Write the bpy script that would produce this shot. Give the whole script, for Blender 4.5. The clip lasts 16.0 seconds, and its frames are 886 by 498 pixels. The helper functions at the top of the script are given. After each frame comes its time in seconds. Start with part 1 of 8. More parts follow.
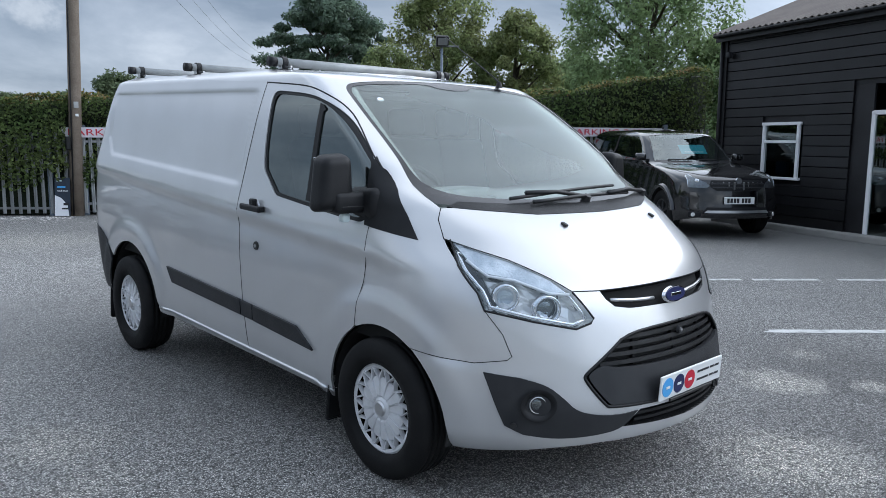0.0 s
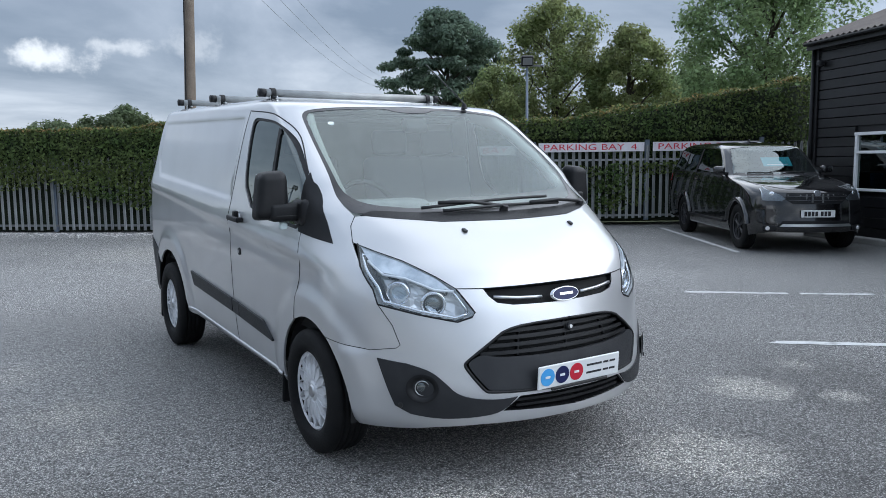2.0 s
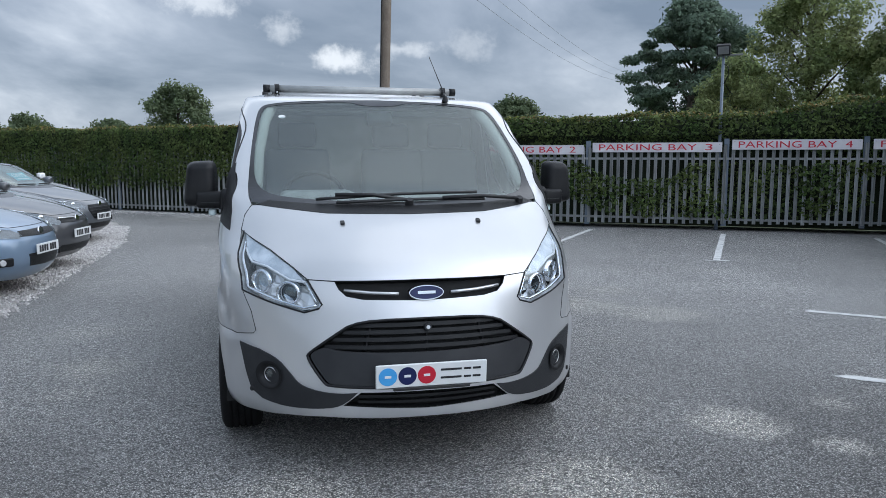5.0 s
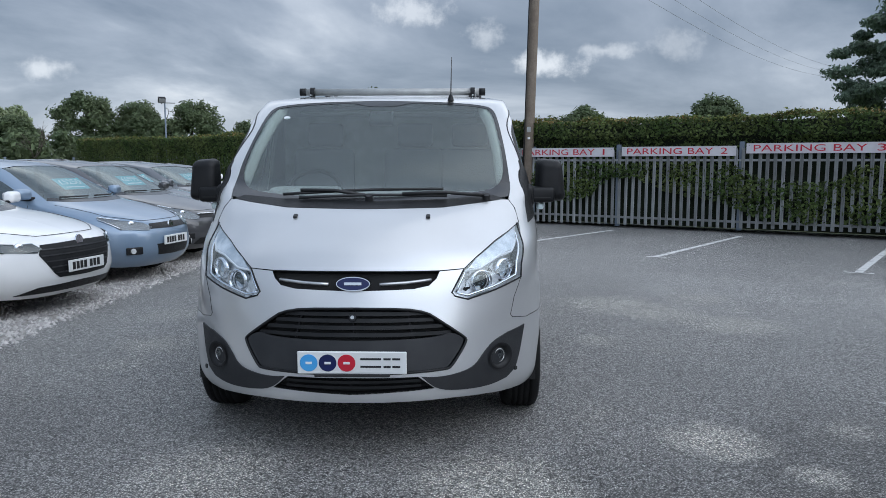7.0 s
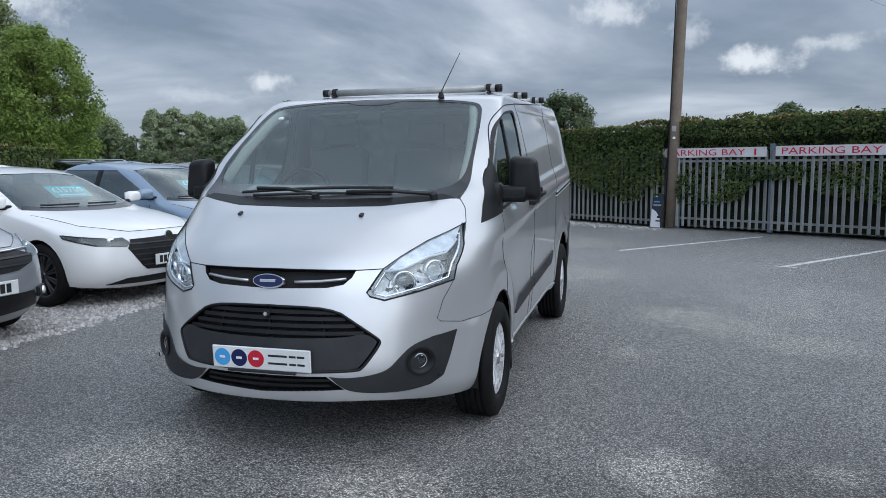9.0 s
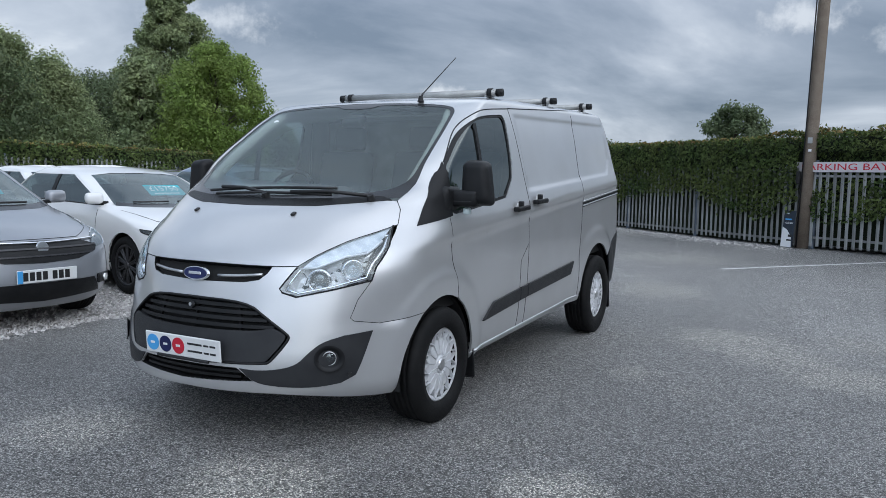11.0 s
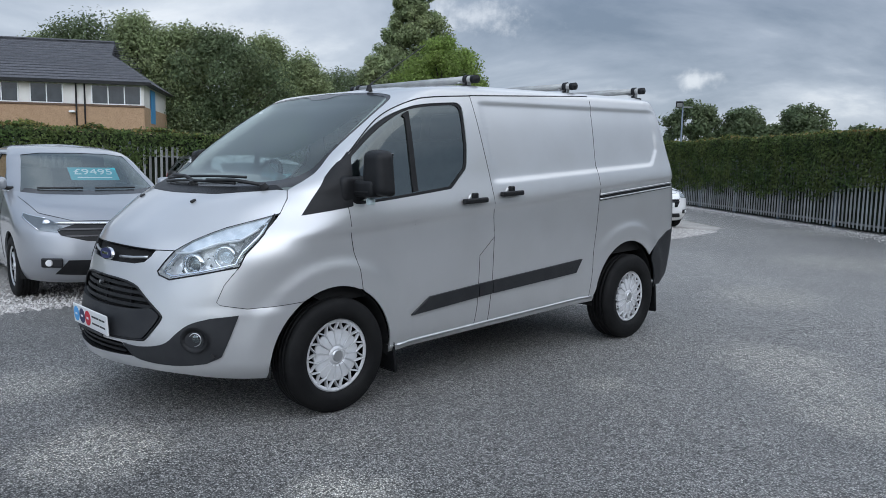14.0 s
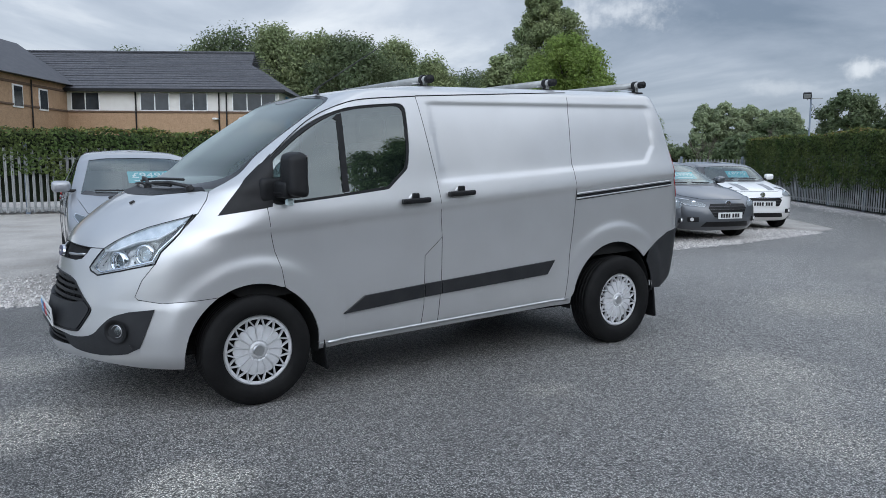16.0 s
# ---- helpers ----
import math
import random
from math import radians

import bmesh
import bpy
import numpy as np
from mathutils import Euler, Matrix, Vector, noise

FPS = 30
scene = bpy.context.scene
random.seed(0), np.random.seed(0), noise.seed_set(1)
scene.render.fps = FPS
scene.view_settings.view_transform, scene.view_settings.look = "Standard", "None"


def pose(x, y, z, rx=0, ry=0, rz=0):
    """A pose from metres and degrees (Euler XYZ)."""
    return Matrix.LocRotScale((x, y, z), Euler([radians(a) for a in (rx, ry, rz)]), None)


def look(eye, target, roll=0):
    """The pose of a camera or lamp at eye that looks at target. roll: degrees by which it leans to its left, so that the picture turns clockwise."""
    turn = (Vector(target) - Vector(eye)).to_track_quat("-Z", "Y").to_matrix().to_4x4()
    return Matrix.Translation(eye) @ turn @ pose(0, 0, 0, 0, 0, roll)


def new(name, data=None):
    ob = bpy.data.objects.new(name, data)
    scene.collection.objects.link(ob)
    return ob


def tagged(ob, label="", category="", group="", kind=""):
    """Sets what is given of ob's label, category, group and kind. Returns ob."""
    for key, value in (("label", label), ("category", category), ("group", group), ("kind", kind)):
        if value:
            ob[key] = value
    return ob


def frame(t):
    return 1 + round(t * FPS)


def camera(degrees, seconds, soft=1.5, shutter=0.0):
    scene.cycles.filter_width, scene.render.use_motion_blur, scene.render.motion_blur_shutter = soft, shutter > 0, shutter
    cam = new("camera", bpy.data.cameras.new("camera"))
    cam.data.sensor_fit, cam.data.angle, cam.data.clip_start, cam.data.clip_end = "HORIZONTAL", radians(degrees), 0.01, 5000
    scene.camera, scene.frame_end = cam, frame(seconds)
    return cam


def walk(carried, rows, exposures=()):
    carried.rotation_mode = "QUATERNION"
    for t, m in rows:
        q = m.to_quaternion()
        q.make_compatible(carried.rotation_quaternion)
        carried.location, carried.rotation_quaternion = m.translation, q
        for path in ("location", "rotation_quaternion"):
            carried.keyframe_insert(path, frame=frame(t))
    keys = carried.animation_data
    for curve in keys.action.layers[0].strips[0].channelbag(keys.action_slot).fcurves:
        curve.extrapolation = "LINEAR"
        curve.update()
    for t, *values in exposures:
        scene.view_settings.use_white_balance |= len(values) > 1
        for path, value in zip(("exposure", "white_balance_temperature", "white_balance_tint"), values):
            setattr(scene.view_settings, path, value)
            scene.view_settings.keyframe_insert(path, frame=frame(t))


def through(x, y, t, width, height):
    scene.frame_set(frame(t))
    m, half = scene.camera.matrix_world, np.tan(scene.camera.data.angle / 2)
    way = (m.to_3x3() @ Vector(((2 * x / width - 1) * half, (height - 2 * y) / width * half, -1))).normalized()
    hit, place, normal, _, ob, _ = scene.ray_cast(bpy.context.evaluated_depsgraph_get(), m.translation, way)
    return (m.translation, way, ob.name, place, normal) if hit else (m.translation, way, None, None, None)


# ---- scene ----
cam = camera(60.4, 16.0, 0.8)
PATH = [
    (0, (-3.014, -2.617, 1.528), (-1.661, -1.17, 1.249), 0.4),
    (0.5, (-2.953, -2.884, 1.526), (-1.671, -1.372, 1.261), 0.1),
    (1, (-2.81, -3.116, 1.508), (-1.597, -1.546, 1.255), -0.3),
    (1.5, (-2.661, -3.376, 1.517), (-1.51, -1.758, 1.277), -0.5),
    (2, (-2.479, -3.633, 1.516), (-1.398, -1.967, 1.285), -0.7),
    (2.5, (-2.219, -3.794, 1.509), (-1.217, -2.078, 1.281), -0.8),
    (3, (-1.947, -3.956, 1.509), (-1.037, -2.19, 1.281), -0.7),
    (3.5, (-1.666, -4.124, 1.501), (-0.857, -2.309, 1.274), -0.6),
    (4, (-1.355, -4.223, 1.489), (-0.656, -2.363, 1.258), -0.4),
    (4.2, (-1.235, -4.236, 1.496), (-0.58, -2.36, 1.262), -0.2),
    (6.3, (0.058, -4.51, 1.475), (0.19, -2.527, 1.247), 0.1),
    (6.5, (0.174, -4.534, 1.479), (0.257, -2.548, 1.251), 0.2),
    (7, (0.517, -4.511, 1.455), (0.471, -2.524, 1.227), -0.0),
    (7.5, (0.853, -4.476, 1.449), (0.68, -2.497, 1.219), -0.2),
    (8, (1.19, -4.422, 1.443), (0.891, -2.458, 1.214), -0.3),
    (8.5, (1.513, -4.295, 1.433), (1.089, -2.353, 1.209), -0.3),
    (9, (1.813, -4.185, 1.421), (1.271, -2.272, 1.203), -0.3),
    (9.2, (1.941, -4.15, 1.412), (1.356, -2.25, 1.199), -0.2),
    (11.3, (3.091, -3.585, 1.384), (2.094, -1.862, 1.19), 0.9),
    (11.5, (3.189, -3.498, 1.396), (2.156, -1.797, 1.2), 0.9),
    (12, (3.428, -3.326, 1.397), (2.306, -1.683, 1.193), 1.1),
    (12.5, (3.687, -3.151, 1.401), (2.48, -1.57, 1.19), 1.3),
    (13, (3.893, -2.907, 1.397), (2.605, -1.393, 1.18), 1.4),
    (13.5, (4.116, -2.679, 1.404), (2.749, -1.236, 1.179), 1.4),
    (14, (4.367, -2.454, 1.412), (2.928, -1.083, 1.185), 1.1),
    (14.5, (4.571, -2.199, 1.417), (3.068, -0.899, 1.192), 0.8),
    (15, (4.777, -1.972, 1.427), (3.213, -0.745, 1.2), 0.6),
    (15.5, (4.989, -1.752, 1.426), (3.372, -0.597, 1.197), 0.4),
    (16, (5.162, -1.462, 1.43), (3.496, -0.38, 1.198), 0.3),
]
walk(cam, [(t, look(eye, target, roll)) for t, eye, target, roll in PATH], [(0.0, 0.48, 6370, 10), (4.0, 0.40, 6370, 10), (7.0, 0.16, 6370, 10), (12.0, 0.16, 6400, 10), (16.0, 0.16, 6430, 10)])

# ---- world, sun ----
world = bpy.data.worlds.new("overcast_sky")
scene.world = world
world.use_nodes = True
wn, wl = world.node_tree.nodes, world.node_tree.links
wn.clear()
SUN_ELEV, SUN_ROT = 40.0, 108.0


def wnode(kind, **kw):
    n = wn.new(kind)
    for k, v in kw.items():
        n.inputs[k].default_value = v
    return n


w_out, w_bg = wn.new("ShaderNodeOutputWorld"), wn.new("ShaderNodeBackground")
w_sky = wn.new("ShaderNodeTexSky")
w_sky.sky_type, w_sky.sun_disc = "NISHITA", False
w_sky.sun_elevation, w_sky.sun_rotation = radians(SUN_ELEV), radians(SUN_ROT)
w_geo = wn.new("ShaderNodeTexCoord")
w_sep = wn.new("ShaderNodeSeparateXYZ")
wl.new(w_geo.outputs["Generated"], w_sep.inputs[0])
# clouds lie on a flat layer: direction divided by its height
w_up = wn.new("ShaderNodeMath")
w_up.operation = "MAXIMUM"
wl.new(w_sep.outputs[2], w_up.inputs[0])
w_up.inputs[1].default_value = 0.0
w_add = wn.new("ShaderNodeMath")
w_add.operation = "ADD"
w_add.inputs[1].default_value = 0.30
wl.new(w_up.outputs[0], w_add.inputs[0])
w_flat = wn.new("ShaderNodeVectorMath")
w_flat.operation = "DIVIDE"
wl.new(w_geo.outputs["Generated"], w_flat.inputs[0])
w_cmb = wn.new("ShaderNodeCombineXYZ")
wl.new(w_add.outputs[0], w_cmb.inputs[0])
wl.new(w_add.outputs[0], w_cmb.inputs[1])
w_cmb.inputs[2].default_value = 1.0
wl.new(w_cmb.outputs[0], w_flat.inputs[1])
w_n1 = wnode("ShaderNodeTexNoise", Scale=0.95, Detail=8.0, Roughness=0.55, Distortion=0.5)
wl.new(w_flat.outputs[0], w_n1.inputs["Vector"])
# grey under-sides and paler gaps
w_ramp = wn.new("ShaderNodeValToRGB")
cr = w_ramp.color_ramp
cr.elements[0].position, cr.elements[0].color = 0.36, (0.185, 0.235, 0.31, 1)
cr.elements[1].position, cr.elements[1].color = 0.68, (0.84, 0.88, 0.92, 1)
e = cr.elements.new(0.50)
e.color = (0.345, 0.40, 0.485, 1)
e = cr.elements.new(0.59)
e.color = (0.52, 0.575, 0.655, 1)
wl.new(w_n1.outputs["Fac"], w_ramp.inputs[0])
# small bright cumulus tops, low over the horizon: compass angle, height, half width, half height in degrees, strength
w_az, w_el = wn.new("ShaderNodeMath"), wn.new("ShaderNodeMath")
w_az.operation, w_el.operation = "ARCTAN2", "ARCSINE"
wl.new(w_sep.outputs[0], w_az.inputs[0])
wl.new(w_sep.outputs[1], w_az.inputs[1])
wl.new(w_sep.outputs[2], w_el.inputs[0])
w_dir = wn.new("ShaderNodeCombineXYZ")
wl.new(w_az.outputs[0], w_dir.inputs[0])
wl.new(w_el.outputs[0], w_dir.inputs[1])
w_frill = wnode("ShaderNodeTexNoise", Scale=26.0, Detail=7.0, Roughness=0.62)
wl.new(w_dir.outputs[0], w_frill.inputs["Vector"])
puffs = None
for pa, pe, pw, ph, pk in ((6.4, 7.0, 3.6, 0.95, 1.0), (2.0, 9.2, 1.6, 1.1, 0.55), (-3.7, 10.8, 3.4, 1.1, 0.75), (10.4, 7.9, 2.4, 0.6, 0.6), (-28.5, 6.0, 2.0, 0.95, 0.85), (15.5, 8.3, 2.0, 1.2, 0.35),
                           (-33.5, 5.0, 3.0, 0.6, 0.3), (-45.0, 10.4, 5.0, 1.3, 0.7), (-20.5, 4.6, 2.4, 0.6, 0.45), (-62.0, 9.0, 5.0, 1.2, 0.6)):
    q = wn.new("ShaderNodeVectorMath")
    q.operation = "SUBTRACT"
    wl.new(w_dir.outputs[0], q.inputs[0])
    q.inputs[1].default_value = (radians(pa), radians(pe), 0)
    q2 = wn.new("ShaderNodeVectorMath")
    q2.operation = "MULTIPLY"
    wl.new(q.outputs[0], q2.inputs[0])
    q2.inputs[1].default_value = (1 / radians(pw), 1 / radians(ph), 0)
    q3 = wn.new("ShaderNodeVectorMath")
    q3.operation = "LENGTH"
    wl.new(q2.outputs[0], q3.inputs[0])
    q4 = wn.new("ShaderNodeMath")
    q4.operation = "MULTIPLY_ADD"
    wl.new(w_frill.outputs["Fac"], q4.inputs[0])
    q4.inputs[1].default_value = 3.2
    wl.new(q3.outputs["Value"], q4.inputs[2])
    q5 = wn.new("ShaderNodeMapRange")
    q5.interpolation_type = "SMOOTHSTEP"
    for k, v in enumerate((1.55, 2.7, pk, 0.0)):
        q5.inputs[k + 1].default_value = v
    wl.new(q4.outputs[0], q5.inputs[0])
    if puffs is None:
        puffs = q5.outputs[0]
    else:
        q6 = wn.new("ShaderNodeMath")
        q6.operation = "MAXIMUM"
        wl.new(puffs, q6.inputs[0])
        wl.new(q5.outputs[0], q6.inputs[1])
        puffs = q6.outputs[0]
w_mix = wn.new("ShaderNodeMixRGB")
w_mix.inputs[2].default_value = (0.74, 0.78, 0.83, 1)
wl.new(puffs, w_mix.inputs[0])
wl.new(w_ramp.outputs[0], w_mix.inputs[1])
# a little of the blue sky shows through the cover
w_mul = wn.new("ShaderNodeMixRGB")
w_mul.blend_type, w_mul.inputs[0].default_value = "MULTIPLY", 1.0
w_mul.inputs[2].default_value = (0.10, 0.10, 0.10, 1)
wl.new(w_sky.outputs[0], w_mul.inputs[1])
w_cover = wn.new("ShaderNodeMixRGB")
w_cover.inputs[0].default_value = 0.90
wl.new(w_mul.outputs[0], w_cover.inputs[1])
wl.new(w_mix.outputs[0], w_cover.inputs[2])
wl.new(w_cover.outputs[0], w_bg.inputs["Color"])
# the cover is thinner overhead and towards the side of the hidden sun
az = radians(SUN_ROT)
SUN_DIR = (math.sin(az) * math.cos(radians(SUN_ELEV)), math.cos(az) * math.cos(radians(SUN_ELEV)), math.sin(radians(SUN_ELEV)))
w_dot = wn.new("ShaderNodeVectorMath")
w_dot.operation = "DOT_PRODUCT"
wl.new(w_geo.outputs["Generated"], w_dot.inputs[0])
w_dot.inputs[1].default_value = (0.72, -0.69, 0.0)
w_side = wn.new("ShaderNodeMapRange")
w_side.interpolation_type = "SMOOTHSTEP"
for i, v in enumerate((0.10, 0.90, 0.98, 2.1)):
    w_side.inputs[i + 1].default_value = v
wl.new(w_dot.outputs["Value"], w_side.inputs[0])
w_high = wn.new("ShaderNodeMapRange")
w_high.interpolation_type = "SMOOTHSTEP"
for i, v in enumerate((0.15, 0.60, 1.02, 1.85)):
    w_high.inputs[i + 1].default_value = v
wl.new(w_sep.outputs[2], w_high.inputs[0])
w_glow = wn.new("ShaderNodeMath")
w_glow.operation = "MULTIPLY"
wl.new(w_side.outputs[0], w_glow.inputs[0])
wl.new(w_high.outputs[0], w_glow.inputs[1])
wl.new(w_glow.outputs[0], w_bg.inputs["Strength"])
wl.new(w_bg.outputs[0], w_out.inputs[0])

sun = new("sun", bpy.data.lights.new("sun", "SUN"))
sun.data.energy, sun.data.angle, sun.data.color = 0.85, radians(110), (1.0, 0.98, 0.95)
sun.matrix_world = look(Vector(SUN_DIR) * 60, (0, 0, 0))


# ---- materials ----
def material(name, base, rough=0.6, metal=0.0, coat=0.0, second=None, scale=6.0, amount=0.5, grain=0.0, grain_scale=300.0, bump=0.0, bump_scale=200.0,
             rough_var=0.0, spread=(0.35, 0.65), random_value=0.0, spec=0.5, island=False):
    """Principled material, with patches of a second colour, fine grain, relief and a rough spread."""
    m = bpy.data.materials.new(name)
    m.use_nodes = True
    nt = m.node_tree
    b = nt.nodes["Principled BSDF"]
    b.inputs["Base Color"].default_value = (*base, 1)
    b.inputs["Roughness"].default_value, b.inputs["Metallic"].default_value = rough, metal
    b.inputs["Coat Weight"].default_value, b.inputs["Coat Roughness"].default_value = coat, 0.03
    b.inputs["Specular IOR Level"].default_value = spec
    tc = nt.nodes.new("ShaderNodeTexCoord")
    colour = None
    if second is not None:
        n = nt.nodes.new("ShaderNodeTexNoise")
        n.inputs["Scale"].default_value, n.inputs["Detail"].default_value = scale, 6
        nt.links.new(tc.outputs["Object"], n.inputs["Vector"])
        r = nt.nodes.new("ShaderNodeMapRange")
        r.inputs[1].default_value, r.inputs[2].default_value = spread
        r.inputs[3].default_value, r.inputs[4].default_value = 0, amount
        nt.links.new(n.outputs["Fac"], r.inputs[0])
        mx = nt.nodes.new("ShaderNodeMixRGB")
        mx.inputs[1].default_value, mx.inputs[2].default_value = (*base, 1), (*second, 1)
        nt.links.new(r.outputs[0], mx.inputs[0])
        colour = mx.outputs[0]
        if rough_var:
            q = nt.nodes.new("ShaderNodeMapRange")
            q.inputs[3].default_value, q.inputs[4].default_value = rough - rough_var, rough + rough_var
            nt.links.new(n.outputs["Fac"], q.inputs[0])
            nt.links.new(q.outputs[0], b.inputs["Roughness"])
    if grain:
        n = nt.nodes.new("ShaderNodeTexNoise")
        n.inputs["Scale"].default_value, n.inputs["Detail"].default_value = grain_scale, 3
        nt.links.new(tc.outputs["Object"], n.inputs["Vector"])
        r = nt.nodes.new("ShaderNodeMapRange")
        r.inputs[1].default_value, r.inputs[2].default_value = 0.25, 0.75
        r.inputs[3].default_value, r.inputs[4].default_value = 1 - grain, 1 + grain
        nt.links.new(n.outputs["Fac"], r.inputs[0])
        mx = nt.nodes.new("ShaderNodeMixRGB")
        mx.blend_type, mx.inputs[0].default_value = "MULTIPLY", 1.0
        if colour:
            nt.links.new(colour, mx.inputs[1])
        else:
            mx.inputs[1].default_value = (*base, 1)
        nt.links.new(r.outputs[0], mx.inputs[2])
        colour = mx.outputs[0]
    if random_value:
        o = nt.nodes.new("ShaderNodeNewGeometry" if island else "ShaderNodeObjectInfo")
        r = nt.nodes.new("ShaderNodeMapRange")
        r.inputs[3].default_value, r.inputs[4].default_value = 1 - random_value, 1 + random_value
        nt.links.new(o.outputs["Random Per Island" if island else "Random"], r.inputs[0])
        mx = nt.nodes.new("ShaderNodeMixRGB")
        mx.blend_type, mx.inputs[0].default_value = "MULTIPLY", 1.0
        if colour:
            nt.links.new(colour, mx.inputs[1])
        else:
            mx.inputs[1].default_value = (*base, 1)
        nt.links.new(r.outputs[0], mx.inputs[2])
        colour = mx.outputs[0]
    if colour:
        nt.links.new(colour, b.inputs["Base Color"])
    if bump:
        n = nt.nodes.new("ShaderNodeTexNoise")
        n.inputs["Scale"].default_value, n.inputs["Detail"].default_value = bump_scale, 4
        nt.links.new(tc.outputs["Object"], n.inputs["Vector"])
        bp = nt.nodes.new("ShaderNodeBump")
        bp.inputs["Strength"].default_value, bp.inputs["Distance"].default_value = bump, 0.01
        nt.links.new(n.outputs["Fac"], bp.inputs["Height"])
        nt.links.new(bp.outputs[0], b.inputs["Normal"])
    return m


def glass(name, tint, gloss_min=0.06, rough=0.0):
    """A single sheet: tinted see-through with a mirror over it that grows towards grazing angles."""
    m = bpy.data.materials.new(name)
    m.use_nodes = True
    nt = m.node_tree
    nt.nodes.clear()
    out, mix, tr, gl, fr = (nt.nodes.new("ShaderNode" + k) for k in ("OutputMaterial", "MixShader", "BsdfTransparent", "BsdfGlossy", "LayerWeight"))
    tr.inputs[0].default_value = (*tint, 1)
    gl.inputs["Roughness"].default_value = rough
    gl.inputs["Color"].default_value = (0.86, 0.93, 0.91, 1)
    fr.inputs["Blend"].default_value = 0.5
    pw = nt.nodes.new("ShaderNodeMath")
    pw.operation, pw.inputs[1].default_value = "POWER", 5.0
    nt.links.new(fr.outputs["Facing"], pw.inputs[0])
    ad = nt.nodes.new("ShaderNodeMath")
    ad.operation, ad.inputs[1].default_value, ad.inputs[2].default_value = "MULTIPLY_ADD", 0.92 - gloss_min, gloss_min + 0.045
    nt.links.new(pw.outputs[0], ad.inputs[0])
    nt.links.new(ad.outputs[0], mix.inputs[0])
    nt.links.new(tr.outputs[0], mix.inputs[1])
    nt.links.new(gl.outputs[0], mix.inputs[2])
    nt.links.new(mix.outputs[0], out.inputs[0])
    return m


def leaf_material(name, base, second, scale, vary=0.5, through=0.45):
    """Leaves: a matt upper side, light coming through, and a colour that varies by patch and by leaf."""
    m = material(name, base, rough=0.6, second=second, scale=scale, amount=1.0, random_value=vary, island=True, spec=0.25)
    nt = m.node_tree
    b, out = nt.nodes["Principled BSDF"], nt.nodes["Material Output"]
    tl, mx = nt.nodes.new("ShaderNodeBsdfTranslucent"), nt.nodes.new("ShaderNodeMixShader")
    mx.inputs[0].default_value = through
    src = b.inputs["Base Color"].links[0].from_socket
    nt.links.new(src, tl.inputs[0])
    nt.links.new(b.outputs[0], mx.inputs[1])
    nt.links.new(tl.outputs[0], mx.inputs[2])
    nt.links.new(mx.outputs[0], out.inputs[0])
    return m


def paint(name, base, metal=0.0, rough=0.35, dirt=(0.25, 0.24, 0.22), coat=1.0, spec=0.5):
    return material(name, base, rough=rough, metal=metal, coat=coat, spec=spec, second=dirt, scale=2.2, amount=0.10, rough_var=0.05, grain=0.03, grain_scale=900)


M_SILVER = paint("silver_paint", (0.625, 0.63, 0.635), metal=0.62, rough=0.36)
M_BLACKPLASTIC = material("black_plastic", (0.007, 0.0075, 0.0085), rough=0.45, spec=0.28, second=(0.018, 0.018, 0.019), scale=9, amount=0.6, grain=0.1, grain_scale=700, bump=0.15, bump_scale=900)
M_GREYPLASTIC = material("grey_plastic", (0.019, 0.020, 0.0225), rough=0.5, spec=0.35, second=(0.034, 0.035, 0.037), scale=8, amount=0.6, grain=0.08, grain_scale=800, bump=0.12, bump_scale=900)
# near black for painted shade in gaps and grilles, also for liners and floor pans
M_DARK = material("dark_void_shade", (0.008, 0.008, 0.008), rough=0.9, second=(0.015, 0.015, 0.015), scale=4)
M_RUBBER = material("tyre_rubber", (0.006, 0.006, 0.0065), rough=0.7, spec=0.2, second=(0.018, 0.018, 0.017), scale=7, amount=0.45, grain=0.15, grain_scale=200, bump=0.2, bump_scale=300)
M_TRIM = material("wheel_trim_silver", (0.70, 0.71, 0.73), rough=0.35, metal=0.15, second=(0.4, 0.39, 0.37), scale=14, amount=0.35, grain=0.04)
M_CHROME = material("chrome", (0.80, 0.81, 0.83), rough=0.10, metal=1.0, second=(0.6, 0.6, 0.6), scale=10, amount=0.3)
M_BAR = material("dull_aluminium", (0.42, 0.43, 0.42), rough=0.5, metal=0.5, second=(0.24, 0.24, 0.24), scale=9, amount=0.5, grain=0.06)
M_SATIN = material("satin_metal", (0.62, 0.63, 0.64), rough=0.28, metal=0.9, second=(0.45, 0.45, 0.45), scale=12, amount=0.4, grain=0.05)
M_GLASS = glass("windscreen_glass", (0.74, 0.82, 0.79), 0.10, 0.28)
M_SIDEGLASS = glass("side_glass", (0.30, 0.36, 0.36), 0.15)
M_LENS = glass("lamp_lens", (0.90, 0.93, 0.96), 0.03)
M_HEADLINER = material("pale_headliner", (0.42, 0.42, 0.40), rough=0.9, second=(0.36, 0.36, 0.34), scale=6)
M_DASH = material("dash_grey", (0.30, 0.305, 0.30), rough=0.6, second=(0.10, 0.10, 0.105), scale=8, grain=0.1)
M_FRIT = material("glass_edge_black", (0.018, 0.019, 0.020), rough=0.2, second=(0.05, 0.05, 0.055), scale=6)
M_CLOTH = material("seat_cloth", (0.07, 0.072, 0.078), rough=0.95, second=(0.11, 0.11, 0.115), scale=20, grain=0.2, grain_scale=500)
M_WHITE = material("white_plastic", (0.78, 0.79, 0.80), rough=0.35, second=(0.66, 0.66, 0.64), scale=8, amount=0.3)
M_PLATE = material("number_plate_white", (0.74, 0.75, 0.74), rough=0.3, second=(0.62, 0.62, 0.6), scale=10, amount=0.25)
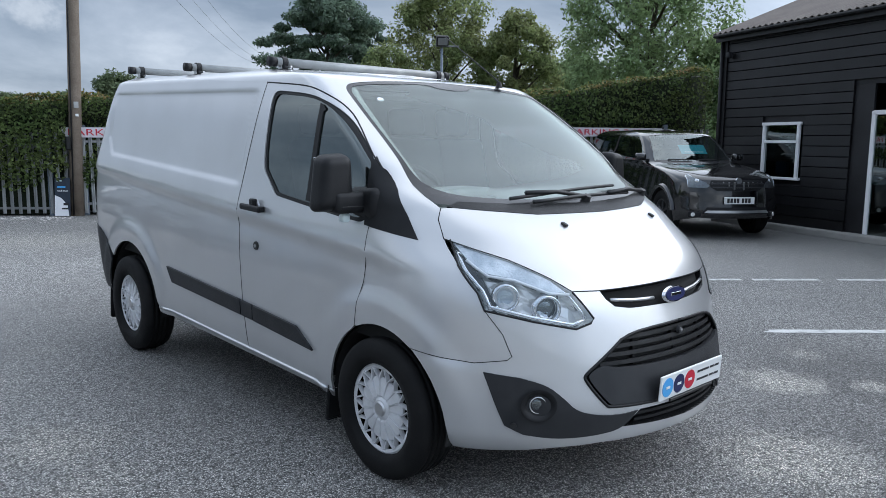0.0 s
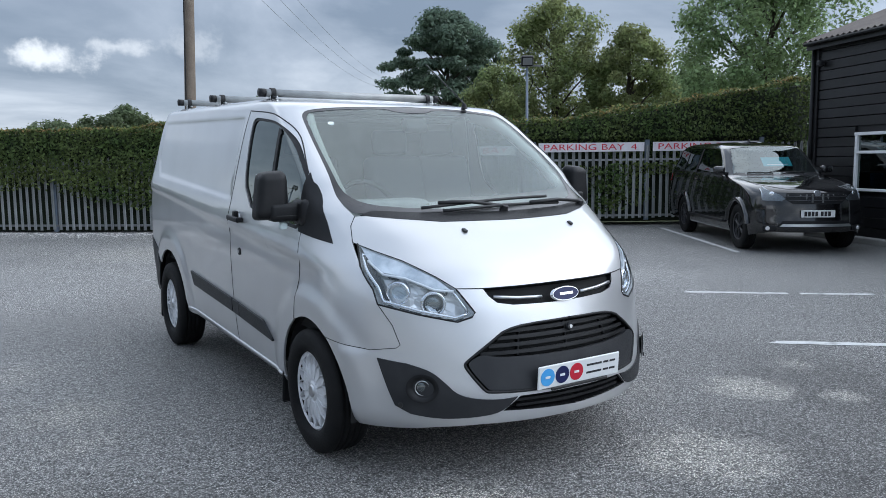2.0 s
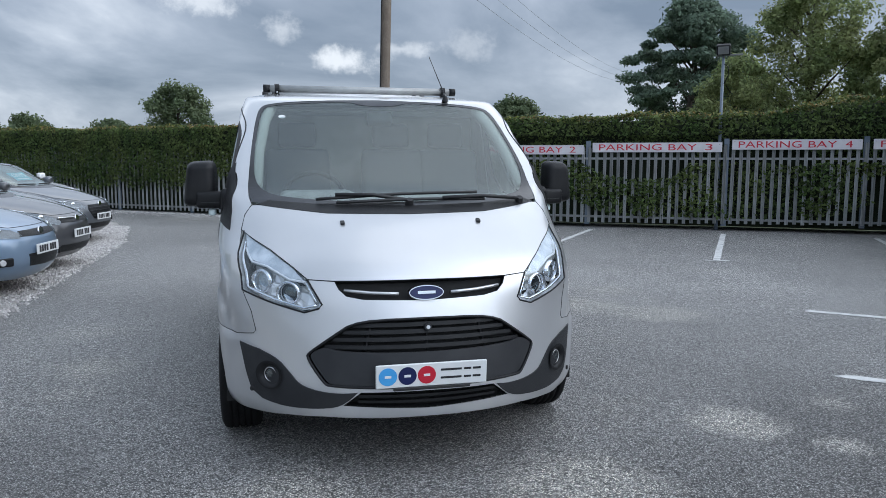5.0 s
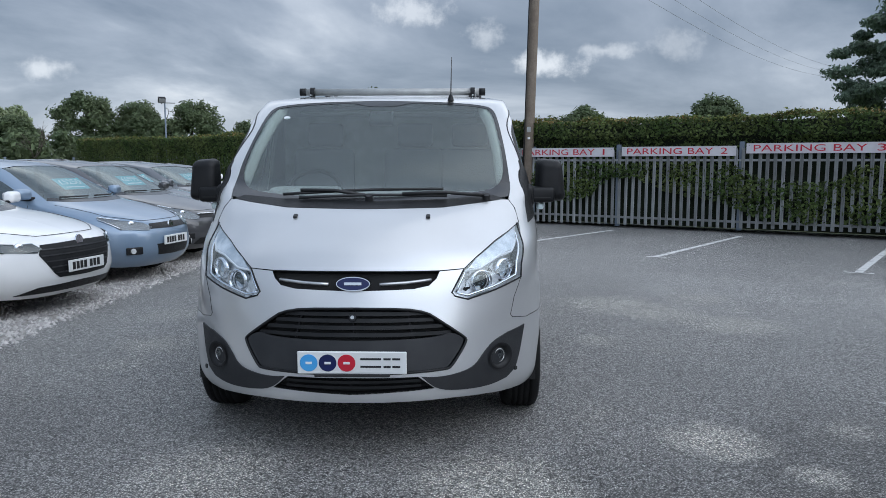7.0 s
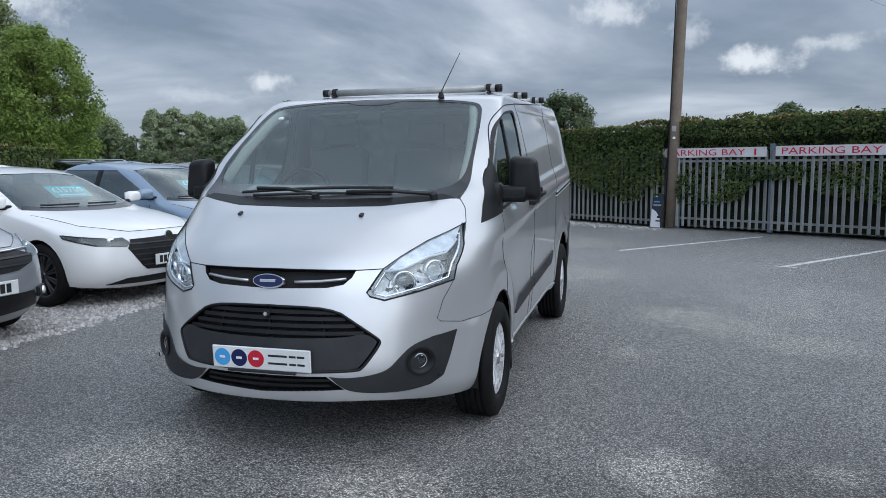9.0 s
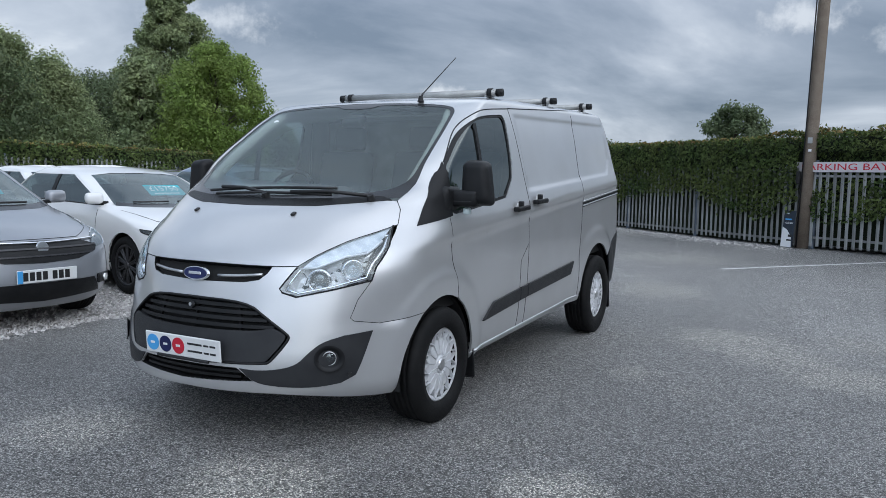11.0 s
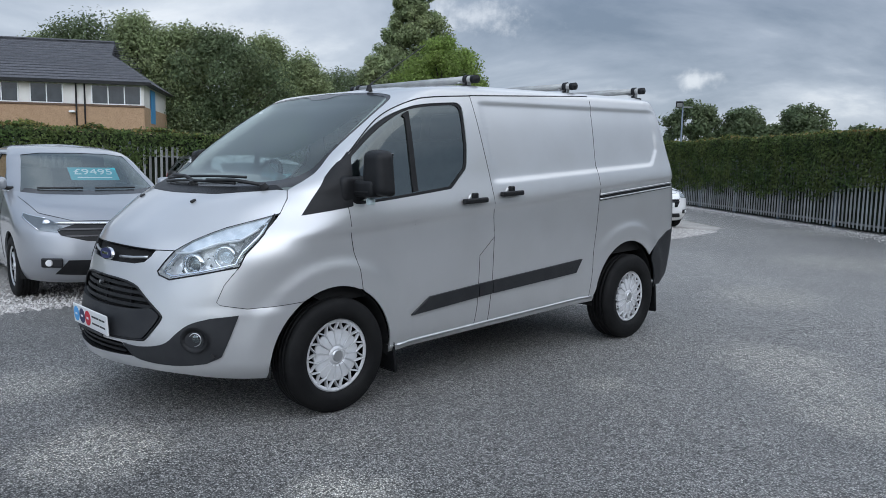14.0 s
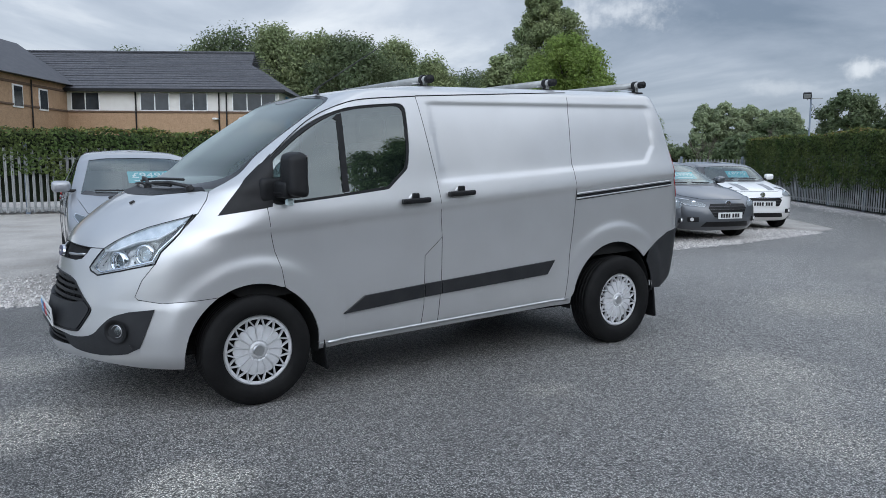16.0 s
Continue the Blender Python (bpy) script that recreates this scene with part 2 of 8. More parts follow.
M_BLACK = material("black_print", (0.012, 0.012, 0.013), rough=0.5, second=(0.02, 0.02, 0.02), scale=10)
M_LIGHTBLUE = material("light_blue_print", (0.06, 0.34, 0.72), rough=0.35, second=(0.08, 0.38, 0.72), scale=10)
M_NAVY = material("navy_print", (0.008, 0.014, 0.075), rough=0.3, second=(0.010, 0.018, 0.10), scale=10)
M_RED = material("red_print", (0.55, 0.012, 0.035), rough=0.4, second=(0.48, 0.02, 0.04), scale=10)
M_AMBER = material("amber_lens", (0.8, 0.3, 0.04), rough=0.2, second=(0.7, 0.25, 0.03), scale=20)
M_REDLENS = material("red_lens", (0.35, 0.01, 0.015), rough=0.15, coat=1.0, second=(0.25, 0.01, 0.01), scale=20)
M_REFLECT = material("lamp_reflector", (0.93, 0.93, 0.92), rough=0.20, metal=0.4, second=(0.75, 0.75, 0.75), scale=30, amount=0.4)
M_INDICATOR = material("clear_indicator_lens", (0.80, 0.83, 0.85), rough=0.22, metal=0.2, second=(0.42, 0.47, 0.52), scale=16, amount=0.8, bump=0.3, bump_scale=120)
M_BULB = glass("projector_glass", (0.75, 0.80, 0.85), 0.15)
M_ALLOYGREY = material("dull_lamp_bowl", (0.22, 0.225, 0.23), rough=0.3, metal=0.8, second=(0.1, 0.1, 0.1), scale=40, amount=0.6)
M_TEAL = material("price_card_teal", (0.03, 0.42, 0.50), rough=0.5, second=(0.04, 0.46, 0.52), scale=6, amount=0.5)
M_PALE = material("pale_print", (0.78, 0.90, 0.90), rough=0.5, second=(0.7, 0.85, 0.86), scale=8)


# ---- building blocks ----
def mesh_object(name, verts, faces, mat, parent=None, label="", smooth=False, m=None):
    me = bpy.data.meshes.new(name)
    me.from_pydata([tuple(map(float, v)) for v in verts], [], faces)
    if mat is not None:
        me.materials.append(mat)
    if smooth:
        me.polygons.foreach_set("use_smooth", [True] * len(me.polygons))
    me.update()
    ob = new(name, me)
    if parent is not None:
        ob.parent = parent
    if m is not None:
        ob.matrix_basis = m
    if label:
        ob["label"] = label
    return ob


def part(name, bm, mat, parent=None, label="", smooth=False, m=None):
    me = bpy.data.meshes.new(name)
    bm.to_mesh(me)
    bm.free()
    if mat is not None:
        me.materials.append(mat)
    if smooth:
        me.polygons.foreach_set("use_smooth", [True] * len(me.polygons))
    ob = new(name, me)
    if parent is not None:
        ob.parent = parent
    if m is not None:
        ob.matrix_basis = m
    if label:
        ob["label"] = label
    return ob


def used_only(verts, faces):
    """The mesh without the vertices that no face uses."""
    ids = sorted({i for f in faces for i in f})
    at = {i: k for k, i in enumerate(ids)}
    return [verts[i] for i in ids], [tuple(at[i] for i in f) for f in faces]


def thing(name, label, category, m=None, group="", kind=""):
    ob = new(name)
    if m is not None:
        ob.matrix_basis = m
    return tagged(ob, label, category, group, kind)


def box_bm(sx, sy, sz, centre=(0, 0, 0), bevel=0.0, seg=2, bm=None, m=None):
    own = bmesh.new()
    bmesh.ops.create_cube(own, size=1, matrix=Matrix.Diagonal((sx, sy, sz, 1)))
    if bevel:
        bmesh.ops.bevel(own, geom=own.edges[:], offset=bevel, segments=seg, affect="EDGES", profile=0.5)
    bmesh.ops.transform(own, matrix=(m or Matrix()) @ Matrix.Translation(centre), verts=own.verts)
    if bm is None:
        return own
    tmp = bpy.data.meshes.new("tmp")
    own.to_mesh(tmp)
    own.free()
    bm.from_mesh(tmp)
    bpy.data.meshes.remove(tmp)
    return bm


def cyl_bm(r1, r2, h, seg=16, m=None, bm=None, caps=True):
    """A cone or cylinder from z = 0 to h."""
    bm = bm or bmesh.new()
    geo = bmesh.ops.create_cone(bm, cap_ends=caps, segments=seg, radius1=r1, radius2=r2, depth=h)
    bmesh.ops.transform(bm, matrix=(m or Matrix()) @ Matrix.Translation((0, 0, h / 2)), verts=geo["verts"])
    return bm


def tube_data(pts, radius, seg=8, radius_end=None):
    """Vertices and faces of a closed tube along points."""
    pts = [Vector(p) for p in pts]
    verts, faces = [], []
    up = Vector((0, 0, 1))
    for i, p in enumerate(pts):
        d = (pts[min(i + 1, len(pts) - 1)] - pts[max(i - 1, 0)]).normalized()
        a = d.cross(up)
        if a.length < 1e-3:
            a = d.cross(Vector((1, 0, 0)))
        a.normalize()
        b = a.cross(d)
        r = radius if radius_end is None else radius + (radius_end - radius) * i / (len(pts) - 1)
        for k in range(seg):
            t = 2 * math.pi * k / seg
            verts.append(p + (a * math.cos(t) + b * math.sin(t)) * r)
    n = len(pts)
    for i in range(n - 1):
        for k in range(seg):
            faces.append((i * seg + k, i * seg + (k + 1) % seg, (i + 1) * seg + (k + 1) % seg, (i + 1) * seg + k))
    faces.append(tuple(range(seg))[::-1])
    faces.append(tuple(range((n - 1) * seg, n * seg)))
    return verts, faces


def tube(name, pts, radius, mat, parent=None, label="", seg=8, radius_end=None, m=None):
    v, f = tube_data(pts, radius, seg, radius_end)
    return mesh_object(name, v, f, mat, parent, label, True, m)


def lathe_data(profile, seg=48):
    """Rings about the x axis from (x, r) pairs."""
    verts, faces = [], []
    for x, r in profile:
        for k in range(seg):
            t = 2 * math.pi * k / seg
            verts.append((x, r * math.cos(t), r * math.sin(t)))
    for i in range(len(profile) - 1):
        for k in range(seg):
            faces.append((i * seg + k, (i + 1) * seg + k, (i + 1) * seg + (k + 1) % seg, i * seg + (k + 1) % seg))
    return verts, faces


def text_mesh(name, body, size, mat, parent, m, width=None, label="", depth=0.002):
    """Raised letters from the built-in font, as a mesh, centred."""
    cu = bpy.data.curves.new(name, "FONT")
    cu.body, cu.size, cu.align_x, cu.align_y, cu.extrude, cu.resolution_u = body, size, "CENTER", "CENTER", depth, 3
    tmp = bpy.data.objects.new(name, cu)
    me = bpy.data.meshes.new_from_object(tmp)
    bpy.data.objects.remove(tmp)
    me.materials.clear()
    me.materials.append(mat)
    ob = new(name, me)
    if width:
        xs = [v.co.x for v in me.vertices]
        f, c = width / max(max(xs) - min(xs), 1e-6), (max(xs) + min(xs)) / 2
        for v in me.vertices:
            v.co.x = (v.co.x - c) * f
    ob.parent = parent
    ob.matrix_basis = m
    if label:
        ob["label"] = label
    return ob


def leaf_cloud(name, points, normals, sizes, rng, mat, parent, label="", width=0.55, wild=0.6, droop=0.15):
    """Thousands of small folded leaves at points, each of two triangles, in one mesh."""
    n = len(points)
    q = normals + rng.normal(0, wild, (n, 3))
    q /= np.maximum(np.linalg.norm(q, axis=1, keepdims=True), 1e-6)
    e = rng.normal(0, 1, (n, 3))
    e -= q * (e * q).sum(1, keepdims=True)
    e /= np.maximum(np.linalg.norm(e, axis=1, keepdims=True), 1e-6)
    k = np.cross(q, e)
    s = np.asarray(sizes)[:, None]
    v = np.stack([points - e * s, points + k * s * width - q * s * droop, points + e * s, points - k * s * width - q * s * droop], 1).reshape(-1, 3)
    i = np.arange(n)[:, None] * 4
    tri = np.concatenate([i, i + 1, i + 2, i, i + 2, i + 3], 1).ravel()
    me = bpy.data.meshes.new(name)
    me.vertices.add(4 * n)
    me.vertices.foreach_set("co", v.ravel().astype(np.float32))
    me.loops.add(6 * n)
    me.loops.foreach_set("vertex_index", tri.astype(np.int32))
    me.polygons.add(2 * n)
    me.polygons.foreach_set("loop_start", np.arange(0, 6 * n, 3, dtype=np.int32))
    me.update(calc_edges=True)
    me.materials.append(mat)
    ob = new(name, me)
    ob.parent = parent
    if label:
        ob["label"] = label
    return ob


def ripple(a, b, seed):
    """A cheap smooth noise, about -1 to 1, for arrays."""
    r = np.random.RandomState(seed)
    out = 0
    for _ in range(7):
        f, g, h = r.normal(0, 1.6), r.normal(0, 1.6), r.uniform(0, 6.28)
        out = out + np.sin(a * f + b * g + h)
    return out / 3.5


# ---- body shells: a car or van skin as a surface over (u, z), u = 0..1 front corner, 1..2 side, 2..3 rear corner ----
class Shell:
    """Plan outlines stacked over height. Tables hold height, then value. The skin leans by rake metres a metre."""

    def __init__(self, front, corner, power, width, rear, rear_corner=0.3, rake=0.0, extra=None, flat_top=0.0):
        self.t = {k: (np.array([r[0] for r in v], float), np.array([r[1] for r in v], float))
                  for k, v in (("front", front), ("corner", corner), ("power", power), ("width", width), ("rear", rear))}
        self.rear_corner, self.rake, self.extra, self.flat_top = rear_corner, rake, extra, flat_top
        self.slopes = {k: self.slope(*v) for k, v in self.t.items()}

    @staticmethod
    def slope(xs, ys):
        h = np.diff(xs)
        d = np.diff(ys) / h
        m = np.zeros(len(xs))
        m[0], m[-1] = d[0], d[-1]
        for i in range(1, len(xs) - 1):
            if d[i - 1] * d[i] > 0:
                w1, w2 = 2 * h[i] + h[i - 1], h[i] + 2 * h[i - 1]
                m[i] = (w1 + w2) / (w1 / d[i - 1] + w2 / d[i])
        return m

    def val(self, key, z):
        xs, ys = self.t[key]
        h, m = np.diff(xs), self.slopes[key]
        z = np.clip(z, xs[0], xs[-1])
        i = np.clip(np.searchsorted(xs, z) - 1, 0, len(xs) - 2)
        s = (z - xs[i]) / h[i]
        return ((1 + 2 * s) * (1 - s) ** 2 * ys[i] + s * (1 - s) ** 2 * h[i] * m[i]
                + s * s * (3 - 2 * s) * ys[i + 1] + s * s * (s - 1) * h[i] * m[i + 1])

    def sink(self, z):
        """How far the roof's shoulders are drawn down."""
        k = np.clip((z - 1.83) / 0.09, 0, 1)
        return self.flat_top * k * k * (3 - 2 * k)

    def at(self, u, z):
        """Points of the skin (arrays u, z)."""
        u, z = np.asarray(u, float), np.asarray(z, float)
        f, c, n, w, r = (self.val(k, z) for k in ("front", "corner", "power", "width", "rear"))
        a = np.clip(u, 0, 1)
        # the corner is run through so that steps stay even: first by x, then by y
        th = a * np.pi / 2
        k = (np.abs(np.sin(th)) ** n + np.abs(np.cos(th)) ** n) ** (-1 / n)
        x = w * np.sin(th) * k
        y = f + c * (1 - np.cos(th) * k)
        b = np.clip(u - 1, 0, 1)
        y = np.where(u > 1, f + c + b * (r - self.rear_corner - f - c), y)
        d = np.clip(u - 2, 0, 1) * np.pi / 2
        k = (np.abs(np.sin(d)) ** 2.6 + np.abs(np.cos(d)) ** 2.6) ** (-1 / 2.6)
        x = np.where(u > 2, w * np.cos(d) * k, np.where(u > 1, w, x))
        y = np.where(u > 2, r - self.rear_corner * (1 - np.sin(d) * k), y)
        if self.extra is not None:
            x = x * (1 + self.extra(y, z) * np.clip((x / w - 0.6) / 0.35, 0, 1))
        return np.stack([x, y, z + self.rake * y - self.sink(z)], -1)

    def offset(self, u, z, off):
        p = self.at(u, z)
        if not np.any(off):
            return p
        e = 1e-3
        du = self.at(np.asarray(u) + e, z) - self.at(np.asarray(u) - e, z)
        dz = self.at(u, np.asarray(z) + e) - self.at(u, np.asarray(z) - e)
        nrm = np.cross(du, dz)
        nrm /= np.maximum(np.linalg.norm(nrm, axis=-1, keepdims=True), 1e-9)
        return p + nrm * np.asarray(off)[..., None]

    def u_of(self, kind, v, z):
        """u for x = v on the front ("f") or rear ("r"), or y = v on the side ("s"); z is the true height."""
        us = np.linspace(0, 1.001, 160) if kind == "f" else np.linspace(0.0, 3, 500) if kind == "s" else np.linspace(2, 3, 200)
        zs = z - self.rake * (self.val("front", np.array(z)) if kind == "f" else v if kind == "s" else 3.5)
        for _ in range(5 if self.flat_top and z > 1.83 else 2):
            p = self.at(us, np.full(us.shape, zs))
            if kind == "f":
                u = float(np.interp(v, p[:, 0], us))
            elif kind == "s":
                u = float(np.interp(v, p[:, 1], us))
            else:
                u = float(np.interp(-v, -p[:, 0], us))
            zs = z - self.rake * float(self.at(u, zs)[1]) + float(self.sink(zs))
        return u, zs
def van_relief(y, z):
    """Flared arches, the rising waistline and the pressed side panels, as a share of the half width."""
    r1, r2 = np.hypot(y + 0.015, z - 0.325), np.hypot(y - 2.865, z - 0.30)
    flare = 0.021 * (1 / (1 + np.exp((np.minimum(r1, r2 - 0.03) - 0.53) / 0.016)))
    d = z - (1.03 + 0.055 * y)
    waist = 0.019 * np.where(d > 0, np.exp(-(d / 0.14) ** 2), np.exp(-(d / 0.03) ** 2)) * np.clip((y + 0.35) / 0.5, 0, 1)
    soft = lambda v: 1 / (1 + np.exp(-np.clip(v / 0.0045, -40, 40)))
    low = 1.25 + 0.04 * (y - 1.25)
    rear_cut = 3.30 - 0.8 * np.clip(1.45 - z, 0, 1)
    inside = soft(y - (1.275 - 0.13 * (z - 1.3))) * soft(z - low) * soft(1.765 - z) * soft(rear_cut - y)
    ledge = 0.013 * soft((0.642 - z) * 0.6) * np.clip((-0.25 - y) / 0.12, 0, 1)
    return flare + waist + ledge - 0.011 * inside


VAN = Shell(
    front=[(0.24, -0.90), (0.30, -0.955), (0.36, -0.985), (0.45, -0.99), (0.60, -0.965), (0.75, -0.925), (0.90, -0.875), (1.00, -0.82),
           (1.11, -0.695), (1.20, -0.55), (1.27, -0.36), (1.34, -0.17), (1.45, -0.02), (1.60, 0.205), (1.75, 0.44), (1.85, 0.63), (1.90, 0.82), (1.92, 0.95)],
    corner=[(0.24, 0.78), (0.45, 0.82), (0.60, 0.80), (0.75, 0.75), (0.90, 0.72), (1.00, 0.75), (1.11, 0.80), (1.20, 0.72), (1.27, 0.50), (1.34, 0.33),
            (1.45, 0.26), (1.60, 0.23), (1.75, 0.22), (1.85, 0.24), (1.92, 0.4)],
    power=[(0.24, 2.05), (0.9, 2.08), (1.11, 2.2), (1.20, 2.3), (1.34, 2.6), (1.6, 3.0), (1.92, 3.0)],
    width=[(0.24, 0.885), (0.31, 0.925), (0.36, 0.935), (0.5, 0.945), (0.7, 0.954), (0.9, 0.958), (1.1, 0.954), (1.2, 0.945), (1.35, 0.924),
           (1.5, 0.898), (1.65, 0.868), (1.8, 0.828), (1.87, 0.803), (1.91, 0.76), (1.92, 0.735)],
    rear=[(0.24, 3.60), (0.40, 3.76), (0.90, 3.80), (1.2, 3.77), (1.6, 3.68), (1.85, 3.58), (1.92, 3.48)],
    rear_corner=0.35, rake=0.03, extra=van_relief, flat_top=0.036)


def cut_half(poly, axis, value, keep_low):
    out = []
    for i in range(len(poly)):
        a, b = poly[i - 1], poly[i]
        ia, ib = (a[axis] <= value) == keep_low or a[axis] == value, (b[axis] <= value) == keep_low or b[axis] == value
        if ia != ib:
            t = (value - a[axis]) / (b[axis] - a[axis])
            c = [a[0] + t * (b[0] - a[0]), a[1] + t * (b[1] - a[1])]
            c[axis] = value
            out.append(tuple(c))
        if ib:
            out.append(b)
    return out


def trimmed(cell):
    """A cell's outline without the spikes that run out and back along one line."""
    pts = [p for i, p in enumerate(cell) if abs(p[0] - cell[i - 1][0]) + abs(p[1] - cell[i - 1][1]) > 1e-7]
    again = True
    while again and len(pts) >= 3:
        again = False
        for i in range(len(pts)):
            p, q, r = pts[i - 1], pts[i], pts[(i + 1) % len(pts)]
            ax, ay, bx, by = q[0] - p[0], q[1] - p[1], r[0] - q[0], r[1] - q[1]
            if abs(ax * by - ay * bx) < 1e-9 and ax * bx + ay * by < 0:
                del pts[i]
                pts = [p for i, p in enumerate(pts) if abs(p[0] - pts[i - 1][0]) + abs(p[1] - pts[i - 1][1]) > 1e-7]
                again = True
                break
    if len(pts) < 3 or abs(sum(pts[i - 1][0] * pts[i][1] - pts[i][0] * pts[i - 1][1] for i in range(len(pts)))) < 1e-8:
        return []
    return pts


def outline(shell, pts, step=0.03):
    """(kind, v, height) corners to a dense (u, z) outline."""
    out = []
    for i, (k, v, z) in enumerate(pts):
        k2, v2, z2 = pts[(i + 1) % len(pts)]
        if k == k2 and k != "u":
            n = max(1, int(math.hypot(v2 - v, z2 - z) / step))
            for j in range(n):
                out.append(shell.u_of(k, v + (v2 - v) * j / n, z + (z2 - z) * j / n))
        else:
            a = (v, z) if k == "u" else shell.u_of(k, v, z)
            b = (v2, z2) if k2 == "u" else shell.u_of(k2, v2, z2)
            n = max(1, int(math.hypot((b[0] - a[0]) * 1.5, b[1] - a[1]) / step))
            out += [(a[0] + (b[0] - a[0]) * j / n, a[1] + (b[1] - a[1]) * j / n) for j in range(n)]
    return out


def rounded(pts, r=0.03, seg=4):
    """Corners of one kind drawn as arcs."""
    out = []
    n = len(pts)
    for i in range(n):
        k, x, z = pts[i]
        p, q = pts[i - 1], pts[(i + 1) % n]
        if p[0] != k or q[0] != k or k == "u":
            out.append(pts[i])
            continue
        a, b = Vector((p[1] - x, p[2] - z)), Vector((q[1] - x, q[2] - z))
        if a.length < 1e-6 or b.length < 1e-6 or a.angle(b) > 2.9:
            out.append(pts[i])
            continue
        d = min(r / math.tan(a.angle(b) / 2), a.length * 0.45, b.length * 0.45)
        s, e2 = Vector((x, z)) + a.normalized() * d, Vector((x, z)) + b.normalized() * d
        for j in range(seg + 1):
            t = j / seg
            c = s * (1 - t) ** 2 + Vector((x, z)) * 2 * t * (1 - t) + e2 * t * t
            out.append((k, c.x, c.y))
    return out


def eased(pts, closed=False, sharp=60, reach=0.10):
    """The same line with its blunt corners cut twice into a curve; sharp corners stay."""
    for _ in range(2):
        out, n = [], len(pts)
        for i, (k, x, z) in enumerate(pts):
            p, q = pts[i - 1], pts[(i + 1) % n]
            if (not closed and i in (0, n - 1)) or k == "u" or p[0] != k or q[0] != k:
                out.append((k, x, z))
                continue
            a, b = Vector((x - p[1], z - p[2])), Vector((q[1] - x, q[2] - z))
            turn = math.degrees(a.angle(b)) if a.length > 1e-6 and b.length > 1e-6 else 0
            if turn > sharp or turn < 1.5:
                out.append((k, x, z))
                continue
            d, e2 = min(a.length * 0.25, reach), min(b.length * 0.25, reach)
            a.normalize()
            b.normalize()
            out += [(k, x - a.x * d, z - a.y * d), (k, x + b.x * e2, z + b.y * e2)]
        pts = out
    return pts


def skin_data(shell, poly, us, zs, off=0.0, rim=0.0, flip=False):
    """Vertices and faces of the shell's piece inside the (u, z) outline, with a rim turned inwards."""
    area = sum(poly[i - 1][0] * poly[i][1] - poly[i][0] * poly[i - 1][1] for i in range(len(poly)))
    if area < 0:
        poly = poly[::-1]
    lo, hi = min(p[0] for p in poly), max(p[0] for p in poly)
    cu = [lo - 1] + [u for u in us if lo + 1e-4 < u < hi - 1e-4] + [hi + 1]
    index, uz, faces, edges = {}, [], [], {}

    def vid(p):
        key = (round(p[0], 5), round(p[1], 5))
        if key not in index:
            index[key] = len(uz)
            uz.append(p)
        return index[key]

    for a, b in zip(cu, cu[1:]):
        col = cut_half(cut_half(poly, 0, a, False), 0, b, True)
        if len(col) < 3:
            continue
        zl, zh = min(p[1] for p in col), max(p[1] for p in col)
        rows = [zl - 1] + [z for z in zs if zl + 1e-4 < z < zh - 1e-4] + [zh + 1]
        rest = col
        for z1 in rows[1:]:
            cell = cut_half(rest, 1, z1, True)
            rest = cut_half(rest, 1, z1, False)
            cell = trimmed(cell)
            if len(cell) >= 3:
                ids = [vid(p) for p in cell]
                ids = [v for i, v in enumerate(ids) if v != ids[i - 1]]
                if len(set(ids)) >= 3:
                    faces.append(tuple(dict.fromkeys(ids)))
            if len(rest) < 3:
                break
    uz_a = np.array(uz)
    verts = shell.offset(uz_a[:, 0], uz_a[:, 1], np.full(len(uz), off))
    verts = [tuple(v) for v in verts]
    if rim:
        key = lambda p: (round(p[0], 5), round(p[1], 5))
        ring = [p for i, p in enumerate(poly) if key(p) != key(poly[i - 1])]
        ra = np.array(ring)
        top = shell.offset(ra[:, 0], ra[:, 1], np.full(len(ring), off))
        low = shell.offset(ra[:, 0], ra[:, 1], np.full(len(ring), off - rim))
        s = len(verts)
        verts += [tuple(v) for v in top] + [tuple(v) for v in low]
        n = len(ring)
        faces += [(s + i, s + n + i, s + n + (i + 1) % n, s + (i + 1) % n) for i in range(n)]
    if flip:
        verts = [(-x, y, z) for x, y, z in verts]
        faces = [f[::-1] for f in faces]
    return verts, faces


GRID_U = sorted(set([round(v, 5) for v in (*np.linspace(0, 1, 45), *np.linspace(1, 2, 75), *np.linspace(2, 3, 14))]))
GRID_Z = [round(v, 4) for v in np.arange(0.2, 2.2, 0.0225)]
# closer lines along the edges of the pressed side panels
GRID_U = sorted(set(GRID_U + [round(float(VAN.u_of("s", y, 1.5)[0]), 5) for y in (*np.arange(1.19, 1.30, 0.018), *np.arange(2.98, 3.33, 0.025))]))
GRID_Z = sorted(set(GRID_Z + [round(v, 4) for v in (*np.arange(1.236, 1.345, 0.011), *np.arange(1.748, 1.785, 0.009))]))


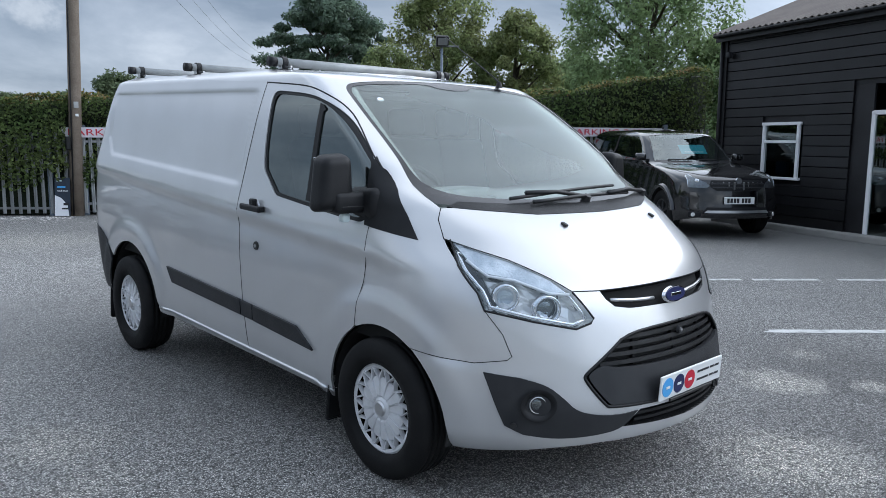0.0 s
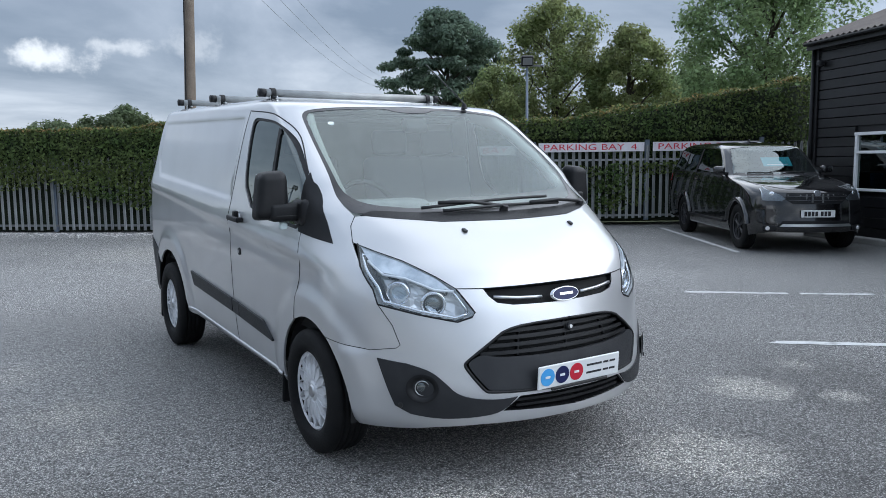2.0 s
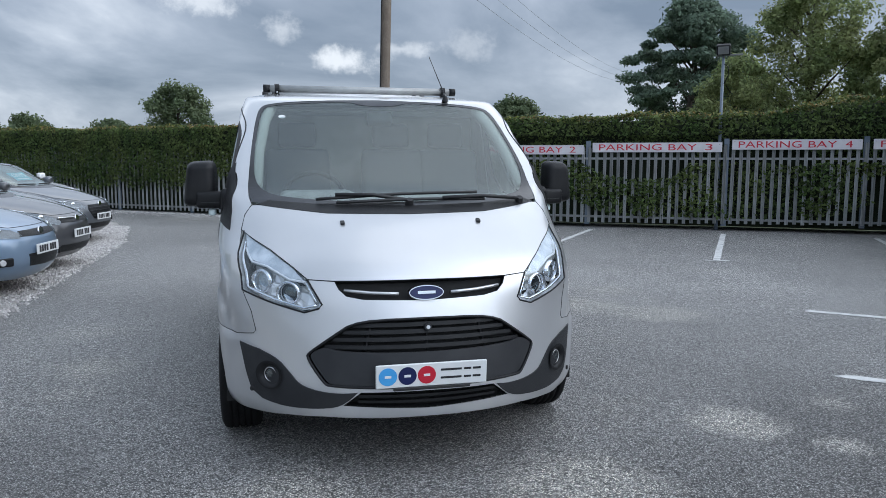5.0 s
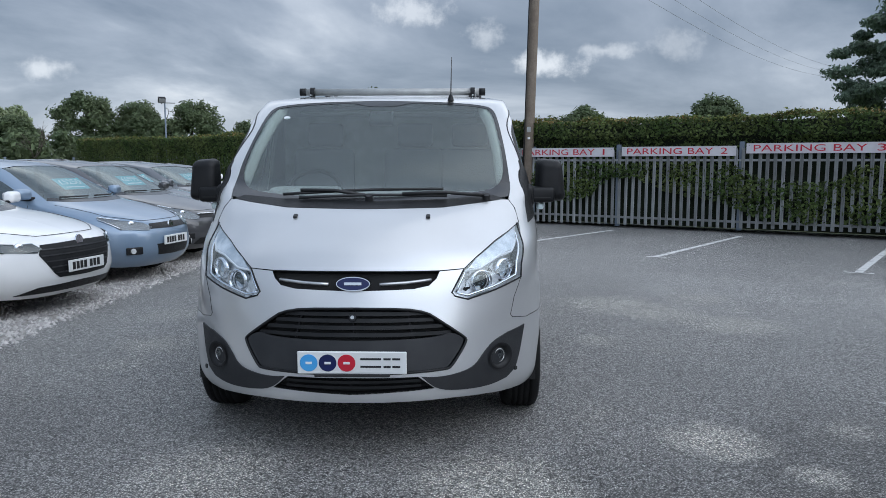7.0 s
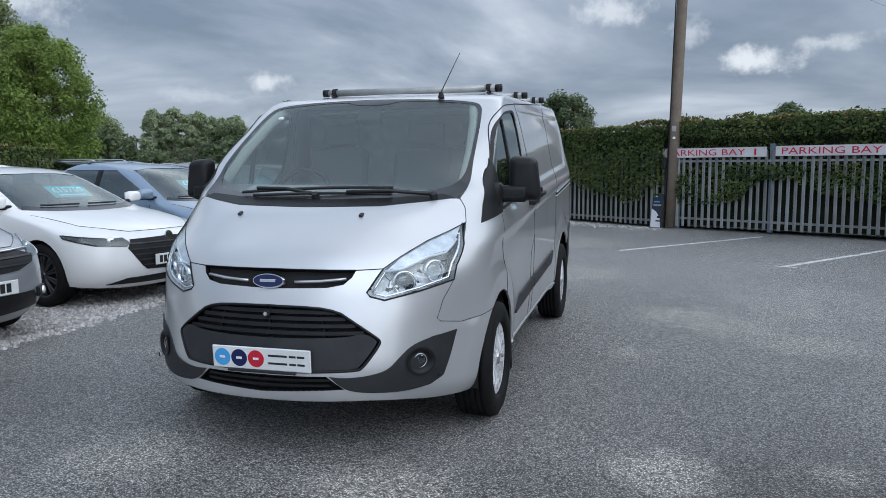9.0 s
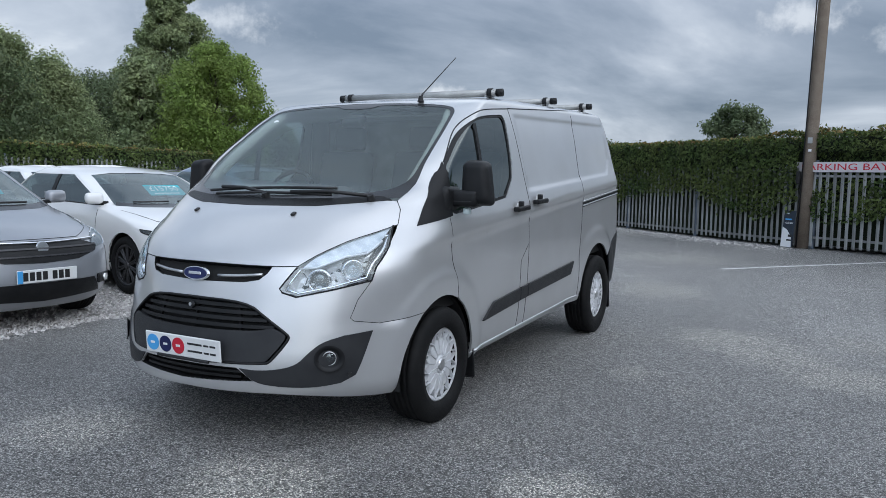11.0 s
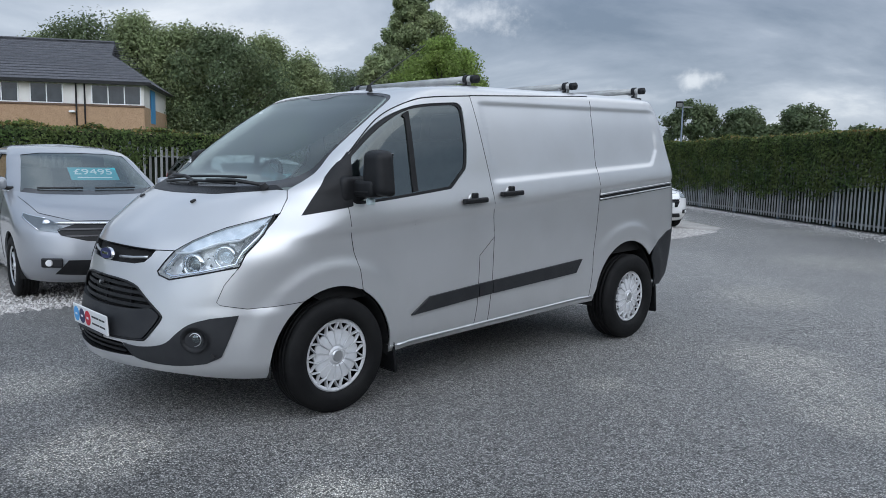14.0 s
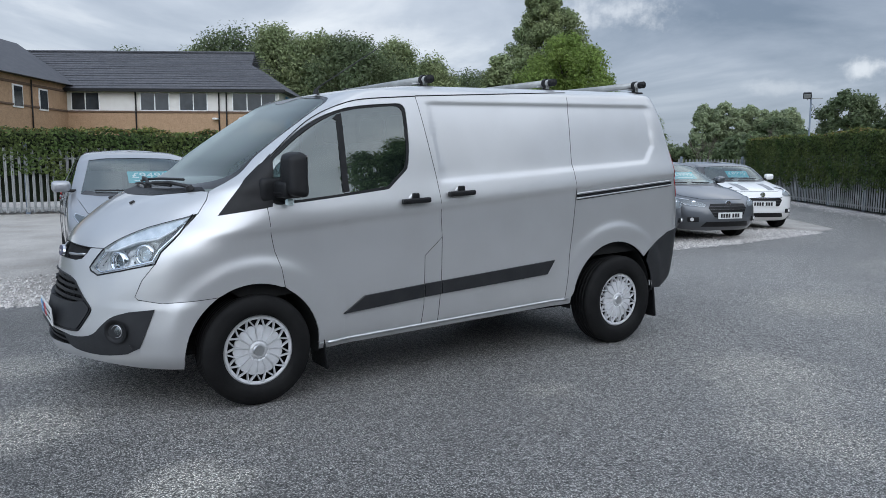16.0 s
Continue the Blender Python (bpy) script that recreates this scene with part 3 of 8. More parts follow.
def skin(shell, name, pts, mat, parent, off=0.0, rim=0.012, sides="both", label="", us=None, zs=None, step=0.03):
    """A panel. sides: both in one mesh (across the middle), "left", "right", or "pair" for two parts."""
    poly = outline(shell, pts, step)
    us, zs = us or GRID_U, zs or GRID_Z
    made = []
    if sides in ("left", "pair", "both"):
        v, f = skin_data(shell, poly, us, zs, off, rim)
    if sides in ("right", "pair", "both"):
        v2, f2 = skin_data(shell, poly, us, zs, off, rim, True)
    if sides == "both":
        n = len(v)
        made.append(mesh_object(name, v + v2, f + [tuple(i + n for i in g) for g in f2], mat, parent, label, True))
        return made[0]
    if sides in ("left", "pair"):
        made.append(mesh_object(name, v, f, mat, parent, label, True))
    if sides in ("right", "pair"):
        made.append(mesh_object(name, v2, f2, mat, parent, label, True))
    return made


def seam(shell, name, pts, parent, sides="pair", radius=0.0017, mat=None, off=0.0005, step=0.04, label=""):
    """A dark gap or rubber strip along an open line on the skin."""
    line = outline(shell, pts, step)
    k, v, z = pts[-1]
    last = (v, z) if k == "u" else shell.u_of(k, v, z)
    cut = [i for i, p in enumerate(line) if abs(p[0] - last[0]) < 1e-6 and abs(p[1] - last[1]) < 1e-6]
    line = line[:cut[-1] + 1] if cut else line
    a = np.array(line)
    p = shell.offset(a[:, 0], a[:, 1], np.full(len(line), off))
    for s in ((1, -1) if sides == "pair" else (1,) if sides == "left" else (-1,)):
        tube(name, [(s * x, y, zz) for x, y, zz in p], radius, mat or M_BLACKPLASTIC, parent, label, seg=6)


def arc(cy, cz, r, a0, a1, n=16):
    """Side-view points on a circle, degrees from the rear, anticlockwise upwards."""
    return [("s", cy + r * math.cos(radians(a0 + (a1 - a0) * i / n)), cz + r * math.sin(radians(a0 + (a1 - a0) * i / n))) for i in range(n + 1)]


def area_of(pts):
    return sum(pts[i - 1][1] * pts[i][2] - pts[i][1] * pts[i - 1][2] for i in range(len(pts)))


def ring_halves(outer, hole, mid):
    """Two C-shaped loops that leave the hole free, split at the side-view place y = mid."""
    out = []
    for low in (True, False):
        o = [("s", a, b) for a, b in cut_half([(p[1], p[2]) for p in outer], 0, mid, low)]
        h = [("s", a, b) for a, b in cut_half([(p[1], p[2]) for p in hole], 0, mid, low)]
        if area_of(o) * area_of(h) > 0:
            h = h[::-1]
        i = next(k for k in range(len(o)) if abs(o[k][1] - mid) < 1e-6 and abs(o[(k + 1) % len(o)][1] - mid) < 1e-6)
        j = next(k for k in range(len(h)) if abs(h[k][1] - mid) < 1e-6 and abs(h[(k + 1) % len(h)][1] - mid) < 1e-6)
        o = o[i + 1:] + o[:i + 1]
        h = h[j + 1:] + h[:j + 1]
        out.append(o + h)
    return out


# ---- ground and enclosure ----
def asphalt():
    m = bpy.data.materials.new("worn_asphalt")
    m.use_nodes = True
    nt = m.node_tree
    b = nt.nodes["Principled BSDF"]
    tc = nt.nodes.new("ShaderNodeTexCoord")

    def noise_node(scale, detail=5, rough=0.55):
        n = nt.nodes.new("ShaderNodeTexNoise")
        n.inputs["Scale"].default_value, n.inputs["Detail"].default_value, n.inputs["Roughness"].default_value = scale, detail, rough
        nt.links.new(tc.outputs["Object"], n.inputs["Vector"])
        return n

    def remap(src, a, b2, c, d):
        r = nt.nodes.new("ShaderNodeMapRange")
        for i, v in enumerate((a, b2, c, d)):
            r.inputs[i + 1].default_value = v
        nt.links.new(src, r.inputs[0])
        return r.outputs[0]

    def mix(fac, a, c, blend="MIX"):
        x = nt.nodes.new("ShaderNodeMixRGB")
        x.blend_type = blend
        for i, v in enumerate((fac, a, c)):
            if isinstance(v, (int, float)):
                x.inputs[i].default_value = v
            elif isinstance(v, tuple):
                x.inputs[i].default_value = (*v, 1)
            else:
                nt.links.new(v, x.inputs[i])
        return x.outputs[0]
    big, mid = noise_node(0.22, 5), noise_node(1.1, 6, 0.6)
    vor = nt.nodes.new("ShaderNodeTexVoronoi")
    vor.inputs["Scale"].default_value = 120
    nt.links.new(tc.outputs["Object"], vor.inputs["Vector"])
    c = mix(remap(big.outputs["Fac"], 0.35, 0.65, 0, 1), (0.33, 0.324, 0.310), (0.47, 0.46, 0.435))
    c = mix(remap(mid.outputs["Fac"], 0.58, 0.74, 0, 0.4), c, (0.53, 0.505, 0.445))
    # darker zones, and paler ones for dust plus painted grazing sheen, borders ragged: x, y, radius, factor
    wander = noise_node(0.8, 8, 0.65)
    for px, py, pr, ps in ZONES:
        dv = nt.nodes.new("ShaderNodeVectorMath")
        dv.operation = "DISTANCE"
        nt.links.new(tc.outputs["Object"], dv.inputs[0])
        dv.inputs[1].default_value = (px, py, 0)
        ad = nt.nodes.new("ShaderNodeMath")
        ad.operation = "MULTIPLY_ADD"
        nt.links.new(wander.outputs["Fac"], ad.inputs[0])
        ad.inputs[1].default_value = 1.6 * pr
        nt.links.new(dv.outputs["Value"], ad.inputs[2])
        c = mix(1.0, c, remap(ad.outputs[0], 1.0 * pr, 2.0 * pr, ps, 1.0), "MULTIPLY")
    # dusty worn patches, each at its place: x, y, radius, strength
    edge = noise_node(3.2, 12, 0.78)
    for px, py, pr, ps in PATCHES:
        dv = nt.nodes.new("ShaderNodeVectorMath")
        dv.operation = "DISTANCE"
        nt.links.new(tc.outputs["Object"], dv.inputs[0])
        dv.inputs[1].default_value = (px, py, 0)
        ad = nt.nodes.new("ShaderNodeMath")
        ad.operation = "MULTIPLY_ADD"
        nt.links.new(edge.outputs["Fac"], ad.inputs[0])
        ad.inputs[1].default_value = 1.9 * pr
        nt.links.new(dv.outputs["Value"], ad.inputs[2])
        c = mix(remap(ad.outputs[0], 1.35 * pr, 2.0 * pr, ps, 0.0), c, (0.68, 0.65, 0.58))
    stone = nt.nodes.new("ShaderNodeSeparateColor")
    nt.links.new(vor.outputs["Color"], stone.inputs[0])
    c = mix(1.0, c, remap(stone.outputs[0], 0, 1, 0.15, 1.42), "MULTIPLY")
    # pale chippings showing in the dark binder
    c = mix(remap(stone.outputs[1], 0.84, 0.90, 0, 0.85), c, (0.42, 0.41, 0.39))
    c = mix(1.0, c, remap(vor.outputs["Distance"], 0.25, 0.62, 1.15, 0.30), "MULTIPLY")
    grit = noise_node(26, 4, 0.7)
    c = mix(1.0, c, remap(grit.outputs["Fac"], 0.3, 0.7, 0.70, 1.40), "MULTIPLY")
    speck = noise_node(240, 2, 0.5)
    c = mix(1.0, c, remap(speck.outputs["Fac"], 0.32, 0.68, 0.38, 1.75), "MULTIPLY")
    nt.links.new(c, b.inputs["Base Color"])
    nt.links.new(remap(big.outputs["Fac"], 0.3, 0.7, 0.46, 0.68), b.inputs["Roughness"])
    bp = nt.nodes.new("ShaderNodeBump")
    bp.inputs["Strength"].default_value, bp.inputs["Distance"].default_value = 1.0, 0.008
    bp.invert = True
    nt.links.new(vor.outputs["Distance"], bp.inputs["Height"])
    nt.links.new(bp.outputs[0], b.inputs["Normal"])
    return m


PATCHES = [(1.86, -0.63, 0.32, 1.0), (2.08, 3.20, 0.60, 0.8), (2.5, 2.75, 0.5, 0.65), (3.0, 2.25, 0.5, 0.7), (0.68, -1.20, 0.46, 0.9), (-1.94, 1.38, 0.34, 0.65), (-0.66, -1.10, 0.42, 0.7), (0.70, 6.1, 0.7, 0.6),
           (1.0, 5.6, 0.6, 0.6), (2.2, -1.08, 0.16, 0.75), (2.66, -0.46, 0.16, 0.6), (1.65, 1.65, 0.22, 0.5), (-1.93, 0.83, 0.25, 0.4), (0.2, 9.9, 1.3, 0.5), (-2.2, 2.6, 0.4, 0.4), (3.05, 3.55, 0.45, 0.5), (-2.0, 15.5, 1.4, 0.5)]
ZONES = [(-2.0, -1.6, 1.5, 0.62), (1.0, -2.1, 1.5, 0.48), (3.0, -2.9, 1.4, 0.60), (2.4, -1.1, 1.3, 0.55), (-2.6, -0.3, 0.9, 0.75), (5.5, 2.6, 3.2, 1.35), (3.6, 7.0, 3.2, 1.3), (-2.0, 7.0, 2.8, 1.3), (-2.6, 2.6, 1.2, 1.25)]
M_ASPHALT = asphalt()
M_LINE = material("road_marking_white", (0.62, 0.62, 0.60), rough=0.7, second=(0.20, 0.20, 0.20), scale=9, amount=0.7, spread=(0.5, 0.68), grain=0.2, grain_scale=120)
M_STEEL = material("galvanised_steel", (0.30, 0.315, 0.315), rough=0.5, metal=0.2, second=(0.20, 0.20, 0.195), scale=3, amount=0.7, grain=0.15, random_value=0.25)
M_WOODPOLE = material("weathered_pole_wood", (0.16, 0.125, 0.095), rough=0.85, second=(0.24, 0.20, 0.16), scale=5, grain=0.25, grain_scale=60, bump=0.4, bump_scale=60)
M_BARN = material("black_stained_boards", (0.006, 0.006, 0.007), rough=0.42, spec=0.45, second=(0.014, 0.014, 0.016), scale=2.5, amount=0.7, grain=0.3, grain_scale=80, bump=0.3, bump_scale=50, random_value=0.35)
M_CORR = material("weathered_roof_sheet", (0.13, 0.11, 0.098), rough=0.85, second=(0.20, 0.175, 0.15), scale=2.0, grain=0.2, grain_scale=60, random_value=0.15)
M_GRASS = material("field_grass", (0.06, 0.085, 0.03), rough=0.95, second=(0.11, 0.12, 0.05), scale=0.2, grain=0.3, grain_scale=8)
M_GRAVEL = material("pale_gravel", (0.34, 0.32, 0.295), rough=0.95, second=(0.46, 0.44, 0.41), scale=1.2, amount=0.8, grain=0.45, grain_scale=45, bump=0.9, bump_scale=40)
M_STONE = material("gravel_stone", (0.50, 0.48, 0.46), rough=0.9, second=(0.36, 0.34, 0.32), scale=30, amount=0.6, random_value=0.35, island=True)
M_CONCRETE = material("kerb_concrete", (0.30, 0.29, 0.27), rough=0.9, second=(0.2, 0.195, 0.18), scale=4, grain=0.2, grain_scale=80)
M_LEAF_HEDGE = leaf_material("hedge_leaves", (0.055, 0.092, 0.026), (0.105, 0.135, 0.042), 1.3, 0.65, 0.35)
M_LEAF_TIP = leaf_material("young_hedge_leaves", (0.17, 0.20, 0.05), (0.26, 0.17, 0.07), 2.0, 0.5, 0.4)
# near-black green: the shade between the leaves is put into this colour
M_HEDGE_CORE = material("hedge_inside_shade", (0.008, 0.014, 0.005), rough=1.0, second=(0.018, 0.022, 0.009), scale=9, grain=0.5, grain_scale=40)
M_BLUEPOST = material("blue_grey_post", (0.13, 0.17, 0.22), rough=0.5, second=(0.2, 0.22, 0.24), scale=6, grain=0.1)
M_SIGN = material("sign_white", (0.66, 0.64, 0.66), rough=0.5, second=(0.5, 0.46, 0.48), scale=3, amount=0.6)

# ground: fields to the horizon, the asphalt yard, the gravel strip
g = mesh_object("ground", [(-1500, -1500, -0.03), (1500, -1500, -0.03), (1500, 1500, -0.03), (-1500, 1500, -0.03)], [(0, 1, 2, 3)], M_GRASS)
tagged(g, "green field grass beyond the yard", "ground", kind="structure")
yard = mesh_object("yard_surface", [(-3.2, -16, 0), (20, -16, 0), (20, 3.0, 0), (14.1, 7.35, 0), (2.45, 14.75, 0), (-10.2, 25.3, 0), (-16.4, 30, 0), (-24, 24, 0), (-17, 17, 0), (-6.1, 16.3, 0), (-4.0, 14.6, 0), (-3.45, 12.4, 0), (-3.2, 10, 0)],
                   [(0, 1, 2, 3, 4, 5, 6, 7, 8, 9, 10, 11, 12)], M_ASPHALT)
tagged(yard, "worn dark grey asphalt yard with pale dusty patches", "pavement", kind="structure")
grav = mesh_object("gravel_strip", [(-3.2, -16, -0.004), (-3.2, 10, -0.004), (-3.45, 12.4, -0.004), (-4.0, 14.6, -0.004), (-6.1, 16.3, -0.004), (-17, 17, -0.004), (-24, 17, -0.004), (-24, -16, -0.004)], [tuple(range(8))[::-1]], M_GRAVEL)
tagged(grav, "pale loose gravel strip beside the asphalt", "gravel", kind="structure")
rng = random.Random(5)
v, f = [], []
for _ in range(15000):
    y = rng.uniform(-2.5, 13.5)
    edge = -3.2 if y < 10 else -3.2 - (y - 10) * 0.13
    x = edge + 0.10 - abs(rng.gauss(0, 0.9)) + rng.uniform(-0.08, 0.05)
    if x < -5.5:
        continue
    r = rng.uniform(0.010, 0.026)
    b = len(v)
    a0 = rng.uniform(0, 6.28)
    for k in range(4):
        a = a0 + k * 1.571
        v.append((x + r * math.cos(a) * rng.uniform(0.8, 1.3), y + r * math.sin(a) * rng.uniform(0.8, 1.3), 0.001))
    v.append((x + rng.uniform(-0.3, 0.3) * r, y + rng.uniform(-0.3, 0.3) * r, r * rng.uniform(0.7, 1.2)))
    f += [(b + k, b + (k + 1) % 4, b + 4) for k in range(4)]
tagged(mesh_object("gravel_stones", v, f, M_STONE), "loose pale limestone chippings along the strip edge", "gravel", kind="stuff")
v, f = [], []
for _ in range(2600):
    k = rng.random()
    x, y = -13.5 + 15.2 * k + rng.gauss(0, 0.1), 26.2 - 12.75 * k - abs(rng.gauss(0, 0.55))
    r = rng.uniform(0.012, 0.030)
    b, a0 = len(v), rng.uniform(0, 6.28)
    v += [(x + r * math.cos(a0 + q * 1.571), y + r * math.sin(a0 + q * 1.571), 0.001) for q in range(4)] + [(x, y, r * 0.9)]
    f += [(b + q, b + (q + 1) % 4, b + 4) for q in range(4)]
tagged(mesh_object("gravel_stones", v, f, M_STONE), "scattered chippings along the foot of the rear hedge", "gravel", kind="stuff")


def stripe(pts, width=0.1):
    """A painted line, 4 mm proud, with slightly ragged sides."""
    r = random.Random(len(pts) + int(pts[0][0] * 10))
    v, f = [], []
    a, b = Vector(pts[0]), Vector(pts[1])
    d = (b - a).normalized()
    n = Vector((-d.y, d.x))
    k = max(2, int((b - a).length / 0.08))
    for i in range(k + 1):
        p = a + (b - a) * i / k
        for s in (1, -1):
            q = p + n * s * (width / 2 + r.uniform(-0.006, 0.006))
            v.append((q.x, q.y, 0.004))
    f = [(2 * i + 1, 2 * i + 3, 2 * i + 2, 2 * i) for i in range(k)]
    return tagged(mesh_object("bay_line", v, f, M_LINE), "worn white painted parking bay line on asphalt", "road marking", "painted bay lines")


for a, b in (((3.8, 11.8), (1.2, 8.68)), ((6.02, 10.5), (3.53, 7.2)), ((8.2, 9.05), (5.75, 5.53)), ((10.5, 7.64), (8.05, 3.93)), ((4.45, 2.03), (5.27, 1.28)), ((5.36, 1.2), (5.95, 0.68)), ((6.1, 0.55), (8.2, -1.35)),
             ((3.14, 0.0), (5.6, -2.22))):
    stripe((a, b))
for (a, b), w in ((((3.38, 7.22), (3.66, 7.10)), 0.07), (((5.60, 5.60), (5.92, 5.45)), 0.07)):
    stripe((a, b), w)
mesh_arrow = mesh_object("bay_line", [(3.05, 0.03, 0.0045), (3.19, -0.13, 0.0045), (3.30, -0.17, 0.0045), (3.27, -0.08, 0.0045), (3.17, 0.02, 0.0045)], [(0, 1, 2, 3, 4)], M_LINE)
tagged(mesh_arrow, "splayed end of a white painted bay line", "road marking", "painted bay lines")


# ---- palisade fences and hedges ----
def pale_mesh(h):
    """A corrugated steel pale with a notched, pointed top."""
    w = [(-0.034, 0.0), (-0.018, -0.012), (-0.006, 0.006), (0.006, 0.006), (0.018, -0.012), (0.034, 0.0)]
    v, f = [], []
    tops = [h - 0.06, h - 0.01, h - 0.035, h - 0.035, h - 0.01, h - 0.06]
    for (x, y), t in zip(w, tops):
        v += [(x, y, 0.05), (x, y, t), (x, y + 0.004, 0.05), (x, y + 0.004, t)]
    for i in range(5):
        a = 4 * i
        f += [(a, a + 4, a + 5, a + 1), (a + 2, a + 3, a + 7, a + 6), (a + 1, a + 5, a + 7, a + 3)]
    f += [(0, 1, 3, 2), (20, 22, 23, 21)]
    me = bpy.data.meshes.new("pale")
    me.from_pydata(v, [], f)
    me.materials.append(M_STEEL)
    return me


def fence(name, a, b, h, spacing, posts, label, lift=0.0):
    """A palisade from a to b; pales face the yard on the right-hand side of a to b."""
    a, b = Vector(a), Vector(b)
    d = b - a
    n = int(d.length / spacing)
    ang = math.degrees(math.atan2(d.y, d.x))
    root = thing(name, label, "fence", pose(a.x, a.y, 0, 0, 0, ang))
    me = pale_mesh(h)
    r = random.Random(n)
    for i in range(n + 1):
        ob = new("pale", me)
        ob.parent = root
        ob.matrix_basis = pose(i * spacing, r.uniform(-0.004, 0.004), lift * i / n + r.uniform(-0.01, 0.01), 0, r.uniform(-0.5, 0.5), r.uniform(-3, 3))
    for z in (0.15, h - 0.30):
        part("rail", box_bm(d.length, 0.045, 0.045, (d.length / 2, 0.04, z + lift / 2), 0.003, 1), M_STEEL, root)
    for p in posts:
        part("post", box_bm(0.10, 0.055, h + 0.10, (p, 0.06, (h + 0.10) / 2 + lift * p / d.length), 0.004, 1), M_BLUEPOST, root)
    return root


def hedge(name, a, b, heights, depth, label, density=420, leaf=0.045, back=0.12, seed=1, low=0.1, thin=1.0, poke=1.0, foot=None, core_low=None, sign_line=None):
    """A clipped hedge behind a fence line: a core coloured near black as inner shade, with thousands of small leaves on
    its face and top.
    """
    a, b = Vector(a), Vector(b)
    d = (b - a)
    L = d.length
    d.normalize()
    n = Vector((-d.y, d.x))
    top = lambda s: np.interp(s / L, [q[0] for q in heights], [q[1] for q in heights])
    wob = lambda s, z: 0.10 * noise.noise(Vector((s * 0.9, z * 1.2, seed))) + 0.06 * noise.noise(Vector((s * 3.1, z * 3.0, seed + 7)))
    v, f = [], []
    leaf_low, low = low, low if core_low is None else core_low
    cols, rows = max(4, int(L / 0.5)), 6
    for i in range(cols + 1):
        s = L * i / cols
        h = top(s)
        ring = [(back + 0.24, low)] + [(back + 0.24 - wob(s, h * k / rows) * 0.4, low + (h - low - 0.09) * k / rows) for k in range(1, rows + 1)] + [(back + depth * 0.5, h - 0.05), (back + depth, h - 0.09), (back + depth, low)]
        for o, z in ring:
            p = a + d * s + n * o
            v.append((p.x, p.y, z))
    m = rows + 4
    for i in range(cols):
        for k in range(m - 1):
            f.append((i * m + k, (i + 1) * m + k, (i + 1) * m + k + 1, i * m + k + 1))
    f += [tuple(range(m)), tuple(range(cols * m, cols * m + m))[::-1]]
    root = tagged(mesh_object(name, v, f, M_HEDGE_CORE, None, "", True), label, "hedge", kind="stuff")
    low = leaf_low
    rn = np.random.RandomState(seed)
    hs, hz = [q[0] for q in heights], [q[1] for q in heights]
    d3, n3 = np.array((d.x, d.y, 0)), np.array((n.x, n.y, 0))
    a3 = np.array((a.x, a.y, 0))
    up = np.array((0, 0, 1.0))
    wave = lambda q, z: 0.07 * ripple(q * 0.9, z * 1.2, seed) + 0.05 * ripple(q * 2.6, z * 2.4, seed + 7)
    m = int(L * np.mean(hz) * density)
    q = rn.uniform(0, L, m)
    h = np.interp(q / L, hs, hz)
    z = low + (h - low) * rn.random(m) ** 0.85
    cover = ripple(q * 1.2, z * 1.3, seed + 3)
    keep = (cover > -0.55 * thin + np.clip((low + 0.45 - z) / 0.45, 0, 1) * 0.9) | (z > h - 0.65)
    if foot is not None:
        # grown through the fence above an uneven foot
        keep = z > np.interp(q, foot[0], foot[1]) + 0.16 * ripple(q * 2.2, z * 0.2, seed + 9) + rn.normal(0, 0.09, m)
    q, z = q[keep], z[keep]
    p = a3 + np.outer(q, d3) + np.outer(back + 0.04 - poke * wave(q, z) - rn.random(len(q)) * 0.08, n3) + np.outer(z, up)
    if sign_line:
        high = (z > sign_line[0]) & (z < sign_line[1])
        p[high] += np.outer(np.full(high.sum(), 0.20), n3)
    leaf_cloud("leaves", p, np.tile(-n3 + 0.35 * up, (len(q), 1)), leaf * rn.uniform(0.6, 1.25, len(q)), rn, M_LEAF_HEDGE, root, "small dark green hedge leaves")
    m = int(L * depth * density * 1.15)
    q, o = rn.uniform(0, L, m), rn.random(m)
    h = np.interp(q / L, hs, hz)
    tall = 0.08 * np.maximum(0, ripple(q * 2.3, o * 2, seed + 5)) + np.where(rn.random(m) < 0.04, 0.09 * rn.random(m), 0)
    z = h - 0.03 + 0.5 * wave(q, 9.0) + rn.random(m) * 0.07 + tall
    p = a3 + np.outer(q, d3) + np.outer(back + o * depth, n3) + np.outer(z, up)
    tip = (rn.random(m) < 0.5)
    leaf_cloud("top_leaves", p[~tip], np.tile(up - 0.3 * n3, ((~tip).sum(), 1)), leaf * rn.uniform(0.7, 1.3, (~tip).sum()), rn, M_LEAF_HEDGE, root)
    leaf_cloud("top_shoots", p[tip], np.tile(up - 0.5 * n3, (tip.sum(), 1)), leaf * rn.uniform(0.6, 1.2, tip.sum()), rn, M_LEAF_TIP, root, "paler young shoots along the clipped top")
    return root


POLE = (2.05, 13.62)
RA, RB = Vector((1.95, 13.71)), Vector((13.9, 6.32))
RD = (RB - RA).normalized()
rl = (RB - RA).length
# posts stand at the ends of the bays
POSTS = [(Vector(p) - RA).dot(RD) for p in ((3.98, 12.46), (6.18, 11.10), (8.57, 9.62), (10.75, 8.28), (12.95, 6.91))]
fence("palisade_fence", (RA.x, RA.y), (RB.x, RB.y), 1.70, 0.152, [0.3] + POSTS, "grey galvanised palisade fence with red and white bay signs", 0.17)
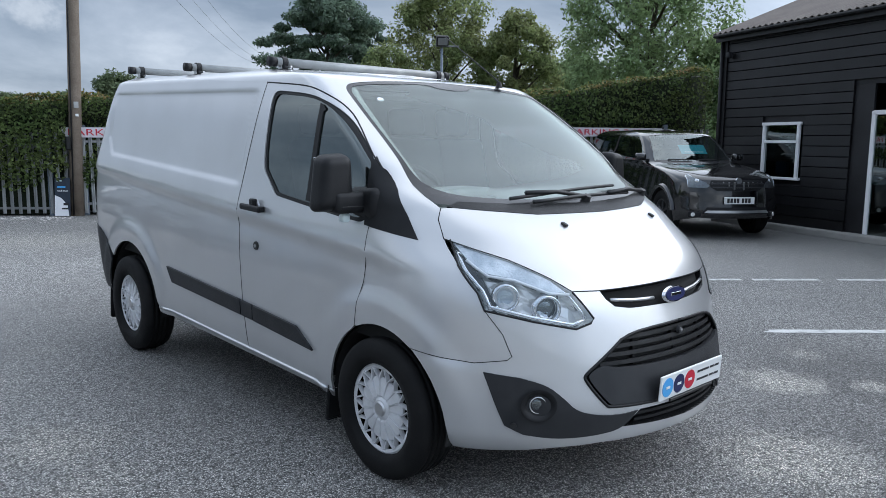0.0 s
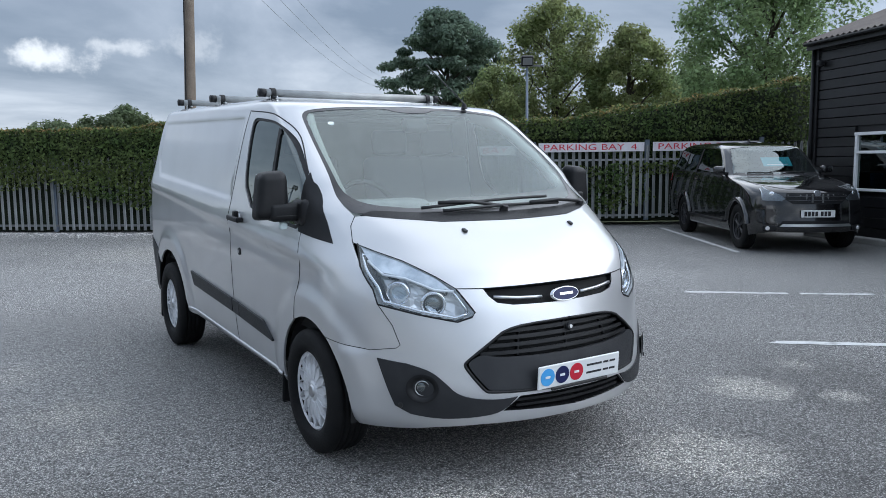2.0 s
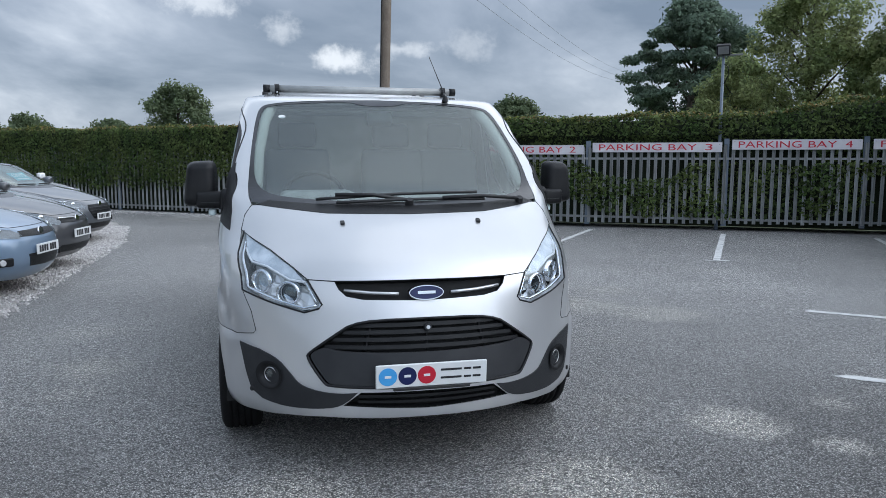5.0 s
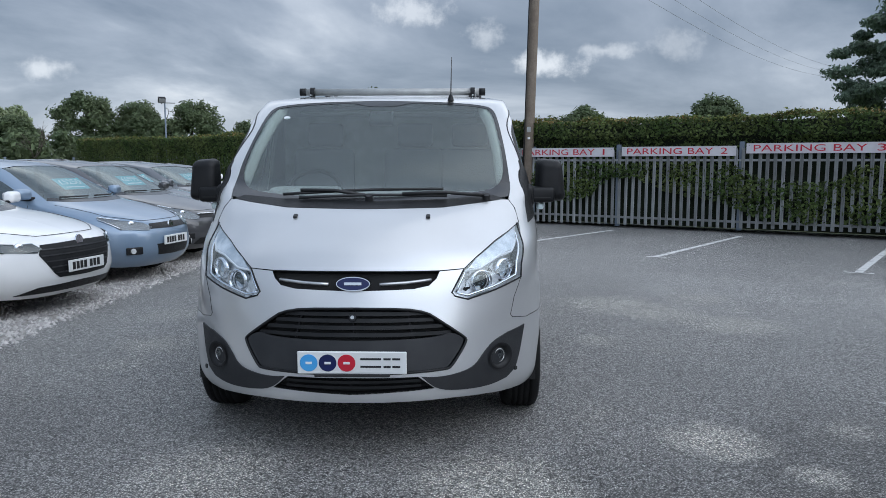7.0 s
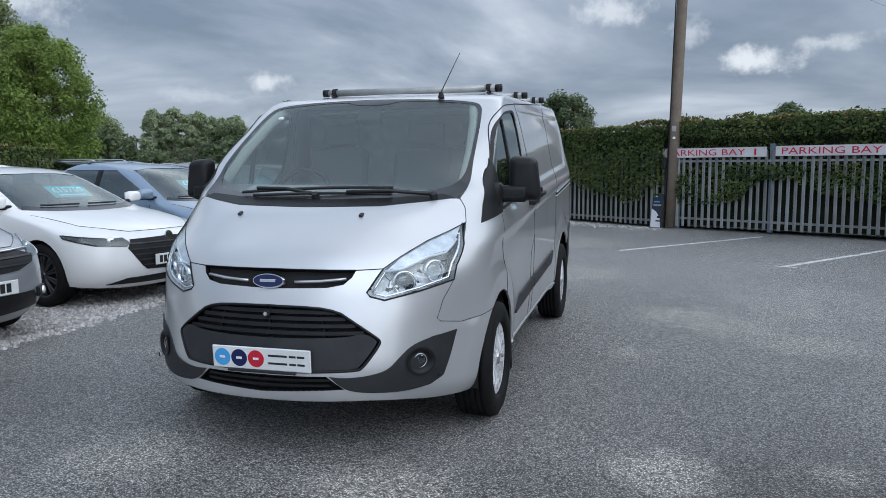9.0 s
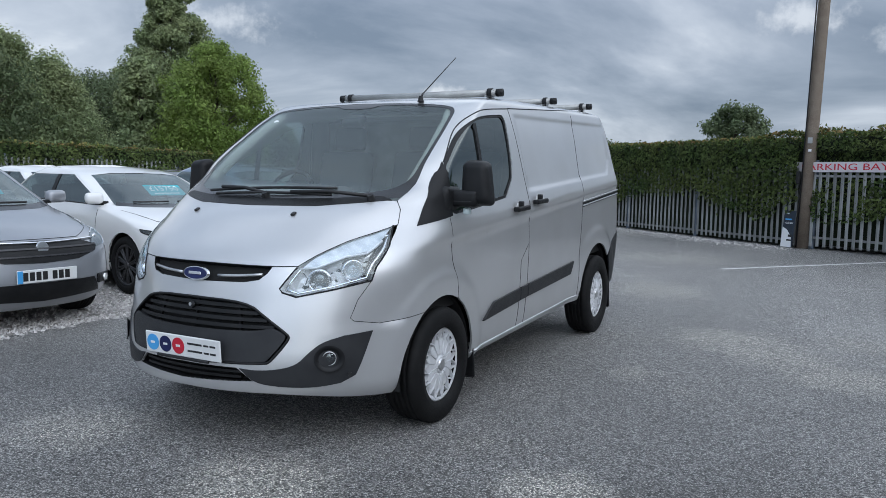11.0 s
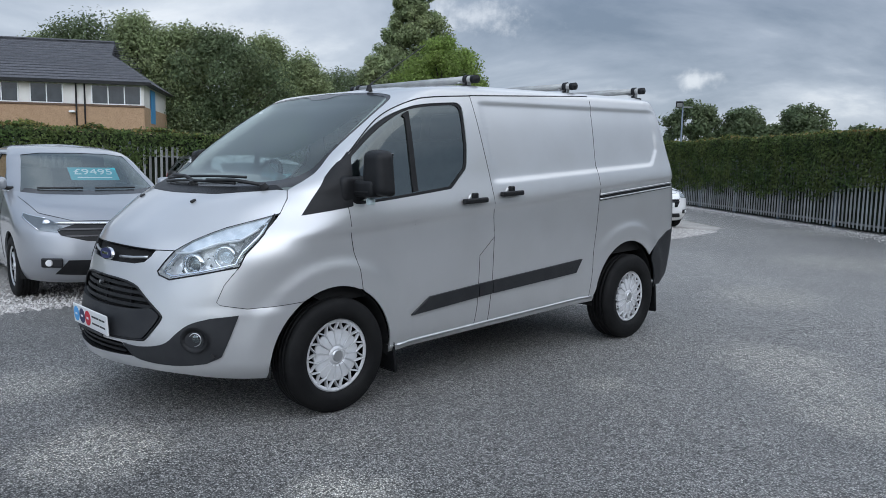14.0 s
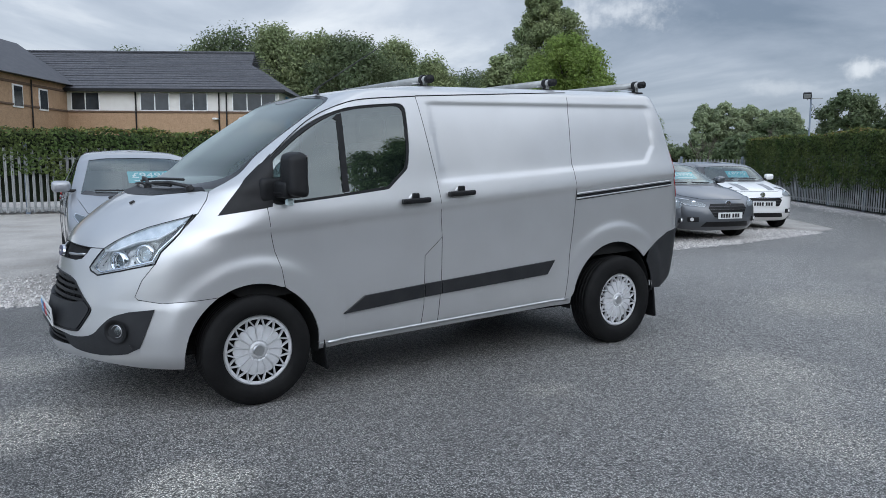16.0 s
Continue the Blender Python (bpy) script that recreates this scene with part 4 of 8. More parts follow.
hedge("hedge_bays", (RA.x, RA.y), (RB.x, RB.y), [(0, 2.34), (0.35, 2.34), (0.62, 2.40), (0.76, 2.66), (0.86, 2.95), (1, 3.2)], 1.3, "dense clipped dark green hedge behind the palisade fence", seed=3, back=0.0, low=0.25, thin=0.75, poke=1.25, density=640, core_low=0.08, sign_line=(1.42, 1.98))
LA, LB = Vector((-16.0, 28.5)), Vector((1.95, 13.62))
ll = (LB - LA).length
fence("palisade_fence", (LA.x, LA.y), (LB.x, LB.y), 1.68, 0.155, [ll - 0.4 - 2.75 * i for i in range(8)], "grey palisade fence grown through by a hedge", 0.0)
hedge("hedge_rear", (LA.x, LA.y), (LB.x, LB.y), [(0, 2.35), (0.5, 2.30), (1, 2.26)], 1.2, "tall clipped hedge growing through the palisade fence", seed=11, back=-0.13, low=0.5, thin=0.75, density=760, poke=0.6, core_low=0.02,
      foot=((0, 17, 19.5, 20.3, 21.2, 22.6, 23.3), (0.70, 0.75, 1.2, 1.2, 0.68, 0.66, 0.80)))
WA, WB = Vector((-17.6, -14)), Vector((-16.2, 15.5))
wlen = (WB - WA).length
fence("palisade_fence", (WA.x, WA.y), (WB.x, WB.y), 1.72, 0.155, [2.75 * i + 0.5 for i in range(11)], "pale grey palisade fence along the gravel strip", 0.0)
hedge("hedge_west", (WA.x, WA.y), (WB.x, WB.y), [(0, 2.15), (0.5, 2.12), (1, 2.0)], 1.2, "green hedge behind the gravel strip", seed=17, density=520, leaf=0.055, low=0.3, thin=0.6, back=-0.02)

fence("palisade_fence", (-18.4, 26.7), (-16.1, 28.4), 1.55, 0.155, [0.1, 2.7], "grey palisade gate panel at the end of the hedge", 0.0)

# signs on the bay fence
LIFT = 0.17
for i, p in enumerate(POSTS):
    if i == 0:
        s0, s1 = p - 2.45, p - 0.08
    else:
        s0, s1 = POSTS[i - 1] + 0.10, p - 0.09
    mid = RA + RD * (s0 + s1) / 2 - Vector((-RD.y, RD.x)) * 0.045
    z = 1.665 + (0.105 * min(1, max(0, (s0 - 2) / 6)))
    sg = thing("bay_sign", f"long white sign with red words PARKING BAY {i + 1}", "sign", pose(mid.x, mid.y, z, 0, 0, math.degrees(math.atan2(RD.y, RD.x))), "parking bay signs")
    part("board", box_bm(s1 - s0, 0.006, 0.20, (0, 0, 0), 0.001, 1), M_SIGN, sg)
    full = (s1 - s0) * 0.88
    for word, c0, w0 in (("PARKING", 0.28, 0.56), ("BAY", 0.742, 0.245), (str(i + 1), 0.965, 0.062 if i else 0.02)):
        text_mesh("lettering", word, 0.185, M_RED, sg, pose(full * (c0 - 0.5) - 0.02, -0.004, -0.004, 90, 0, 0), full * w0, "red capital letters" if len(word) > 1 else "red numeral")
    for sx in (-1, 1):
        part("screw", cyl_bm(0.008, 0.008, 0.004, 8, pose(0, 0, 0, 90, 0, 0)), M_STEEL, sg, m=pose(sx * (s1 - s0) * 0.48, -0.003, 0.06))

# advertising board leaning on the fence by the pole
bd, bn = (LB - LA).normalized(), Vector((-(LB - LA).normalized().y, (LB - LA).normalized().x))
bp = LA + bd * 23.2 - bn * 0.16
M_POSTER = material("dark_poster_print", (0.012, 0.02, 0.035), rough=0.4, second=(0.03, 0.045, 0.06), scale=9)
ad_board = thing("advert_board", "dark printed advertising board with white lettering leaning on the fence", "sign", pose(bp.x, bp.y, 0.01, -6, 0, math.degrees(math.atan2(bd.y, bd.x))))
part("panel", box_bm(0.30, 0.008, 0.76, (0, 0, 0.38), 0.002, 1), M_POSTER, ad_board)
mesh_object("white_print", [(-0.148, -0.007, 0.42), (-0.02, -0.007, 0.36), (0.10, -0.007, 0.22), (0.13, -0.007, 0.004), (-0.148, -0.007, 0.004)], [(0, 4, 3, 2, 1)], M_WHITE, ad_board, "white curved lower part")
text_mesh("lettering", "YOUR WAY", 0.05, M_WHITE, ad_board, pose(-0.0, -0.006, 0.50, 90, 0, 0), 0.22, "white capital letters")
part("print_bar", box_bm(0.16, 0.003, 0.03, (-0.02, -0.006, 0.58)), M_LIGHTBLUE, ad_board)
part("print_bar", box_bm(0.10, 0.003, 0.02, (-0.06, -0.006, 0.70)), M_PALE, ad_board)
part("print_bar", box_bm(0.10, 0.003, 0.05, (0.07, -0.008, 0.24)), M_BLACK, ad_board)
part("print_bar", box_bm(0.12, 0.003, 0.03, (0.05, -0.008, 0.15)), M_BLACK, ad_board)

# telegraph pole with cables
pole = thing("telegraph_pole", "weathered brown wooden telegraph pole beside the fence", "pole", pose(POLE[0], POLE[1], 0))
tube("shaft", [(0, 0, 0), (0.06, -0.02, 1.9), (0.15, -0.05, 4.9), (0.23, -0.08, 7.4)], 0.135, M_WOODPOLE, pole, seg=16, radius_end=0.10)
part("pole_plate", box_bm(0.09, 0.01, 0.12, (0, 0, 0), 0.004, 1), M_STEEL, pole, m=pose(0.05, -0.15, 2.2))
part("pole_plate", box_bm(0.06, 0.01, 0.05, (0, 0, 0), 0.004, 1), M_WHITE, pole, m=pose(0.055, -0.152, 2.0))
part("meter_box", box_bm(0.08, 0.10, 0.26, (0, 0, 0), 0.015, 2), M_BLACKPLASTIC, pole, m=pose(-0.13, -0.10, 1.45))
tube("conduit", [(-0.10, -0.11, 0.02), (-0.05, -0.12, 1.9), (0.02, -0.14, 4.9), (0.10, -0.15, 7.3)], 0.014, M_BLACKPLASTIC, pole, seg=8)
for off in (-0.35, 0.0, 0.35):
    pts = []
    for i in range(25):
        d = 60 * i / 24
        pts.append((0.2 + 0.574 * d + off * 0.8, -0.1 + 0.819 * d - off * 0.55, 7.2 + off * 0.7 - 0.085 * d + 0.0021 * d * d))
    tube("cable", pts, 0.006, M_STEEL, pole, seg=5)


# flood lights on slim posts
def flood_post(x, y, h, heads, yaw):
    t = thing("flood_light", "grey steel post carrying black flood lights above the hedge", "flood light", pose(x, y, 0, 0, 0, yaw), "yard flood lights")
    part("post", cyl_bm(0.036, 0.028, h, 12), M_BLUEPOST, t, "", True)
    for sx, tilt in heads:
        hd = part("lamp_head", box_bm(0.27, 0.12, 0.22, (0, 0, 0), 0.03, 2), M_BLACKPLASTIC, t, "", False, pose(sx, -0.10, h - 0.02, tilt, 0, 0))
        part("lamp_glass", box_bm(0.21, 0.008, 0.16, (0, -0.062, 0), 0.004, 1), M_STEEL, hd)
        part("bracket", box_bm(0.03, 0.10, 0.16, (0, 0.05, -0.10), 0.006, 1), M_STEEL, hd)
    part("cross_arm", box_bm(0.5, 0.035, 0.035, (0.12, 0, h - 0.12), 0.004, 1), M_STEEL, t)
    tube("cable_loop", [(0.02, -0.05, h - 0.3), (0.10, -0.07, h - 0.36), (0.12, -0.04, h - 0.5), (0.03, -0.03, h - 0.7)], 0.010, M_BLACK, t, seg=6)
    return t


flood_post(8.52, 9.80, 3.70, [(0.0, 25)], -35)
flood_post(-10.5, 24.0, 3.75, [(-0.12, 30)], 30)


# ---- black boarded workshop ----
def workshop():
    C, D = Vector((11.42, 4.75)), Vector((-0.373, -0.928))
    ang = math.degrees(math.atan2(D.y, D.x))
    # local x runs along the front from the far corner, local y points out to the yard: outwards is -y
    wk = thing("workshop", "black boarded workshop with weathered corrugated roof and white window", "building", pose(C.x, C.y, 0, 0, 0, ang))
    LEN, H, DEP = 12.0, 3.62, 6.0
    O = 1  # inside lies on +y
    w0, w1, wz0, wz1 = 1.10, 1.96, 0.92, 1.89
    d0, d1, dz = 2.97, 5.4, 2.48
    for x0, x1, z0, z1 in ((0, w0, 0, H), (w0, w1, 0, wz0), (w0, w1, wz1, H), (w1, d0, 0, H), (d0, d1, dz, H), (d1, LEN, 0, H)):
        part("wall", box_bm(x1 - x0, 0.12, z1 - z0, ((x0 + x1) / 2, O * 0.10, (z0 + z1) / 2)), M_BARN, wk)
    part("wall", box_bm(0.12, DEP, H, (0.06, O * (0.16 + DEP / 2), H / 2)), M_BARN, wk)
    part("wall", box_bm(0.12, DEP, H, (LEN - 0.06, O * (0.16 + DEP / 2), H / 2)), M_BARN, wk)
    part("wall", box_bm(LEN, 0.12, H, (LEN / 2, O * (DEP + 0.22), H / 2)), M_BARN, wk)
    part("doorway_floor", box_bm(d1 - d0, 3.0, 0.04, ((d0 + d1) / 2, O * 1.5, 0.03)), M_CONCRETE, wk)
    part("inner_wall", box_bm(LEN - 0.4, 0.08, H - 0.2, (LEN / 2, O * 3.0, H / 2 - 0.1)), M_GREYPLASTIC, wk)
    # overlapping boards
    n = 20
    pitch = (H - 0.10) / n
    r = random.Random(4)
    for i in range(n):
        z0, z1 = 0.10 + i * pitch, 0.10 + (i + 1) * pitch + 0.018
        spans = [(0.0, LEN)]
        if z0 < dz:
            spans = [(0.0, d0), (d1, LEN)]
        if z1 > wz0 - 0.04 and z0 < wz1 + 0.03:
            spans = [q for s in spans for q in ([(s[0], w0 - 0.05), (w1 + 0.05, s[1])] if s[0] < w0 < s[1] else [s])]
        for a, b in spans:
            prof = [(0.034, z1), (0.026, z1 - 0.016), (0.0, z1 - 0.034), (-0.004, z0 + 0.004), (0.0, z0), (0.034, z0)]
            v = [(x, O * y, z) for x in (a, b) for y, z in prof]
            f = [(k, k + 1, k + 7, k + 6) for k in range(5)] + [(5, 0, 6, 11), tuple(range(6))[::-1], tuple(range(6, 12))]
            mesh_object("board", v, f, M_BARN, wk, "", False, pose(0, r.uniform(-0.003, 0.003), r.uniform(-0.003, 0.003)))
    part("corner_board", box_bm(0.10, 0.03, H, (0.0, -O * 0.022, H / 2), 0.004, 1), M_BARN, wk)
    tube("downpipe", [(-0.06, -0.06, 0.05), (-0.06, -0.06, H - 0.1)], 0.035, M_BLACKPLASTIC, wk, seg=10)
    part("plinth", box_bm(LEN, 0.25, 0.12, (LEN / 2, -O * 0.05, 0.045), 0.02, 2), M_CONCRETE, wk)
    # window with white frame
    wn_ = part("window", box_bm(w1 - w0 + 0.04, 0.05, 0.055, ((w0 + w1) / 2, -O * 0.02, wz1), 0.006, 1), M_WHITE, wk, "white framed window")
    for bx in ((w1 - w0 + 0.10, 0.10, 0.045, (w0 + w1) / 2, wz0), (w1 - w0, 0.05, 0.05, (w0 + w1) / 2, wz1 - 0.32)):
        part("frame", box_bm(bx[0], bx[1], bx[2], (bx[3], -O * 0.02, bx[4]), 0.006, 1), M_WHITE, wn_)
    for x in (w0 + 0.03, w1 - 0.03):
        part("frame", box_bm(0.06, 0.05, wz1 - wz0, (x, -O * 0.02, (wz0 + wz1) / 2), 0.006, 1), M_WHITE, wn_)
    for z0, z1 in ((wz0 + 0.02, wz1 - 0.34), (wz1 - 0.30, wz1 - 0.03)):
        part("pane", box_bm(w1 - w0 - 0.1, 0.004, z1 - z0, ((w0 + w1) / 2, 0.0, (z0 + z1) / 2)), M_SIDEGLASS, wn_)
    part("blue_box", box_bm(0.26, 0.08, 0.26, (w0 + 0.24, O * 0.25, wz0 + 0.16), 0.004, 1), M_LIGHTBLUE, wn_, "blue carton on the inner sill")
    # white framed glass door, set back in the doorway
    dr = part("glass_door", box_bm(0.07, 0.06, 2.05, (3.35, O * 0.05, 1.03), 0.006, 1), M_WHITE, wk, "white framed glass door")
    part("frame", box_bm(0.07, 0.06, 2.05, (4.32, O * 0.05, 1.03), 0.006, 1), M_WHITE, dr)
    part("frame", box_bm(1.0, 0.06, 0.07, (3.84, O * 0.05, 2.03), 0.006, 1), M_WHITE, dr)
    part("pane", box_bm(0.92, 0.006, 1.95, (3.84, O * 0.05, 1.0)), M_SIDEGLASS, dr)
    part("door_reveal", box_bm(0.36, 0.05, dz, (d0 + 0.18, O * 0.06, dz / 2), 0.004, 1), M_BARN, wk)
    # corrugated roof, eave over the front
    pts, faces = [], []
    nx = 340
    for i in range(nx + 1):
        x = -0.18 + (LEN + 0.36) * i / nx
        w = 0.018 * math.sin(2 * math.pi * x / 0.146)
        for y, z in ((-0.22, H + 0.02), (3.2, H + 1.32), (6.6, H + 0.05)):
            pts.append((x, O * y, z + w))
    for i in range(nx):
        for k in range(2):
            faces.append((3 * i + k, 3 * i + 3 + k, 3 * i + 4 + k, 3 * i + 1 + k))
    rf = mesh_object("roof", pts, faces, M_CORR, wk, "brown weathered corrugated sheets")
    md = rf.modifiers.new("thickness", "SOLIDIFY")
    md.thickness = 0.012
    part("fascia", box_bm(LEN + 0.3, 0.03, 0.16, (LEN / 2, -O * 0.14, H - 0.06), 0.004, 1), M_BARN, wk)
    part("gutter", box_bm(LEN + 0.3, 0.09, 0.07, (LEN / 2, -O * 0.20, H - 0.03), 0.03, 2), M_BLACKPLASTIC, wk)
    part("wall_lamp", box_bm(0.10, 0.12, 0.12, (0.16, -O * 0.08, 3.22), 0.03, 2), M_GREYPLASTIC, wk)
    # gable end pieces
    v = [(0.0, O * 0.16, H), (0.0, O * 6.3, H), (0.0, O * 3.2, H + 1.26), (0.12, O * 0.16, H), (0.12, O * 6.3, H), (0.12, O * 3.2, H + 1.26)]
    mesh_object("gable", v, [(0, 2, 1), (3, 4, 5), (0, 1, 4, 3), (1, 2, 5, 4), (2, 0, 3, 5)], M_BARN, wk)
    return wk


workshop()


# ---- the silver van ----
def wheel(name, radius, width, rim_r, parent, m, spokes=15, trim=M_TRIM, style="trim"):
    """A tyre with rounded shoulders, tread grooves and a wheel trim or alloy; its outer face looks to +x."""
    hub = part(name, cyl_bm(rim_r * 0.92, rim_r * 0.92, width * 0.5, 40, pose(-width * 0.3, 0, 0, 0, 90, 0)), M_DARK, parent, "", True, m)
    w, R = width / 2, radius
    prof = [(w * 0.55, rim_r * 0.98), (w * 0.92, rim_r * 1.02), (w * 1.02, rim_r + (R - rim_r) * 0.35), (w * 0.98, rim_r + (R - rim_r) * 0.72), (w * 0.86, R * 0.972), (w * 0.70, R * 0.995)]
    for c in (0.45, 0.15, -0.15, -0.45):
        prof += [((c + 0.17) * w, R), ((c + 0.05) * w, R), ((c + 0.04) * w, R - 0.008), ((c - 0.04) * w, R - 0.008), ((c - 0.05) * w, R)]
    prof += [(-w * 0.70, R * 0.995), (-w * 0.9, R * 0.96), (-w * 1.02, rim_r + (R - rim_r) * 0.5), (-w * 0.9, rim_r), (-w * 0.5, rim_r * 0.9)]
    v, f = lathe_data(prof, 56)
    mesh_object("tyre", v, f, M_RUBBER, hub, "", True)
    if style == "trim":
        # dished cover: plain middle, a ring of wedge openings, an outer ring
        x0 = w * 0.80
        rings = [(x0 + 0.000, 0.0), (x0 + 0.000, 0.20), (x0 - 0.010, 0.26), (x0 - 0.004, 0.30), (x0 - 0.010, 0.67), (x0 - 0.008, 0.885), (x0 - 0.002, 0.96), (x0 - 0.012, 1.04)]
        n = spokes * 8
        verts, faces = [], []
        for x, r in rings:
            for k in range(n):
                t = 2 * math.pi * k / n
                groove = 0.006 if 0.28 < r < 0.8 and k % 8 == 0 else 0
                verts.append((x - groove, r * rim_r * math.cos(t), r * rim_r * math.sin(t)))
        for i in range(1, len(rings) - 1):
            for k in range(n):
                if i == 4:
                    continue
                faces.append((i * n + k, (i + 1) * n + k, (i + 1) * n + (k + 1) % n, i * n + (k + 1) % n))
        faces.append(tuple(n + k for k in range(n))[::-1])
        # a zigzag of narrow ribs runs from the grooves of the disc out to the rim
        step = 2 * math.pi / spokes
        for k in range(2 * spokes):
            t0 = (k // 2) * step
            t1 = t0 + (0.5 if k % 2 else -0.5) * step * 0.86
            p0, p1 = Vector((0.655 * math.cos(t0), 0.655 * math.sin(t0))) * rim_r, Vector((0.915 * math.cos(t1), 0.915 * math.sin(t1))) * rim_r
            d2 = (p1 - p0).normalized()
            n2 = Vector((-d2.y, d2.x))
            b0 = len(verts)
            for p, wd, xx in ((p0, 0.0042, x0 - 0.004), (p1, 0.0058, x0 - 0.003)):
                for g, dx in ((-1, -0.020), (-0.45, 0.002), (0.45, 0.002), (1, -0.020)):
                    verts.append((xx + dx, p.x + n2.x * g * wd, p.y + n2.y * g * wd))
            faces += [(b0 + q, b0 + q + 1, b0 + q + 5, b0 + q + 4) for q in range(3)]
        # raised rib beside each groove, and scallops between the grooves
        for k in range(spokes):
            t0 = k * step
            c2, s2 = math.cos(t0), math.sin(t0)
            b0 = len(verts)
            for r, wd in ((0.26, 0.0016), (0.66, 0.0032)):
                for g, dx in ((-1, -0.010), (-0.4, -0.0035), (0.4, -0.0035), (1, -0.010)):
                    verts.append((x0 + dx, r * rim_r * c2 - g * wd * s2, r * rim_r * s2 + g * wd * c2))
            faces += [(b0 + q, b0 + q + 1, b0 + q + 5, b0 + q + 4) for q in range(3)]
            b0 = len(verts)
            for q in range(7):
                t = t0 + step * (0.08 + 0.84 * q / 6)
                r = 0.675 + 0.040 * math.sin(math.pi * q / 6)
                verts += [(x0 - 0.0098, 0.66 * rim_r * math.cos(t), 0.66 * rim_r * math.sin(t)), (x0 - 0.012, r * rim_r * math.cos(t), r * rim_r * math.sin(t)), (x0 - 0.024, r * rim_r * math.cos(t), r * rim_r * math.sin(t))]
            faces += [(b0 + 3 * q + e2, b0 + 3 * q + 1 + e2, b0 + 3 * q + 4 + e2, b0 + 3 * q + 3 + e2) for q in range(6) for e2 in (0, 1)]
        mesh_object("wheel_trim", verts, faces, trim, hub, "silver plastic wheel trim", False)
        part("centre_cap", cyl_bm(rim_r * 0.17, rim_r * 0.14, 0.008, 28, pose(x0, 0, 0, 0, 90, 0)), M_SATIN, hub, "", False)
    else:
        v, f = lathe_data([(w * 0.75, rim_r * 0.90), (w * 0.85, rim_r * 0.95), (w * 0.85, rim_r), (w * 0.4, rim_r * 0.99), (w * 0.4, rim_r * 0.9)], 48)
        mesh_object("rim", v, f, trim, hub, "", True)
        for s in range(spokes):
            for g in (-0.10, 0.10):
                t = 2 * math.pi * s / spokes
                bm = box_bm(0.02, rim_r * 0.085, rim_r * 0.86, (0, 0, rim_r * 0.46), 0.006, 1)
                part("spoke", bm, trim, hub, m=pose(w * 0.62, 0, 0) @ Matrix.Rotation(t, 4, "X") @ Matrix.Rotation(g, 4, "X"))
        part("centre_cap", cyl_bm(rim_r * 0.2, rim_r * 0.15, 0.025, 20, pose(w * 0.62, 0, 0, 0, 90, 0)), trim, hub)
    return hub


FINE_Z = [round(v, 4) for v in np.arange(0.2, 2.2, 0.0125)]


